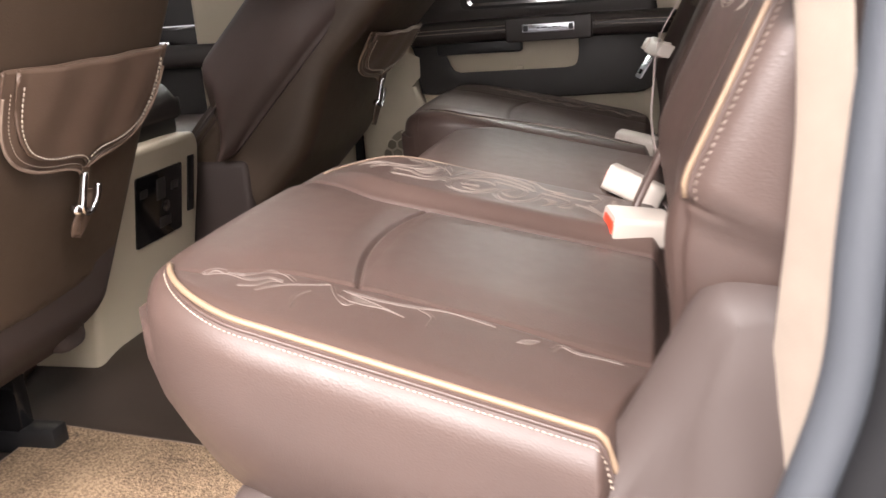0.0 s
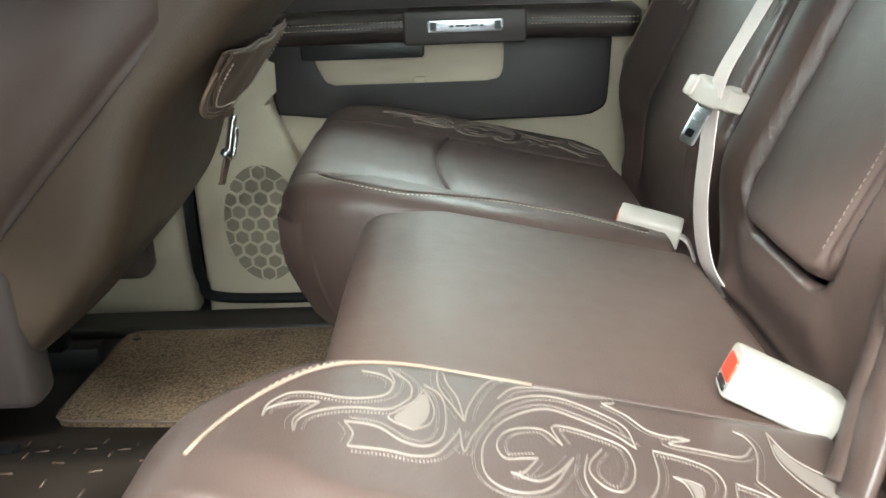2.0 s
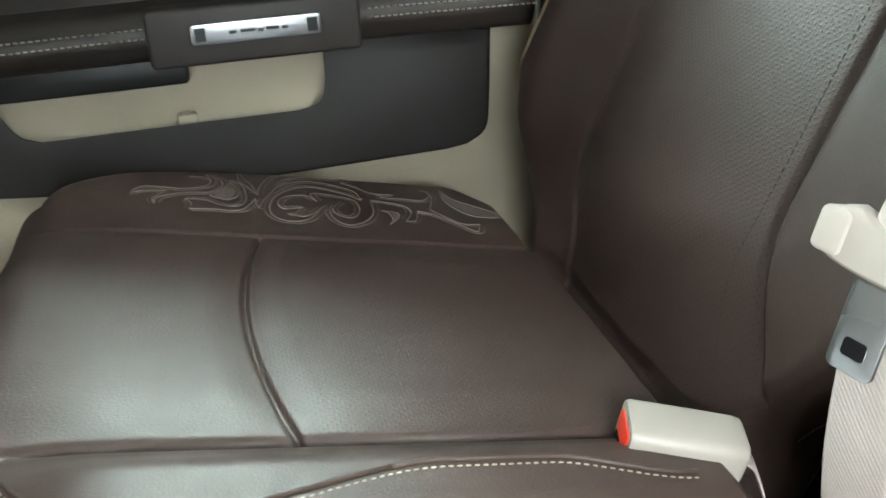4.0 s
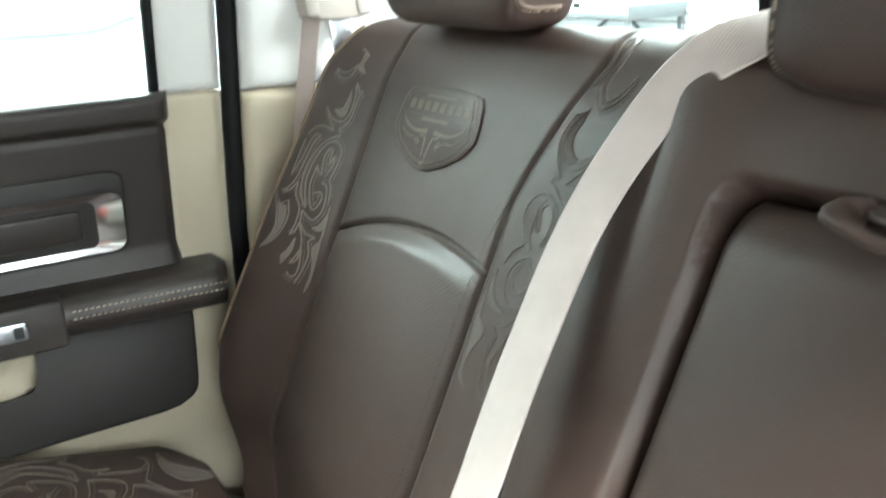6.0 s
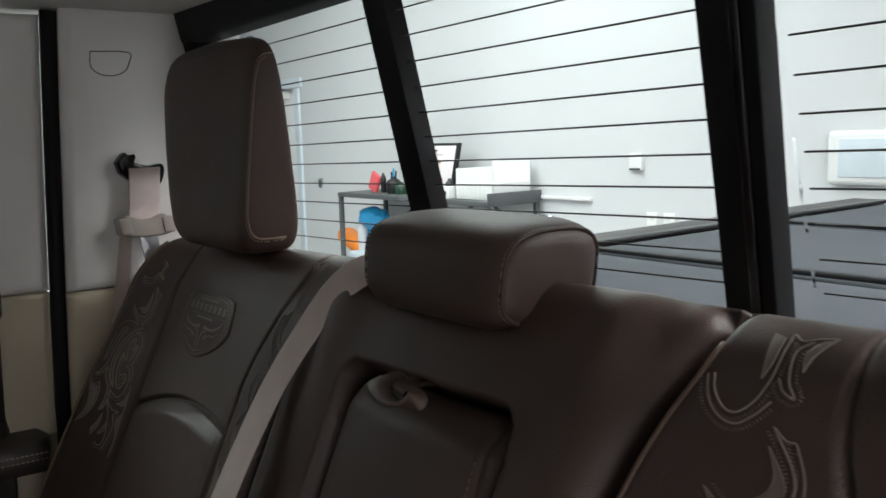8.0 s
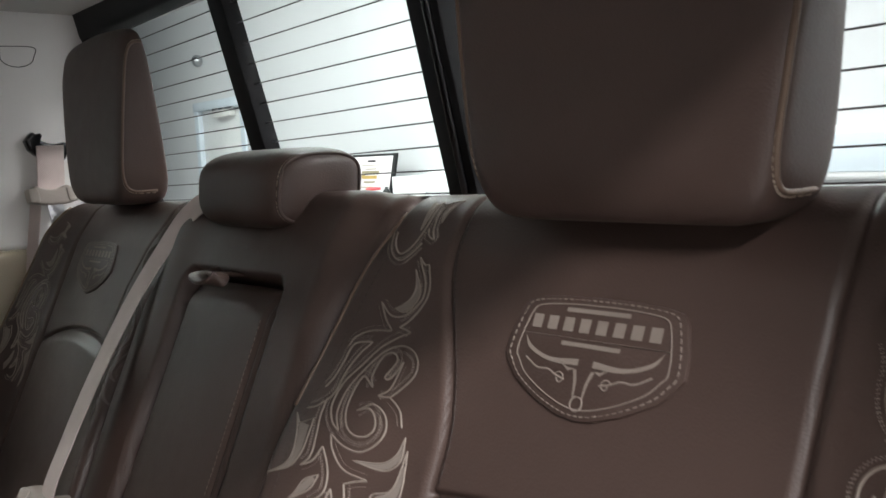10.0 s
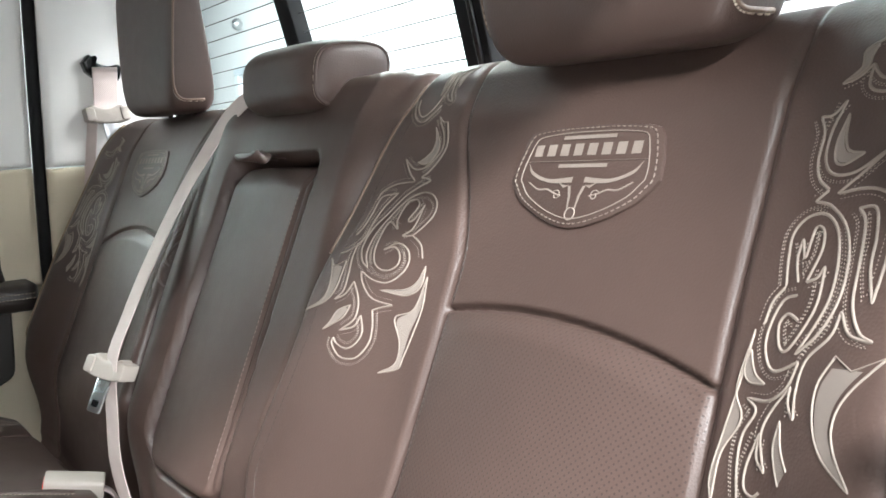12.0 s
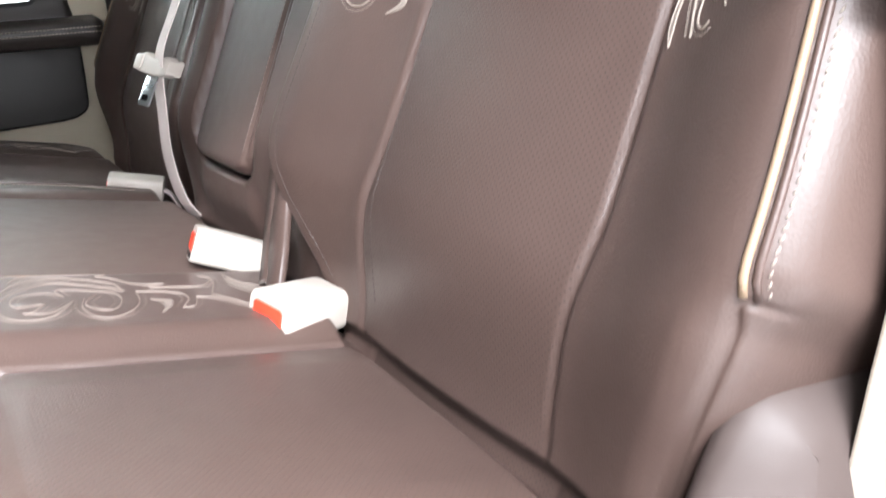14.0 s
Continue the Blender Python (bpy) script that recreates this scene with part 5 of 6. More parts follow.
fb, fat = pillar_belt(1, "cream shoulder belt hanging from black anchor on grey pillar")
strap("webbing", [fat(0.146, z, 0.021) for z in (1.055, 1.03, 1.0, 0.972)], (1, 0, 0), 0.045, 0.0016, M["belt"], fb)
strap("webbing", [fat(0.122 - 0.1 * (0.962 - z), z, 0.012) for z in (0.975, 0.93, 0.88, 0.80, 0.72)], (0.35, -0.9, 0), 0.03, 0.0016, M["belt"], fb)
tongue(fb, fat(0.146, 0.970, 0.024), (1, -0.15, 0), (0.15, 0, -1), (0, -1, 0.1), 1.05)

nb, nat = pillar_belt(-1, "cream shoulder belt hanging beside the open door")
# near webbing takes the darkened copy, since the lamps overlight it here
strap("webbing", spline([(0.118, -0.745, 1.05), (0.100, -0.785, 0.93), (0.060, -0.802, 0.85), (0.034, -0.812, 0.785), (0.039, -0.822, 0.72), (0.041, -0.828, 0.657), (0.039, -0.825, 0.592), (0.0366, -0.821, 0.545), (0.033, -0.8165, 0.472), (0.030, -0.822, 0.387), (0.024, -0.850, 0.28)], 8), (0.52, -0.85, 0), 0.047, 0.0016, M["belt_toned"], nb)
tongue(nb, (0.016, -0.802, 0.785), (0.8, -0.6, 0.05), (0.1, 0, -1), (-0.6, -0.75, 0.1), 0.85)

# near side: opening, seals and the trim beside the seat
seal = [(-0.95, -0.86, 0.12), (-0.5, -0.865, 0.105), (-0.15, -0.87, 0.115), (-0.05, -0.868, 0.19), (-0.002, -0.866, 0.32), (0.037, -0.864, 0.438), (0.057, -0.862, 0.52), (0.062, -0.86, 0.62), (0.08, -0.845, 0.85), (0.10, -0.80, 1.05), (0.06, -0.75, 1.24)]
ws = tube("weatherstrip", spline(seal, 10), 0.017, M["grey_rubber"], None, "", 12)
tagged(ws, "grey rubber weatherstrip around the open doorway", "weatherstrip", kind="structure")
ws2 = tube("weatherstrip", [Vector(p) + Vector((0.032, -0.012, -0.008)) for p in spline(seal, 10)], 0.024, M["rubber"], None, "", 12)
tagged(ws2, "black rubber outer weatherstrip of the doorway", "weatherstrip", kind="structure")
jamb = side_sheet("door_jamb", 0.09, 0.34, 0.0, 1.27, -1, 0.05, 0.03, M["paint"])
tagged(jamb, "dark painted door jamb of the cab", "door jamb", kind="structure")
for z in (0.20, 0.235):
    st = prism("striker", rounded(0.105, z, 0.165, z + 0.012, 0.005, 4), lambda u, v, w: Vector((u, -0.892 + w * -1, v)), 0.02, M["steel"], jamb, "bright steel striker bar", 0.003)
rocker = box("sill", (-0.98, -0.93, 0.02), (0.02, -0.84, 0.115), M["dark_plastic"], None, "", 0.012, 3)
# unseen rail, added to keep lamp light off the near head restraint
rail = box("shade_rail", (-1.7, -0.80, 1.202), (0.34, -0.715, 1.276), M["headliner"], None, "", 0.012, 3)
tagged(rail, "light grey rail over the open doorway, unseen, added for its shade", "roof rail", kind="structure")
tagged(rocker, "dark plastic sill of the open doorway", "sill", kind="structure")

wheel_trim = thing("side_trim", "brown plastic trim beside the rear seat at the doorway", "trim panel", (0.0, -0.80, 0.2), kind="structure")
crest = spline([(-0.168, -0.862, 0.14), (-0.150, -0.845, 0.28), (-0.126, -0.800, 0.360), (-0.100, -0.776, 0.404), (-0.070, -0.765, 0.452), (-0.046, -0.762, 0.496), (-0.031, -0.762, 0.524), (-0.017, -0.762, 0.540), (0.0, -0.762, 0.546), (0.03, -0.762, 0.547), (0.13, -0.762, 0.548), (0.31, -0.762, 0.55)], 8)
rows = []
for k, p in enumerate(crest):
    a, b2 = crest[max(0, k - 1)], crest[min(len(crest) - 1, k + 1)]
    n = Vector((a.z - b2.z, 0, b2.x - a.x)).normalized()
    for y, up in ((0.012, -0.010), (0.005, -0.002), (-0.002, 0.0), (-0.010, -0.003), (-0.020, -0.010), (-0.029, -0.020), (-0.034, -0.029)):
        rows.append(p + n * up + Vector((0, y, 0)))
    for q in range(1, 10):
        zz = p.z - 0.036 + (0.12 - p.z) * q / 9
        rows.append(Vector((p.x - n.x * 0.006, p.y - 0.035 - (0.835 + p.y) * smooth(0.0, 0.36, p.z - zz), zz)))
mesh_part("panel", rows, grid_faces(len(crest), 16), M["seat_plastic"], wheel_trim).modifiers.new("thick", "SOLIDIFY").thickness = 0.004


# ---- far rear door ----
door = thing("door_1", "closed rear door with dark leather trim, armrest, map pocket and speaker", "door", (-0.4, 0.84, 0.12), kind="structure")
S = on_side(1)
side_sheet("inner_panel", -0.815, 0.022, 0.10, 0.66, 1, 0.0, 0.03, M["beige"], door, "beige lower door panel")
side_sheet("frame_trim", -0.052, 0.022, 0.655, 0.878, 1, -0.004, 0.03, M["beige"], door, "beige trim at the door's rear edge")
side_sheet("frame_trim", -0.052, 0.022, 0.880, 1.265, 1, -0.004, 0.03, M["pillar"], door, "light grey window frame trim")
side_sheet("frame_trim", -0.85, -0.79, 0.880, 1.265, 1, -0.004, 0.03, M["pillar"], door, "light grey window frame trim")
side_sheet("frame_trim", -0.80, -0.05, 1.235, 1.27, 1, -0.004, 0.03, M["pillar"], door, "light grey window frame trim", 8, 6)
gl = side_sheet("window_glass", -0.80, -0.05, 0.86, 1.24, 1, 0.02, 0.004, M["glass"], door, "clear side glass", 6, 10, 0.001)
gl.visible_shadow = False
tube("glass_run", [S(-0.056, z, 0.002) for z in (0.872, 0.95, 1.05, 1.15, 1.24)], 0.006, M["rubber"], door, "black glass run", 8)
# dark middle panel round the map pocket
pl = lambda y: (lambda u, v, w: Vector((u, y - w, v)))  # noqa: E731
low = curve2([(-0.655, 0.63), (-0.648, 0.56), (-0.635, 0.497)], 4) + [(-0.50, 0.482), (-0.30, 0.474), (-0.10, 0.477)] + curve2([(-0.075, 0.480), (-0.052, 0.495), (-0.046, 0.53), (-0.042, 0.63)], 4)
hole = curve2([(-0.225, 0.63), (-0.226, 0.575), (-0.236, 0.548), (-0.262, 0.541)], 4) + curve2([(-0.53, 0.541), (-0.552, 0.553), (-0.572, 0.60), (-0.58, 0.63)], 4)
prism("middle_panel", low + hole, pl(0.812), 0.04, M["dark_plastic"], door, "dark brown panel round the map pocket", 0.006, 3)
prism("pocket_back", rounded(-0.58, 0.53, -0.22, 0.64, 0.01), pl(0.832), 0.01, M["beige"], door, "beige back of the map pocket", 0.002)
prism("pull_recess", rounded(-0.585, 0.592, -0.37, 0.622, 0.006), pl(0.800), 0.03, M["black"], door, "black pull recess under the armrest", 0.004)
prism("pocket_clip", rounded(-0.39, 0.545, -0.37, 0.556, 0.003), pl(0.815), 0.01, M["beige"], door, "", 0.002)


def armrest(y0, z0, z1, u0, u1):
    prof = curve2([(0.86, z0), (y0 + 0.02, z0 - 0.002), (y0, z0 + 0.012), (y0 - 0.004, (z0 + z1) / 2 + 0.004), (y0 + 0.006, z1 - 0.006), (y0 + 0.03, z1), (0.86, z1 + 0.004)], 5)
    verts, n = [], 40
    for i in range(n + 1):
        t = i / n
        u = u0 + (u1 - u0) * t
        k = 1 - 0.75 * smooth(0.975, 1.0, t)
        for y, z in prof:
            verts.append(Vector((u, 0.86 + (y - 0.86) * k, (z0 + z1) / 2 + (z - (z0 + z1) / 2) * (0.4 + 0.6 * k) + 0.006 * math.sin(3 * t))))
    m = len(prof)
    faces = grid_faces(n + 1, m) + [tuple(range(m)), tuple(n * m + k for k in range(m))]
    return mesh_part("armrest", verts, faces, M["leather_dark"], door, "dark leather armrest with double stitching")


ar = armrest(0.772, 0.617, 0.668, -0.80, 0.012)
vv, ff = [], []
for zz in (0.642, 0.651):
    for k in range(120):
        u = -0.785 + 0.0065 * k
        if -0.405 < u < -0.19:
            continue
        tv, tf = tube_data([Vector((u, 0.7675, zz + 0.006 * math.sin(3 * (u + 0.8) / 0.81))), Vector((u + 0.0042, 0.7675, zz + 0.006 * math.sin(3 * (u + 0.8) / 0.81)))], 0.0009, 4, base=len(vv))
        vv += tv
        ff += tf
tagged(mesh_part("armrest_stitch", vv, ff, M["thread"], ar), kind="stuff")
bd = prism("badge_block", rounded(-0.402, 0.617, -0.195, 0.673, 0.006), pl(0.764), 0.03, M["leather_dark"], door, "dark block round the badge", 0.004, 3)
prism("badge", rounded(-0.362, 0.637, -0.234, 0.658, 0.005), pl(0.7605), 0.006, M["silver"], bd, "silver badge plate with plain dark bar", 0.002)
for u0, u1, z0_ in ((-0.325, -0.318, 0.646), (-0.314, -0.300, 0.6465), (-0.297, -0.292, 0.6455), (-0.289, -0.277, 0.6465), (-0.274, -0.268, 0.646)):
    prism("badge_bar", rounded(u0, z0_, u1, z0_ + 0.003, 0.001), pl(0.7598), 0.002, M["dark_plastic"], bd)
for u in (-0.352, -0.244):
    prism("badge_end", rounded(u - 0.005, 0.641, u + 0.005, 0.654, 0.001), pl(0.7599), 0.002, M["black"], bd)

# upper door: padded panel, handle bezel, sill
up = Pad(lambda v: -0.82, lambda v: -0.044, 0.662, 0.885, lambda u, v: 0.012 + 0.012 * smooth(0.842, 0.856, v) - 0.006 * bell(v - 0.846, 0.004) + 0.01 * smooth(0.70, 0.66, v), on_side(1, 0.0), 0.014, 0.03)
upo = up.build("upper_panel", M["leather_dark"], door, "dark leather upper door panel", 60, 60)
vv, ff = [], []
dashes(up, [(-0.80 + 0.75 * k / 60, 0.8385) for k in range(61)], 0.004, 0.002, 0.0009, 0.0005, vv, ff)
tagged(mesh_part("upper_stitch", vv, ff, M["leather"], upo), kind="stuff")
U = on_side(1, -0.016)
prism("handle_recess", rounded(-0.52, 0.698, -0.104, 0.800, 0.016), lambda u, v, w: U(u, v, w + 0.001), 0.006, M["dark_plastic"], door, "dark surround of the inner handle", 0.002)
ring_o, ring_i = rounded(-0.50, 0.706, -0.110, 0.778, 0.014, 6), rounded(-0.492, 0.713, -0.140, 0.770, 0.010, 6)
n = len(ring_o)
verts, faces = [], []
for o, w in ((ring_o, 0.002), (ring_o, 0.012), (ring_i, 0.010), (ring_i, 0.002)):
    verts += [U(u, v, w) for u, v in o]
faces = grid_faces(4, n, 0, True)
mesh_part("handle_bezel", verts, faces, M["chrome"], door, "chrome handle bezel", False)
prism("door_handle", rounded(-0.47, 0.722, -0.155, 0.760, 0.008), lambda u, v, w: U(u, v, w + 0.008), 0.01, M["leather_dark"], door, "dark inner pull", 0.003)

# speaker with its honeycomb grille
pod = curve2([(-0.805, 0.112), (-0.52, 0.112), (-0.53, 0.22), (-0.565, 0.34), (-0.61, 0.42), (-0.645, 0.52), (-0.66, 0.625), (-0.805, 0.625)], 5)
prism("speaker_pod", pod, pl(0.802), 0.05, M["beige"], door, "beige speaker pod", 0.014, 4)
spk = prism("speaker", [(-0.682 + 0.073 * math.cos(2 * math.pi * k / 48), 0.297 + 0.113 * math.sin(2 * math.pi * k / 48)) for k in range(48)], pl(0.8005), 0.01, M["speaker"], door, "speaker behind a honeycomb grille", 0.001)
verts, faces = [], []
hx = 0.0165
for i in range(-6, 7):
    for j in range(-10, 11):
        cu, cv = hx * 1.732 * (i + 0.5 * (j % 2)), hx * 1.5 * j
        if (cu / 0.071) ** 2 + (cv / 0.111) ** 2 > 0.93:
            continue
        base = len(verts)
        for r, w in ((hx * 1.01, 0.0), (hx * 0.99, 0.0024), (hx * 0.84, 0.0024), (hx * 0.80, 0.0)):
            for k in range(6):
                a = math.pi / 6 + k * math.pi / 3
                verts.append(Vector((-0.682 + cu + r * math.cos(a), 0.8005 - w, 0.297 + cv + r * math.sin(a))))
        faces += grid_faces(4, 6, base, True)
mesh_part("grille", verts, faces, M["beige"], spk, "beige honeycomb grille", False)
tube("door_seal", spline([(-0.80, 0.795, 0.62), (-0.812, 0.793, 0.42), (-0.815, 0.793, 0.27), (-0.808, 0.793, 0.19), (-0.77, 0.793, 0.155), (-0.5, 0.793, 0.149), (-0.1, 0.793, 0.149)], 10), 0.0105, M["rubber"], door, "black door seal", 8)
wsf = tube("weatherstrip", [S(0.032, z, 0.006) for z in (0.42, 0.55, 0.7, 0.85, 1.0, 1.15, 1.27)], 0.011, M["rubber"], None, "", 10)
tagged(wsf, "black rubber weatherstrip behind the closed door", "weatherstrip", kind="structure")
box("outer_skin", (-0.86, 0.874, 0.09), (0.06, 0.888, 0.87), M["paint"], door, "dark painted outer skin", 0.004)
bp = box("pillar_trim", (-1.25, 0.80, 0.10), (-0.83, 0.87, 0.80), M["beige"], None, "", 0.02, 3)
tagged(bp, "beige lower trim of the middle pillar", "pillar", kind="structure")
bp2 = side_sheet("pillar_trim", -1.0, -0.83, 0.80, 1.27, 1, -0.01, 0.05, M["pillar"])
tagged(bp2, "light grey upper trim of the middle pillar", "pillar", kind="structure")
scuff = box("sill", (-1.1, 0.70, 0.115), (0.0, 0.782, 0.138), M["liner"], None, "", 0.01, 3)
tagged(scuff, "dark rubber sill along the closed door", "sill", kind="structure")

# ---- front of the cab ----
fd = thing("door_2", "closed front passenger door with dark trim and chrome handle", "door", (-1.6, 0.84, 0.12), kind="structure")
box("panel", (-2.2, 0.84, 0.12), (-1.0, 0.88, 0.88), M["dark_plastic"], fd, "", 0.015, 3)
box("door_handle", (-1.42, 0.825, 0.70), (-1.15, 0.84, 0.712), M["chrome"], fd, "chrome handle strip", 0.004)
box("armrest", (-2.0, 0.77, 0.60), (-1.05, 0.85, 0.66), M["leather_dark"], fd, "dark leather armrest", 0.02, 4)
box("switch", (-1.37, 0.79, 0.655), (-1.32, 0.81, 0.672), M["chrome"], fd, "chrome window switch", 0.003)
nd = box("door_3", (-2.2, -0.90, 0.12), (-1.02, -0.84, 0.88), M["dark_plastic"], None, "", 0.02, 3)
tagged(nd, "closed front door trim on the driver's side", "door", kind="structure")
npil = side_sheet("pillar_trim", -1.12, -0.98, 0.12, 1.27, -1, 0.0, 0.05, M["pillar"])
tagged(npil, "light grey middle pillar trim at the doorway", "pillar", kind="structure")
dash = box("dashboard", (-2.35, -0.85, 0.45), (-1.95, 0.85, 0.90), M["dark_plastic"], None, "", 0.05, 4)
tagged(dash, "dark brown dashboard at the front of the cab", "dashboard", kind="structure")
fw = box("wall_front", (-2.42, -0.90, 0.06), (-2.36, 0.90, 0.9), M["dark_plastic"], None, "", 0.01)
tagged(fw, "dark firewall trim below the dashboard", "wall", kind="structure")

# centre console
con = thing("centre_console", "beige centre console with black rear outlet panel", "console", (-1.15, -0.03, 0.12))
prism("body", curve2([(-0.20, 0.12), (-0.205, 0.25), (-0.19, 0.40), (-0.155, 0.505), (-0.10, 0.525), (0.09, 0.525), (0.135, 0.515), (0.145, 0.46), (0.135, 0.30), (0.125, 0.12)], 5),
      lambda u, v, w: Vector((-0.930 + w - 0.17 * (0.50 - v), u + 0.035, v)), 0.5, M["beige"], con, "beige plastic console body", 0.014, 4)
face = lambda u, v, w: Vector((-0.926 + w - 0.17 * (0.50 - v), u, v))  # noqa: E731
op = prism("outlet_panel", rounded(-0.055, 0.345, 0.103, 0.475, 0.006), face, 0.01, M["gloss_black"], con, "black outlet panel", 0.002)
for u0, v0, u1, v1 in ((-0.045, 0.435, -0.02, 0.45), (0.01, 0.42, 0.04, 0.46), (0.06, 0.43, 0.085, 0.445), (0.02, 0.365, 0.06, 0.385)):
    prism("outlet", rounded(u0, v0, u1, v1, 0.003), lambda u, v, w: face(u, v, w + 0.002), 0.006, M["dark_plastic"], op, "", 0.002)
prism("outlet", [(0.045 + 0.012 * math.cos(k), 0.403 + 0.012 * math.sin(k)) for k in [2 * math.pi * q / 20 for q in range(20)]], lambda u, v, w: face(u, v, w + 0.002), 0.006, M["steel"], op, "round power outlet", 0.003)
prism("side_slot", rounded(0.128, 0.37, 0.152, 0.48, 0.004), lambda u, v, w: face(u, v, w - 0.001), 0.006, M["black"], con, "narrow black slot", 0.001)
lid = Pad(lambda v: -0.13, lambda v: 0.17, -1.45, -0.955, lambda u, v: 0.0, lambda u, v, w: Vector((v, u, 0.625 + w)), 0.035, 0.075)
lid.build("lid", M["leather_dark"], con, "dark leather armrest lid", 30, 40)
box("collar", (-1.45, -0.12, 0.52), (-0.96, 0.16, 0.56), M["black"], con, "black collar under the lid", 0.01)


# ---- front seats ----
def front_seat(y0, y1, place, front, top, label, thick, low=0.02, deep=0.15, tail=0.0):
    t = thing("front_seat", label, "car seat", place((y0 + y1) / 2, -0.2, -0.1), "front seats")
    slim = lambda v: 0.11 * smooth(0.42, 0.75, v)  # noqa: E731
    pad = Pad(lambda v: y0 + slim(v), lambda v: y1 - slim(v), -tail, top, lambda u, v: 0.012 * math.sin(math.pi * (u - y0) / (y1 - y0)) + 0.5 * tail * smooth(0.26, 0.04, v), place, 0.035, thick)
    pad.build("back_cover", M["seat_back_cloth"], t, "brown vinyl seat back", 50, 60)
    shell = Pad(lambda v: y0 + 0.012, lambda v: y1 - 0.012, -0.16, 0.075, lambda u, v: 0.006 - 0.05 * smooth(-0.02, -0.16, v), place, 0.03, 0.15)
    shell.build("back_shell", M["seat_plastic"], t, "grey-brown plastic lower shell", 40, 30)
    # padding at the front of the back rest
    bolst = Pad(lambda v: y0 - 0.012 + slim(v), lambda v: y1 + 0.012 - slim(v), low, top, lambda u, v: -0.6 * low * smooth(low + 0.10, low, v), front, 0.05, deep)
    bolst.build("back_padding", M["leather"], t, "brown leather side padding", 30, 60, bulge=0.08)
    for yy in (y0, y1):
        sgn = -1 if yy == y0 else 1
        tube("side_seam", [front(yy + sgn * (0.0125 - slim(0.05 + (top - 0.06) * k / 20)), 0.05 + (top - 0.06) * k / 20, -0.085) for k in range(21)], 0.0022, M["leather_dark"], t, "", 6)
        tube("side_seam", [front(yy + sgn * (0.0125 - slim(0.05 + (top - 0.06) * k / 20)), 0.05 + (top - 0.06) * k / 20, -0.100) for k in range(21)], 0.0016, M["leather"], t, "", 6)
    return t, pad


def flap(t, pad, cu, v_top, half, drop, lift, hang):
    """Saddlebag flap: a wavy under-layer with a raw edge, a stitched upper layer, a tab and a chrome clip."""
    at = lambda u, v, w: pad.place(u, v, pad.w(min(max(u, pad.left(v) + 0.04), pad.right(v) - 0.04), v) + lift + w + hang * (v_top - v))  # noqa: E731
    prof = curve2([(0.0, 1.10), (0.06, 1.04), (0.2, 0.99), (0.4, 0.96), (0.6, 0.91), (0.8, 0.80), (0.93, 0.62), (0.985, 0.40), (1.0, 0.0)], 6)

    def depth_at(q):
        for (a, b2), (c2, d2) in zip(prof, prof[1:]):
            if a <= q <= c2:
                return b2 + (d2 - b2) * (q - a) / max(1e-6, c2 - a)
        return 0.0

    def layer(name, inset, up, label, parent):
        n, m, verts = 64, 18, []
        h = half - inset
        for i in range(n + 1):
            q = math.sin(math.pi * (i / n - 0.5))
            low = max(0.004, drop * depth_at(abs(q)) - inset * (1 - 0.4 * abs(q)))
            for k in range(m + 1):
                y = v_top - low * k / m
                verts.append(at(cu + q * h, y, up + 0.0015 * math.sin(9 * q + 3 * k / m)))
        ob = mesh_part(name, verts, grid_faces(n + 1, m + 1), M["flap"], parent, label)
        ob.modifiers.new("thick", "SOLIDIFY").thickness = 0.0035
        return ob

    def rim(inset, up):
        out = []
        for i in range(121):
            q = 0.995 * math.sin(math.pi * (i / 120 - 0.5))
            out.append(at(cu + q * (half - inset), v_top - max(0.004, drop * depth_at(abs(q)) - inset * (1 - 0.4 * abs(q))), up))
        return out

    fl = layer("flap", 0.0, 0.0, "brown leather pocket flap", t)
    layer("upper_layer", 0.017, 0.0045, "upper leather layer", fl)
    tube("flap_edge", rim(0.0, 0.0), 0.0022, M["flap_edge"], fl, "raw pale leather edge", 6)
    stitches("flap_stitch", rim(0.021, 0.0068), 0.0042, 0.0018, 0.0011, M["thread"], fl)
    stitches("flap_stitch", rim(0.008, 0.0022), 0.0026, 0.0022, 0.0006, M["thread"], fl)
    c = v_top - drop * 1.16
    tab = [at(cu, c + 0.02, 0.004), at(cu - 0.006, c - 0.025, 0.012), at(cu - 0.012, c - 0.055, 0.012), at(cu - 0.002, c - 0.07, 0.010), at(cu + 0.008, c - 0.045, 0.012), at(cu + 0.006, c - 0.01, 0.009)]
    strap("tab", spline(tab, 6), [pad.place(1, 0, 0.25) - pad.place(0, 0, 0)] * 31, 0.012, 0.0028, M["flap"], t, "leather tab through the clip")
    clip = [at(cu - 0.014, c + 0.02, 0.012), at(cu - 0.016, c - 0.01, 0.017), at(cu - 0.012, c - 0.03, 0.019), at(cu + 0.004, c - 0.034, 0.019), at(cu + 0.016, c - 0.018, 0.017), at(cu + 0.018, c - 0.002, 0.014)]
    ck = tube("clip", spline(clip, 6), 0.0042, M["chrome"], t, "chrome hook clip", 10)
    tube("clip_pin", [at(cu - 0.026, c - 0.026, 0.014), at(cu + 0.002, c - 0.036, 0.014)], 0.0062, M["chrome"], ck, "", 10)


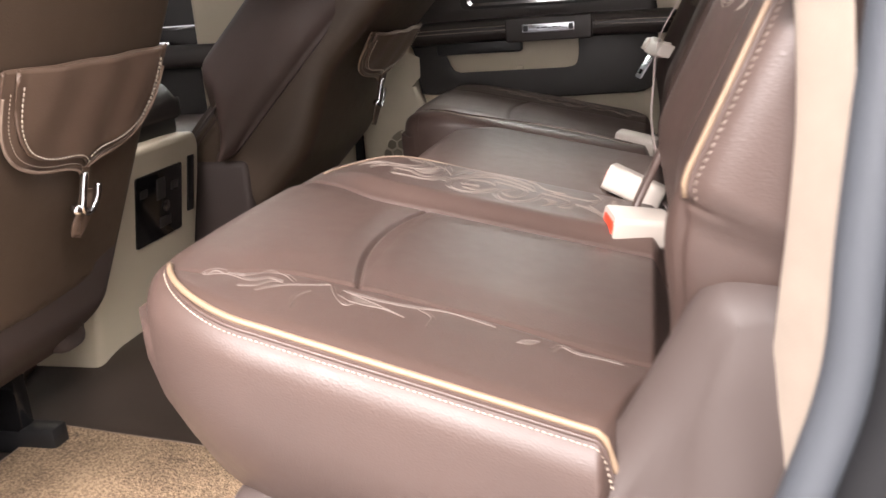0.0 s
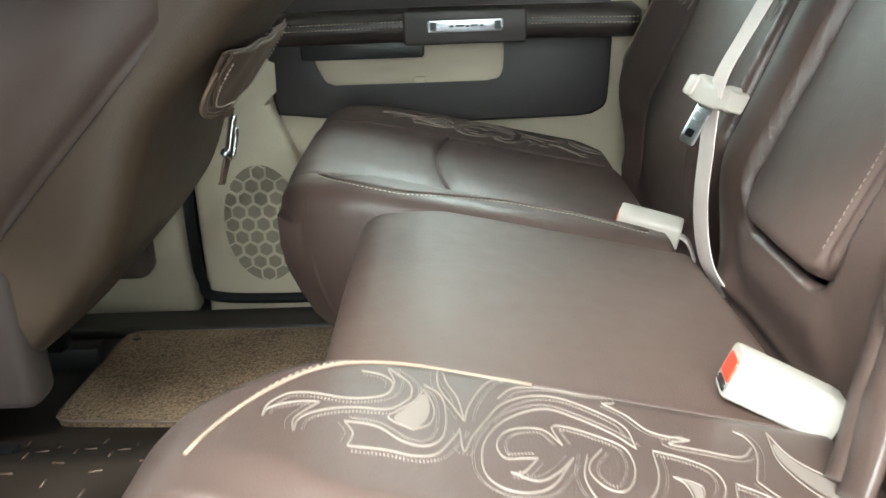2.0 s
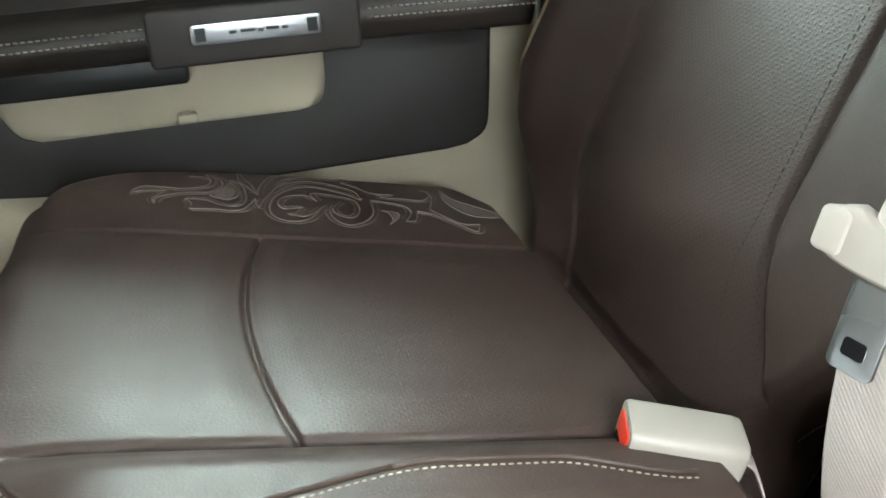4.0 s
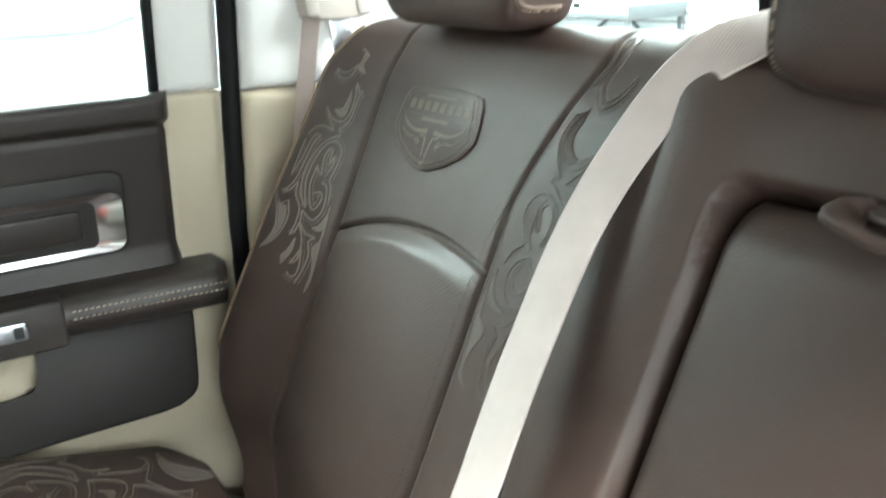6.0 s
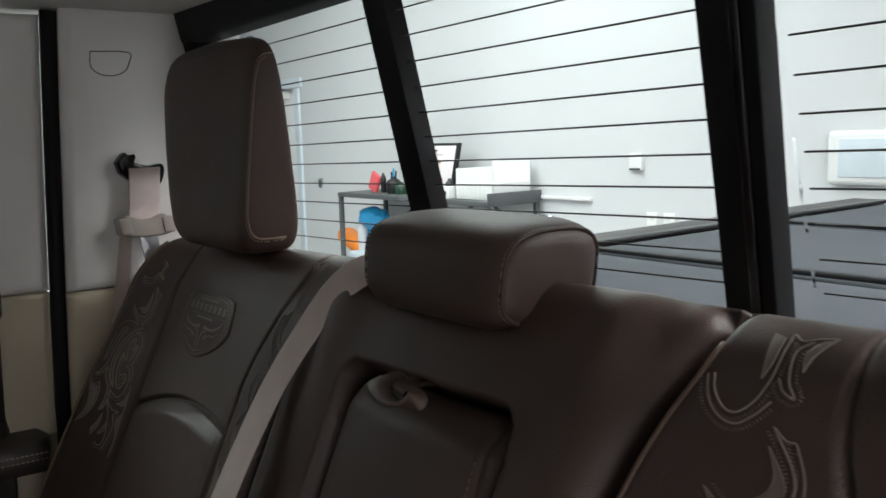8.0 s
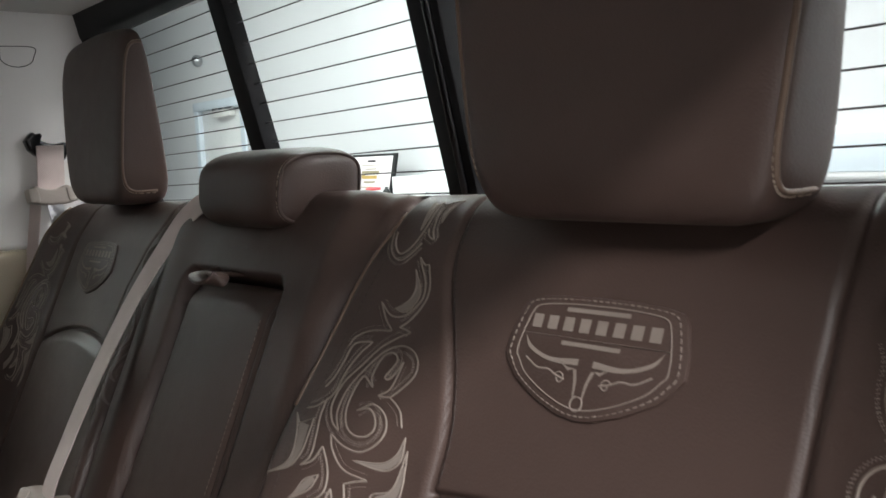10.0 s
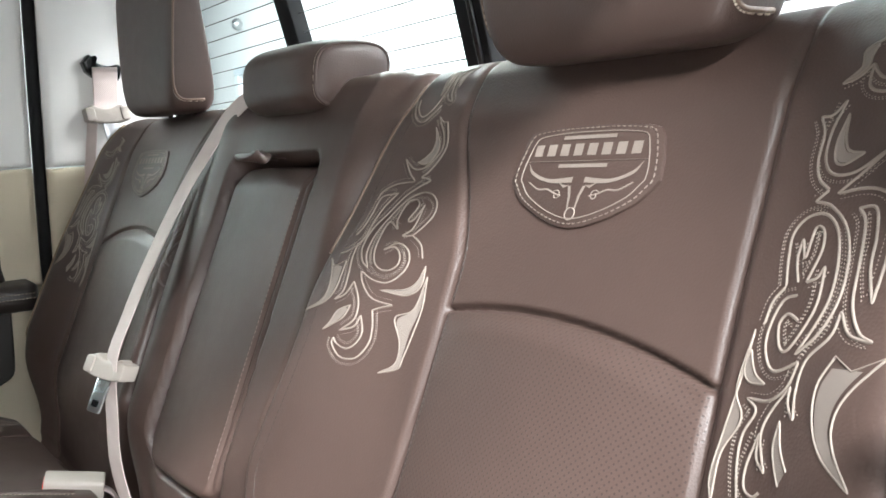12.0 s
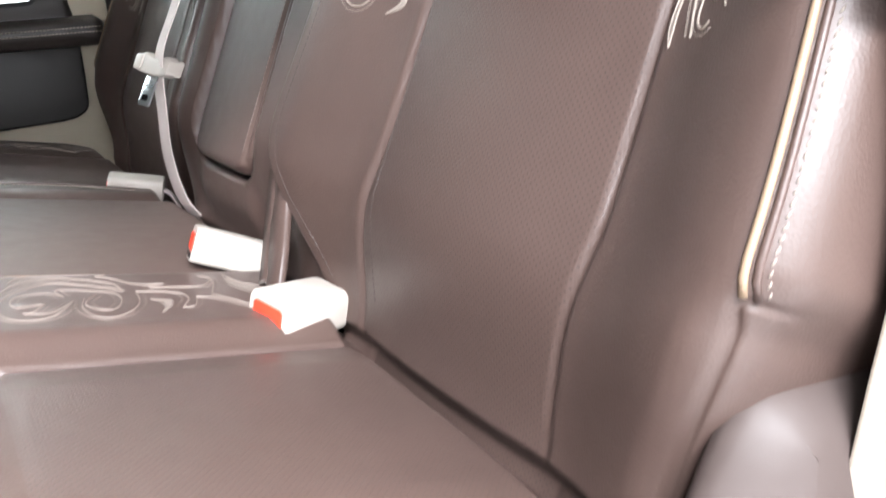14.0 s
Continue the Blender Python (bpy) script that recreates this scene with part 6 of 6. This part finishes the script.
drv = lambda u, v, w: Vector((-0.842 + 0.403 * v + 0.915 * w, u, 0.38 + 0.915 * v - 0.403 * w))  # noqa: E731
pas = lambda u, v, w: Vector((-0.815 + 0.70 * v + 0.714 * w, u, 0.452 + 0.714 * v - 0.70 * w))  # noqa: E731
drv_front = lambda u, v, w: Vector((-1.017 + 0.403 * v - 0.915 * w, u, 0.42 + 0.915 * v + 0.403 * w))  # noqa: E731
pas_front = lambda u, v, w: Vector((-1.09 + 0.70 * v - 0.714 * w, u, 0.479 + 0.714 * v + 0.70 * w))  # noqa: E731
fs1, fp1 = front_seat(-0.78, -0.275, drv, drv_front, 0.80, "brown front seat back with leather saddlebag flap and chrome clip", 0.12)
flap(fs1, fp1, -0.455, 0.362, 0.160, 0.135, 0.006, 0.02)
fs2, fp2 = front_seat(0.195, 0.67, pas, pas_front, 0.72, "dark brown leather front passenger seat with saddlebag flap", 0.13, 0.15, 0.17, 0.13)
flap(fs2, fp2, 0.430, 0.335, 0.185, 0.105, 0.010, 0.16)
for s, y0, y1, lab in ((fs1, -0.76, -0.30, "driver"), (fs2, 0.20, 0.65, "passenger")):
    x1 = -0.90 if s is fs1 else -0.835
    box("seat_cushion", (-1.45, y0, 0.33), (x1 - 0.02, y1, 0.50), M["leather"], s, "brown leather seat cushion", 0.05, 5)
    box("side_cover", (-1.42, y0 - 0.012, 0.27), (x1, y0 + 0.05, 0.46), M["seat_plastic"], s, "grey-brown side cover", 0.02, 4)
    box("side_cover", (-1.42, y1 - 0.05, 0.27), (x1, y1 + 0.012, 0.46), M["seat_plastic"], s, "grey-brown side cover", 0.02, 4)
    for yy in (y0 + 0.06, y1 - 0.08):
        box("seat_rail", (-1.45, yy, 0.12), (-0.93, yy + 0.035, 0.165), M["black"], s, "black seat rail", 0.006)
        box("riser", (-1.40, yy, 0.15), (-0.98, yy + 0.03, 0.30), M["gloss_black"], s, "black steel riser", 0.01)

# ---- mats and liner ----
def mat(label, corners):
    t = thing("floor_mat", label, "floor mat", (*corners[0], 0.12), "floor mats")
    out = []
    for i, c in enumerate(corners):
        a, b2 = Vector(corners[i - 1]), Vector(corners[(i + 1) % len(corners)])
        p = Vector(c)
        r = 0.03
        q0, q1 = p + (a - p).normalized() * r, p + (b2 - p).normalized() * r
        out += [tuple(q0.lerp(p, k / 3).lerp(p.lerp(q1, k / 3), k / 3)) for k in range(4)]
    prism("carpet", out, lambda u, v, w: Vector((u, v, 0.134 + w)), 0.013, M["carpet"], t, "flecked brown carpet pile", 0.003)
    tube("binding", [Vector((u, v, 0.131)) for u, v in out + out[:1]], 0.003, M["flap_edge"], t, "pale bound edge", 8)
    return t


m1 = mat("flecked brown carpet mat with pale binding before the closed door", [(-0.925, 0.70), (-0.94, 0.40), (-0.525, 0.375), (-0.505, 0.69)])
m2 = mat("flecked brown carpet mat with pale binding by the open door", [(-0.99, -0.80), (-0.995, -0.305), (-0.54, -0.37), (-0.53, -0.80)])
for m_, pts in ((m1, [(-0.90, 0.665), (-0.55, 0.41), (-0.54, 0.66)]), (m2, [(-0.965, -0.335), (-0.57, -0.40)])):
    for x, y in pts:
        prism("grommet", [(x + 0.007 * math.cos(2 * math.pi * k / 14), y + 0.005 * math.sin(2 * math.pi * k / 14)) for k in range(14)], lambda u, v, w: Vector((u, v, 0.1352 + w)), 0.002, M["black"], m_, "dark eyelet", 0.0006)


def hump_z(y):
    """The height of the tunnel that runs along the middle of the cab floor."""
    return 0.121 + 0.062 * smooth(-0.315, -0.10, y) * smooth(0.37, 0.20, y)


XS = [-1.125, -1.124, -1.118] + [-1.10 + 0.05 * k for k in range(17)] + [-0.29]
YS = [-0.32 + 0.70 * k / 36 for k in range(37)]
verts = [Vector((x, y, (0.118 if x in (XS[0], XS[-1]) else hump_z(y) - (0.004 if x == XS[1] else 0.0) + 0.0012 * math.sin(7 * x + 5 * y)))) for x in XS for y in YS]
hump = mesh_part("floor", verts, grid_faces(len(XS), len(YS)), M["hump"], None)
tagged(hump, "brown rubber-covered tunnel along the cab floor", "floor", kind="structure")
verts, faces = [], []
rng = random.Random(4)
for i in range(9):
    for j in range(8):
        x, y = -0.56 - 0.056 * i, 0.01 + 0.045 * j + 0.022 * (i % 2)
        a = 0.5 * (j % 2) * math.pi + rng.uniform(-0.25, 0.25)
        d = Vector((math.cos(a), math.sin(a), 0)) * 0.0080
        p = Vector((x, y, hump_z(y) + 0.0015))
        tv, tf = tube_data([p - d, p + d], 0.0016, 5, base=len(verts))
        verts += tv
        faces += tf
barbs = mesh_part("liner_barbs", verts, faces, M["flap"], None)
tagged(barbs, "small pale raised dashes moulded on the rubber liner", "floor pattern", kind="stuff")
lip = tube("liner_lip", spline([(-1.122, -0.32, 0.126), (-1.123, -0.26, hump_z(-0.26) + 0.002), (-1.123, -0.18, hump_z(-0.18) + 0.002), (-1.123, -0.08, hump_z(-0.08) + 0.002), (-1.123, 0.1, hump_z(0.1) + 0.002)], 8), 0.005, M["hump"], None, "", 8)
tagged(lip, "raised lip of the brown rubber floor cover", "floor", kind="structure")

# ---- truck bed behind the window ----
bed = thing("bed_cover", "dark grey soft folding cover over the truck bed", "bed cover", (1.3, 0, 0.80))
for k in range(3):
    x0, x1 = 0.42 + 0.70 * k, 0.42 + 0.70 * k + 0.69
    p = Pad(lambda v: -0.80, lambda v: 0.80, x0, x1, lambda u, v: -0.004 * (1 - (u / 0.8) ** 2), lambda u, v, w: Vector((v, u, 0.832 + w)), 0.012, 0.03)
    p.build("panel", M["tonneau"], bed, "", 20, 12)
    for y0 in (-0.80, 0.77):
        box("clamp_rail", (x0, y0, 0.832), (x1, y0 + 0.03, 0.842), M["black"], bed, "black clamp rail", 0.004)
    box("hinge_seam", (x1 - 0.005, -0.79, 0.829), (x1 + 0.018, 0.79, 0.838), M["rubber"], bed, "", 0.004)
shell = thing("truck_bed", "dark painted truck bed with side rails", "truck bed", (1.4, 0, 0.2))
for s in (-1, 1):
    box("bed_side", (0.40, min(s * 0.83, s * 0.96), 0.05), (2.58, max(s * 0.83, s * 0.96), 0.815), M["paint"], shell, "", 0.03, 4)
    box("rail_cap", (0.40, min(s * 0.81, s * 0.92), 0.812), (2.58, max(s * 0.81, s * 0.92), 0.836), M["dark_plastic"], shell, "dark rail cap", 0.008, 3)
box("tailgate", (2.53, -0.82, 0.05), (2.62, 0.82, 0.82), M["paint"], shell, "dark painted tailgate", 0.02, 3)
box("bed_floor", (0.40, -0.84, 0.02), (2.58, 0.84, 0.08), M["paint"], shell, "", 0.01)
box("front_wall", (0.40, -0.84, 0.05), (0.44, 0.84, 0.80), M["paint"], shell, "", 0.01)

# ---- garage ----
gf = box("ground", (WALL_FRONT, WALL_NEAR, GROUND - 0.1), (WALL_X + 0.2, WALL_Y + 3.0, GROUND), M["concrete"], None, "", 0)
tagged(gf, "grey concrete garage floor", "floor", kind="structure")
gc = box("ceiling", (WALL_FRONT, WALL_NEAR, CEIL), (WALL_X + 0.2, WALL_Y + 3.0, CEIL + 0.1), M["white_wall"], None, "", 0)
tagged(gc, "white garage ceiling", "ceiling", kind="structure")
DY0, DY1, DTOP = 6.86, 7.85, 1.60
gw = thing("wall_east", "plain white garage wall with a door opening", "wall", (WALL_X, 2, GROUND), kind="structure")
box("wall_panel", (WALL_X, WALL_NEAR, GROUND), (WALL_X + 0.15, DY0, CEIL), M["white_wall"], gw, "", 0)
box("wall_panel", (WALL_X, DY1, GROUND), (WALL_X + 0.15, WALL_Y + 3.0, CEIL), M["white_wall"], gw, "", 0)
box("wall_panel", (WALL_X, DY0, DTOP), (WALL_X + 0.15, DY1, CEIL), M["white_wall"], gw, "", 0)
# unseen walls that close the room; grey is chosen to hold back bounced light
for name, lo, hi in (("wall_west", (WALL_FRONT - 0.15, WALL_NEAR, GROUND), (WALL_FRONT, WALL_Y + 3.0, CEIL)), ("wall_south", (WALL_FRONT, WALL_NEAR - 0.15, GROUND), (WALL_X + 0.15, WALL_NEAR, CEIL))):
    tagged(box(name, lo, hi, M["concrete"], None, "", 0), "unseen closing wall, kept grey to cut bounced light", "wall", kind="structure")
# sectional white wall seen through the side window
gs = thing("wall_north", "white garage wall of broad overlapping panels", "wall", (0, WALL_Y, GROUND), kind="structure")
k = 0
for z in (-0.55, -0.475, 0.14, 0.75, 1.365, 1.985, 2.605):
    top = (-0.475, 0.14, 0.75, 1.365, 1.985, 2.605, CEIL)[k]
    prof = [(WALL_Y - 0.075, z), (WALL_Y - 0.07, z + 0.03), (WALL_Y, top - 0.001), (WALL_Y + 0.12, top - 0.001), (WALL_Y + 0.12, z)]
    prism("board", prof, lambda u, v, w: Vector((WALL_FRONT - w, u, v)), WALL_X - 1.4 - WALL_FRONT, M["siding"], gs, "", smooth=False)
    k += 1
side_return = box("wall_return", (WALL_X - 1.38, WALL_Y, GROUND), (WALL_X - 1.28, WALL_Y + 3.0, CEIL), M["white_wall"], None, "", 0)
tagged(side_return, "plain white return wall by the door", "wall", kind="structure")
end = box("wall_end", (WALL_X - 1.4, WALL_Y + 3.0, GROUND), (WALL_X + 0.15, WALL_Y + 3.15, CEIL), M["white_wall"], None, "", 0)
tagged(end, "plain white end wall of the garage", "wall", kind="structure")

gd = thing("door_4", "closed white garage door leaf with grey closer arm", "door", (WALL_X, 7.5, GROUND), kind="structure")
box("leaf", (WALL_X + 0.03, DY0 + 0.03, GROUND), (WALL_X + 0.08, DY1 - 0.03, DTOP - 0.03), M["lamp_body"], gd, "", 0.004)
for lo, hi in (((WALL_X - 0.02, DY0 - 0.06, GROUND), (WALL_X + 0.06, DY0 + 0.03, DTOP)), ((WALL_X - 0.02, DY1 - 0.03, GROUND), (WALL_X + 0.06, DY1 + 0.06, DTOP)), ((WALL_X - 0.03, DY0 - 0.12, DTOP - 0.03), (WALL_X + 0.06, DY1 + 0.06, DTOP + 0.06))):
    box("door_frame", lo, hi, M["pale_blue"], gd, "pale grey door frame", 0.006)
box("closer", (WALL_X - 0.05, 7.05, 1.48), (WALL_X + 0.03, 7.45, 1.55), M["pillar"], gd, "grey door closer", 0.01)
box("closer_arm", (WALL_X - 0.06, 6.95, 1.55), (WALL_X - 0.03, 7.4, 1.57), M["steel"], gd, "steel closer arm", 0.004)
lever = box("latch_plate", (WALL_X - 0.02, 6.44, 0.64), (WALL_X + 0.01, 6.50, 0.73), M["steel"], None, "", 0.006)
tagged(lever, "small steel plate on the white wall", "wall fitting")
cam_ball = thing("wall_camera", "small dark round fitting high on the wall", "wall fitting", (WALL_X, 7.68, 2.08))
bm = bmesh.new()
bmesh.ops.create_uvsphere(bm, u_segments=20, v_segments=12, radius=0.06)
bmesh.ops.translate(bm, verts=bm.verts, vec=(WALL_X - 0.045, 7.68, 2.08))
from_bm("dome", bm, M["steel"], cam_ball)
box("bracket", (WALL_X - 0.02, 7.64, 2.04), (WALL_X, 7.72, 2.12), M["lamp_body"], cam_ball, "white base", 0.01)
strip = box("wall_strip", (WALL_X - 0.05, 1.94, GROUND), (WALL_X, 2.07, CEIL), M["pale_blue"], None, "", 0.004)
tagged(strip, "pale blue-grey upright strip on the white wall", "trim", kind="structure")
hood = thing("wall_panel_box", "white framed panel on the garage wall", "wall panel", (WALL_X, 1.2, 0.98))
box("frame", (WALL_X - 0.05, 0.55, 0.80), (WALL_X, 1.60, 1.05), M["lamp_body"], hood, "white frame", 0.03, 4)
box("inset", (WALL_X - 0.056, 0.62, 0.835), (WALL_X - 0.045, 1.54, 1.015), M["pale_blue"], hood, "pale inset", 0.02, 3)
for y0, lab in ((2.50, "white double outlet plate on the wall"), (2.62, "white double outlet plate on the wall")):
    pl_ = thing("wall_outlet", lab, "outlet", (WALL_X, y0, 0.62), "wall outlets")
    box("plate", (WALL_X - 0.012, y0, 0.50), (WALL_X, y0 + 0.075, 0.61), M["lamp_body"], pl_, "", 0.004)
    for z in (0.525, 0.565):
        box("socket", (WALL_X - 0.016, y0 + 0.018, z), (WALL_X - 0.010, y0 + 0.057, z + 0.028), M["pillar"], pl_, "", 0.004)
sw = thing("wall_switch", "small white switch box with dark lower edge", "switch", (WALL_X, 2.71, 0.92))
box("cover", (WALL_X - 0.03, 2.72, 0.85), (WALL_X, 2.81, 0.95), M["lamp_body"], sw, "", 0.004)
box("slot", (WALL_X - 0.034, 2.725, 0.852), (WALL_X - 0.028, 2.805, 0.862), M["black"], sw, "dark slot", 0.002)
rail = box("cable_rail", (WALL_X - 0.03, 3.12, 0.655), (WALL_X, 3.64, 0.675), M["lamp_body"], None, "", 0.004)
tagged(rail, "white cable duct along the wall", "cable duct")
tap = thing("water_tap", "small chrome garden tap on the wall", "tap", (WALL_X, 3.48, 0.6))
tube("pipe", [(WALL_X, 3.47, 0.500), (WALL_X - 0.10, 3.47, 0.500), (WALL_X - 0.13, 3.47, 0.450), (WALL_X - 0.13, 3.47, 0.390)], 0.018, M["chrome"], tap, "", 10)
tube("handle", [(WALL_X - 0.07, 3.40, 0.545), (WALL_X - 0.07, 3.54, 0.545)], 0.012, M["chrome"], tap, "", 8)
tube("stem", [(WALL_X - 0.07, 3.47, 0.500), (WALL_X - 0.07, 3.47, 0.545)], 0.012, M["chrome"], tap, "", 8)

# desk by the wall
DX0, DX1, DZ = 3.22, 3.68, 0.665
desk = thing("desk", "dark metal standing desk with slim braced legs", "desk", (3.4, 4.5, GROUND))
box("desktop", (DX0, 3.56, DZ - 0.035), (DX1, 5.38, DZ), M["desk_metal"], desk, "dark desktop", 0.006)
for x in (DX0 + 0.02, DX1 - 0.02):
    for y in (3.58, 5.36):
        box("leg", (x - 0.016, y - 0.016, GROUND), (x + 0.016, y + 0.016, DZ - 0.02), M["desk_metal"], desk, "", 0.003)
box("end_plate", (DX0, 3.55, DZ - 0.02), (DX1, 3.565, DZ + 0.05), M["desk_metal"], desk, "raised end plate", 0.003)
for y0, y1 in ((4.05, 3.62), (4.15, 4.62), (4.75, 5.30)):
    tube("brace", [(DX1 - 0.03, y0, DZ - 0.04), (DX1 - 0.03, y1, 0.35)], 0.012, M["desk_metal"], desk, "", 6)
box("shelf", (DX0, 3.59, -0.22), (DX1, 5.35, -0.19), M["desk_metal"], desk, "lower shelf", 0.004)

mon = thing("monitor", "dark framed square monitor showing a pale page, leaning on the desk", "monitor", (3.5, 4.5, DZ))
tilt = lambda u, v, w: Vector((3.47 + 0.12 * (v - DZ) - w, u - 0.14 * (v - 1.0), v))  # noqa: E731
prism("frame", rounded(4.20, 0.695, 4.755, 1.03, 0.008), lambda u, v, w: tilt(u, v, w), 0.03, M["black"], mon, "black frame", 0.004)
scr = prism("screen", rounded(4.222, 0.712, 4.733, 1.012, 0.002), lambda u, v, w: tilt(u, v, w + 0.002), 0.003, M["paper"], mon, "pale page with plain bars", 0.0005)
for u0, u1, v0, v1, ink in ((4.43, 4.53, 0.970, 0.985, "black"), (4.36, 4.60, 0.945, 0.950, "ink"), (4.41, 4.55, 0.915, 0.922, "ink"), (4.37, 4.59, 0.885, 0.905, "ink"), (4.39, 4.57, 0.845, 0.870, "sepia"), (4.41, 4.55, 0.815, 0.828, "ink"), (4.55, 4.59, 0.850, 0.880, "sepia"), (4.38, 4.58, 0.780, 0.786, "ink")):
    prism("text_bar", rounded(u0, v0, u1, v1, 0.002), lambda u, v, w: tilt(u, v, w + 0.004), 0.002, M[ink], scr)
box("stand", (3.42, 4.38, DZ), (3.56, 4.60, DZ + 0.02), M["black"], mon, "black foot", 0.006)
box("neck", (3.50, 4.46, DZ + 0.01), (3.53, 4.52, 0.80), M["black"], mon, "black neck", 0.006)


def can(name, label, category, x, y, z, r, h, mat, cap=None):
    t = thing(name, label, category, (x, y, z))
    prof = [(r * 0.92, 0), (r, 0.006), (r, h * 0.72), (r * 0.72, h * 0.86), (r * 0.42, h * 0.9), (r * 0.42, h)]
    verts = [Vector((x + q * math.cos(2 * math.pi * k / 20), y + q * math.sin(2 * math.pi * k / 20), z + hh)) for q, hh in prof for k in range(20)]
    mesh_part("body", verts, grid_faces(len(prof), 20, 0, True) + [tuple(range(20)), tuple((len(prof) - 1) * 20 + k for k in range(20))], mat, t)
    if cap:
        box("cap", (x - r * 0.5, y - r * 0.5, z + h), (x + r * 0.5, y + r * 0.5, z + h * 1.12), cap, t, "", 0.004)
    return t


pot = can("pen_pot", "dark pot of pens on the desk", "pen pot", 3.38, 4.82, DZ, 0.055, 0.12, M["black"])
for k, (dy, h) in enumerate(((-0.018, 0.17), (0.004, 0.185), (0.022, 0.16))):
    tube("pen", [(3.38, 4.82 + dy, DZ + 0.08), (3.385, 4.82 + 1.5 * dy, DZ + h)], 0.007, M[("black", "blue", "black")[k]], pot, "", 6)
can("bottle", "small dark bottle on the desk", "bottle", 3.40, 4.99, DZ, 0.022, 0.15, M["black"])
can("bottle", "small dark bottle on the desk", "bottle", 3.33, 4.08, DZ, 0.028, 0.13, M["black"])
can("bottle", "squat dark green bottle on the desk", "bottle", 3.36, 4.70, DZ, 0.045, 0.09, M["bottle_green"])
can("spray_bottle", "white and blue spray bottle under the desk", "spray bottle", 3.40, 5.14, 0.24, 0.055, 0.20, M["blue"], M["cup"])
can("spray_bottle", "white spray bottle under the desk", "spray bottle", 3.40, 5.30, 0.20, 0.05, 0.22, M["cup"], M["cup"])
cup = can("cup", "translucent cup with red rim on the desk", "cup", 3.33, 4.24, DZ, 0.05, 0.11, M["cup"])
tube("rim", [(3.33 + 0.046 * math.cos(2 * math.pi * k / 16), 4.24 + 0.046 * math.sin(2 * math.pi * k / 16), DZ + 0.115) for k in range(18)], 0.011, M["pink"], cup, "red rim", 6)
red = box("phone_case", (3.38, 5.04, DZ), (3.41, 5.16, DZ + 0.15), M["pink"], None, "", 0.02, 3, Matrix.Rotation(radians(28), 4, "X"))
tagged(red, "red plastic case leaning on the desk", "case")
yb = box("marker", (3.25, 4.18, DZ), (3.30, 4.34, DZ + 0.03), M["yellow"], None, "", 0.008)
tagged(yb, "yellow marker lying on the desk", "marker")
wb = thing("card_box", "small white box on the desk", "box", (3.3, 4.07, DZ))
box("box", (3.26, 4.00, DZ), (3.35, 4.14, DZ + 0.08), M["lamp_body"], wb, "", 0.004)
box("label_bar", (3.256, 4.03, DZ + 0.02), (3.26, 4.09, DZ + 0.05), M["black"], wb, "", 0)
bk = thing("basket", "white perforated plastic basket on the desk", "basket", (3.45, 3.8, DZ))
for lo, hi in (((3.30, 3.60, DZ), (3.31, 3.97, DZ + 0.11)), ((3.62, 3.60, DZ), (3.63, 3.97, DZ + 0.24)), ((3.30, 3.60, DZ), (3.63, 3.61, DZ + 0.11)), ((3.30, 3.96, DZ), (3.63, 3.97, DZ + 0.20)), ((3.30, 3.60, DZ), (3.63, 3.97, DZ + 0.01))):
    box("side", lo, hi, M["lamp_body"], bk, "", 0.003)
for j in range(8):
    for k_ in range(2):
        box("hole", (3.2985, 3.625 + 0.042 * j, DZ + 0.025 + 0.04 * k_), (3.301, 3.645 + 0.042 * j, DZ + 0.050 + 0.04 * k_), M["pillar"], bk, "", 0)
ob_ = box("orange_tool", (3.32, 5.30, 0.20), (3.48, 5.62, 0.32), M["orange"], None, "", 0.05, 4, Matrix.Rotation(radians(20), 4, "X"))
tagged(ob_, "orange plastic case under the desk", "case")
bb_ = thing("plastic_pack", "crumpled blue plastic pack hanging under the desk", "pack", (3.4, 5.15, 0.37))
bm = bmesh.new()
bmesh.ops.create_icosphere(bm, subdivisions=3, radius=1.0)
for vert in bm.verts:
    vert.co *= 1 + 0.22 * noise.noise(vert.co * 2.3)
    vert.co = Vector((3.40 + 0.10 * vert.co.x, 5.14 + 0.16 * vert.co.y, 0.46 + 0.09 * vert.co.z))
from_bm("pack", bm, M["blue"], bb_, "", True, 50)
gb_ = box("storage_bin", (3.26, 4.85, -0.19), (3.60, 5.32, 0.20), M["pale_blue"], None, "", 0.02, 3)
tagged(gb_, "pale grey storage bin on the lower shelf", "bin")

# unseen ceiling panels, added as bodies for the lamps
for x, y, sx, sy, watts in LAMPS:
    fx = thing("unseen_light_panel", "white rectangular ceiling light panel, lit, unseen, added to light the cab", "ceiling light", (x, y, CEIL - 0.05), "garage ceiling lights")
    box("frame", (x - sx / 2 - 0.04, y - sy / 2 - 0.04, CEIL - 0.05), (x + sx / 2 + 0.04, y + sy / 2 + 0.04, CEIL), M["lamp_body"], fx, "", 0.01)
    box("diffuser", (x - sx / 2, y - sy / 2, CEIL - 0.062), (x + sx / 2, y + sy / 2, CEIL - 0.048), M["glow"], fx, "lit diffuser", 0.004)
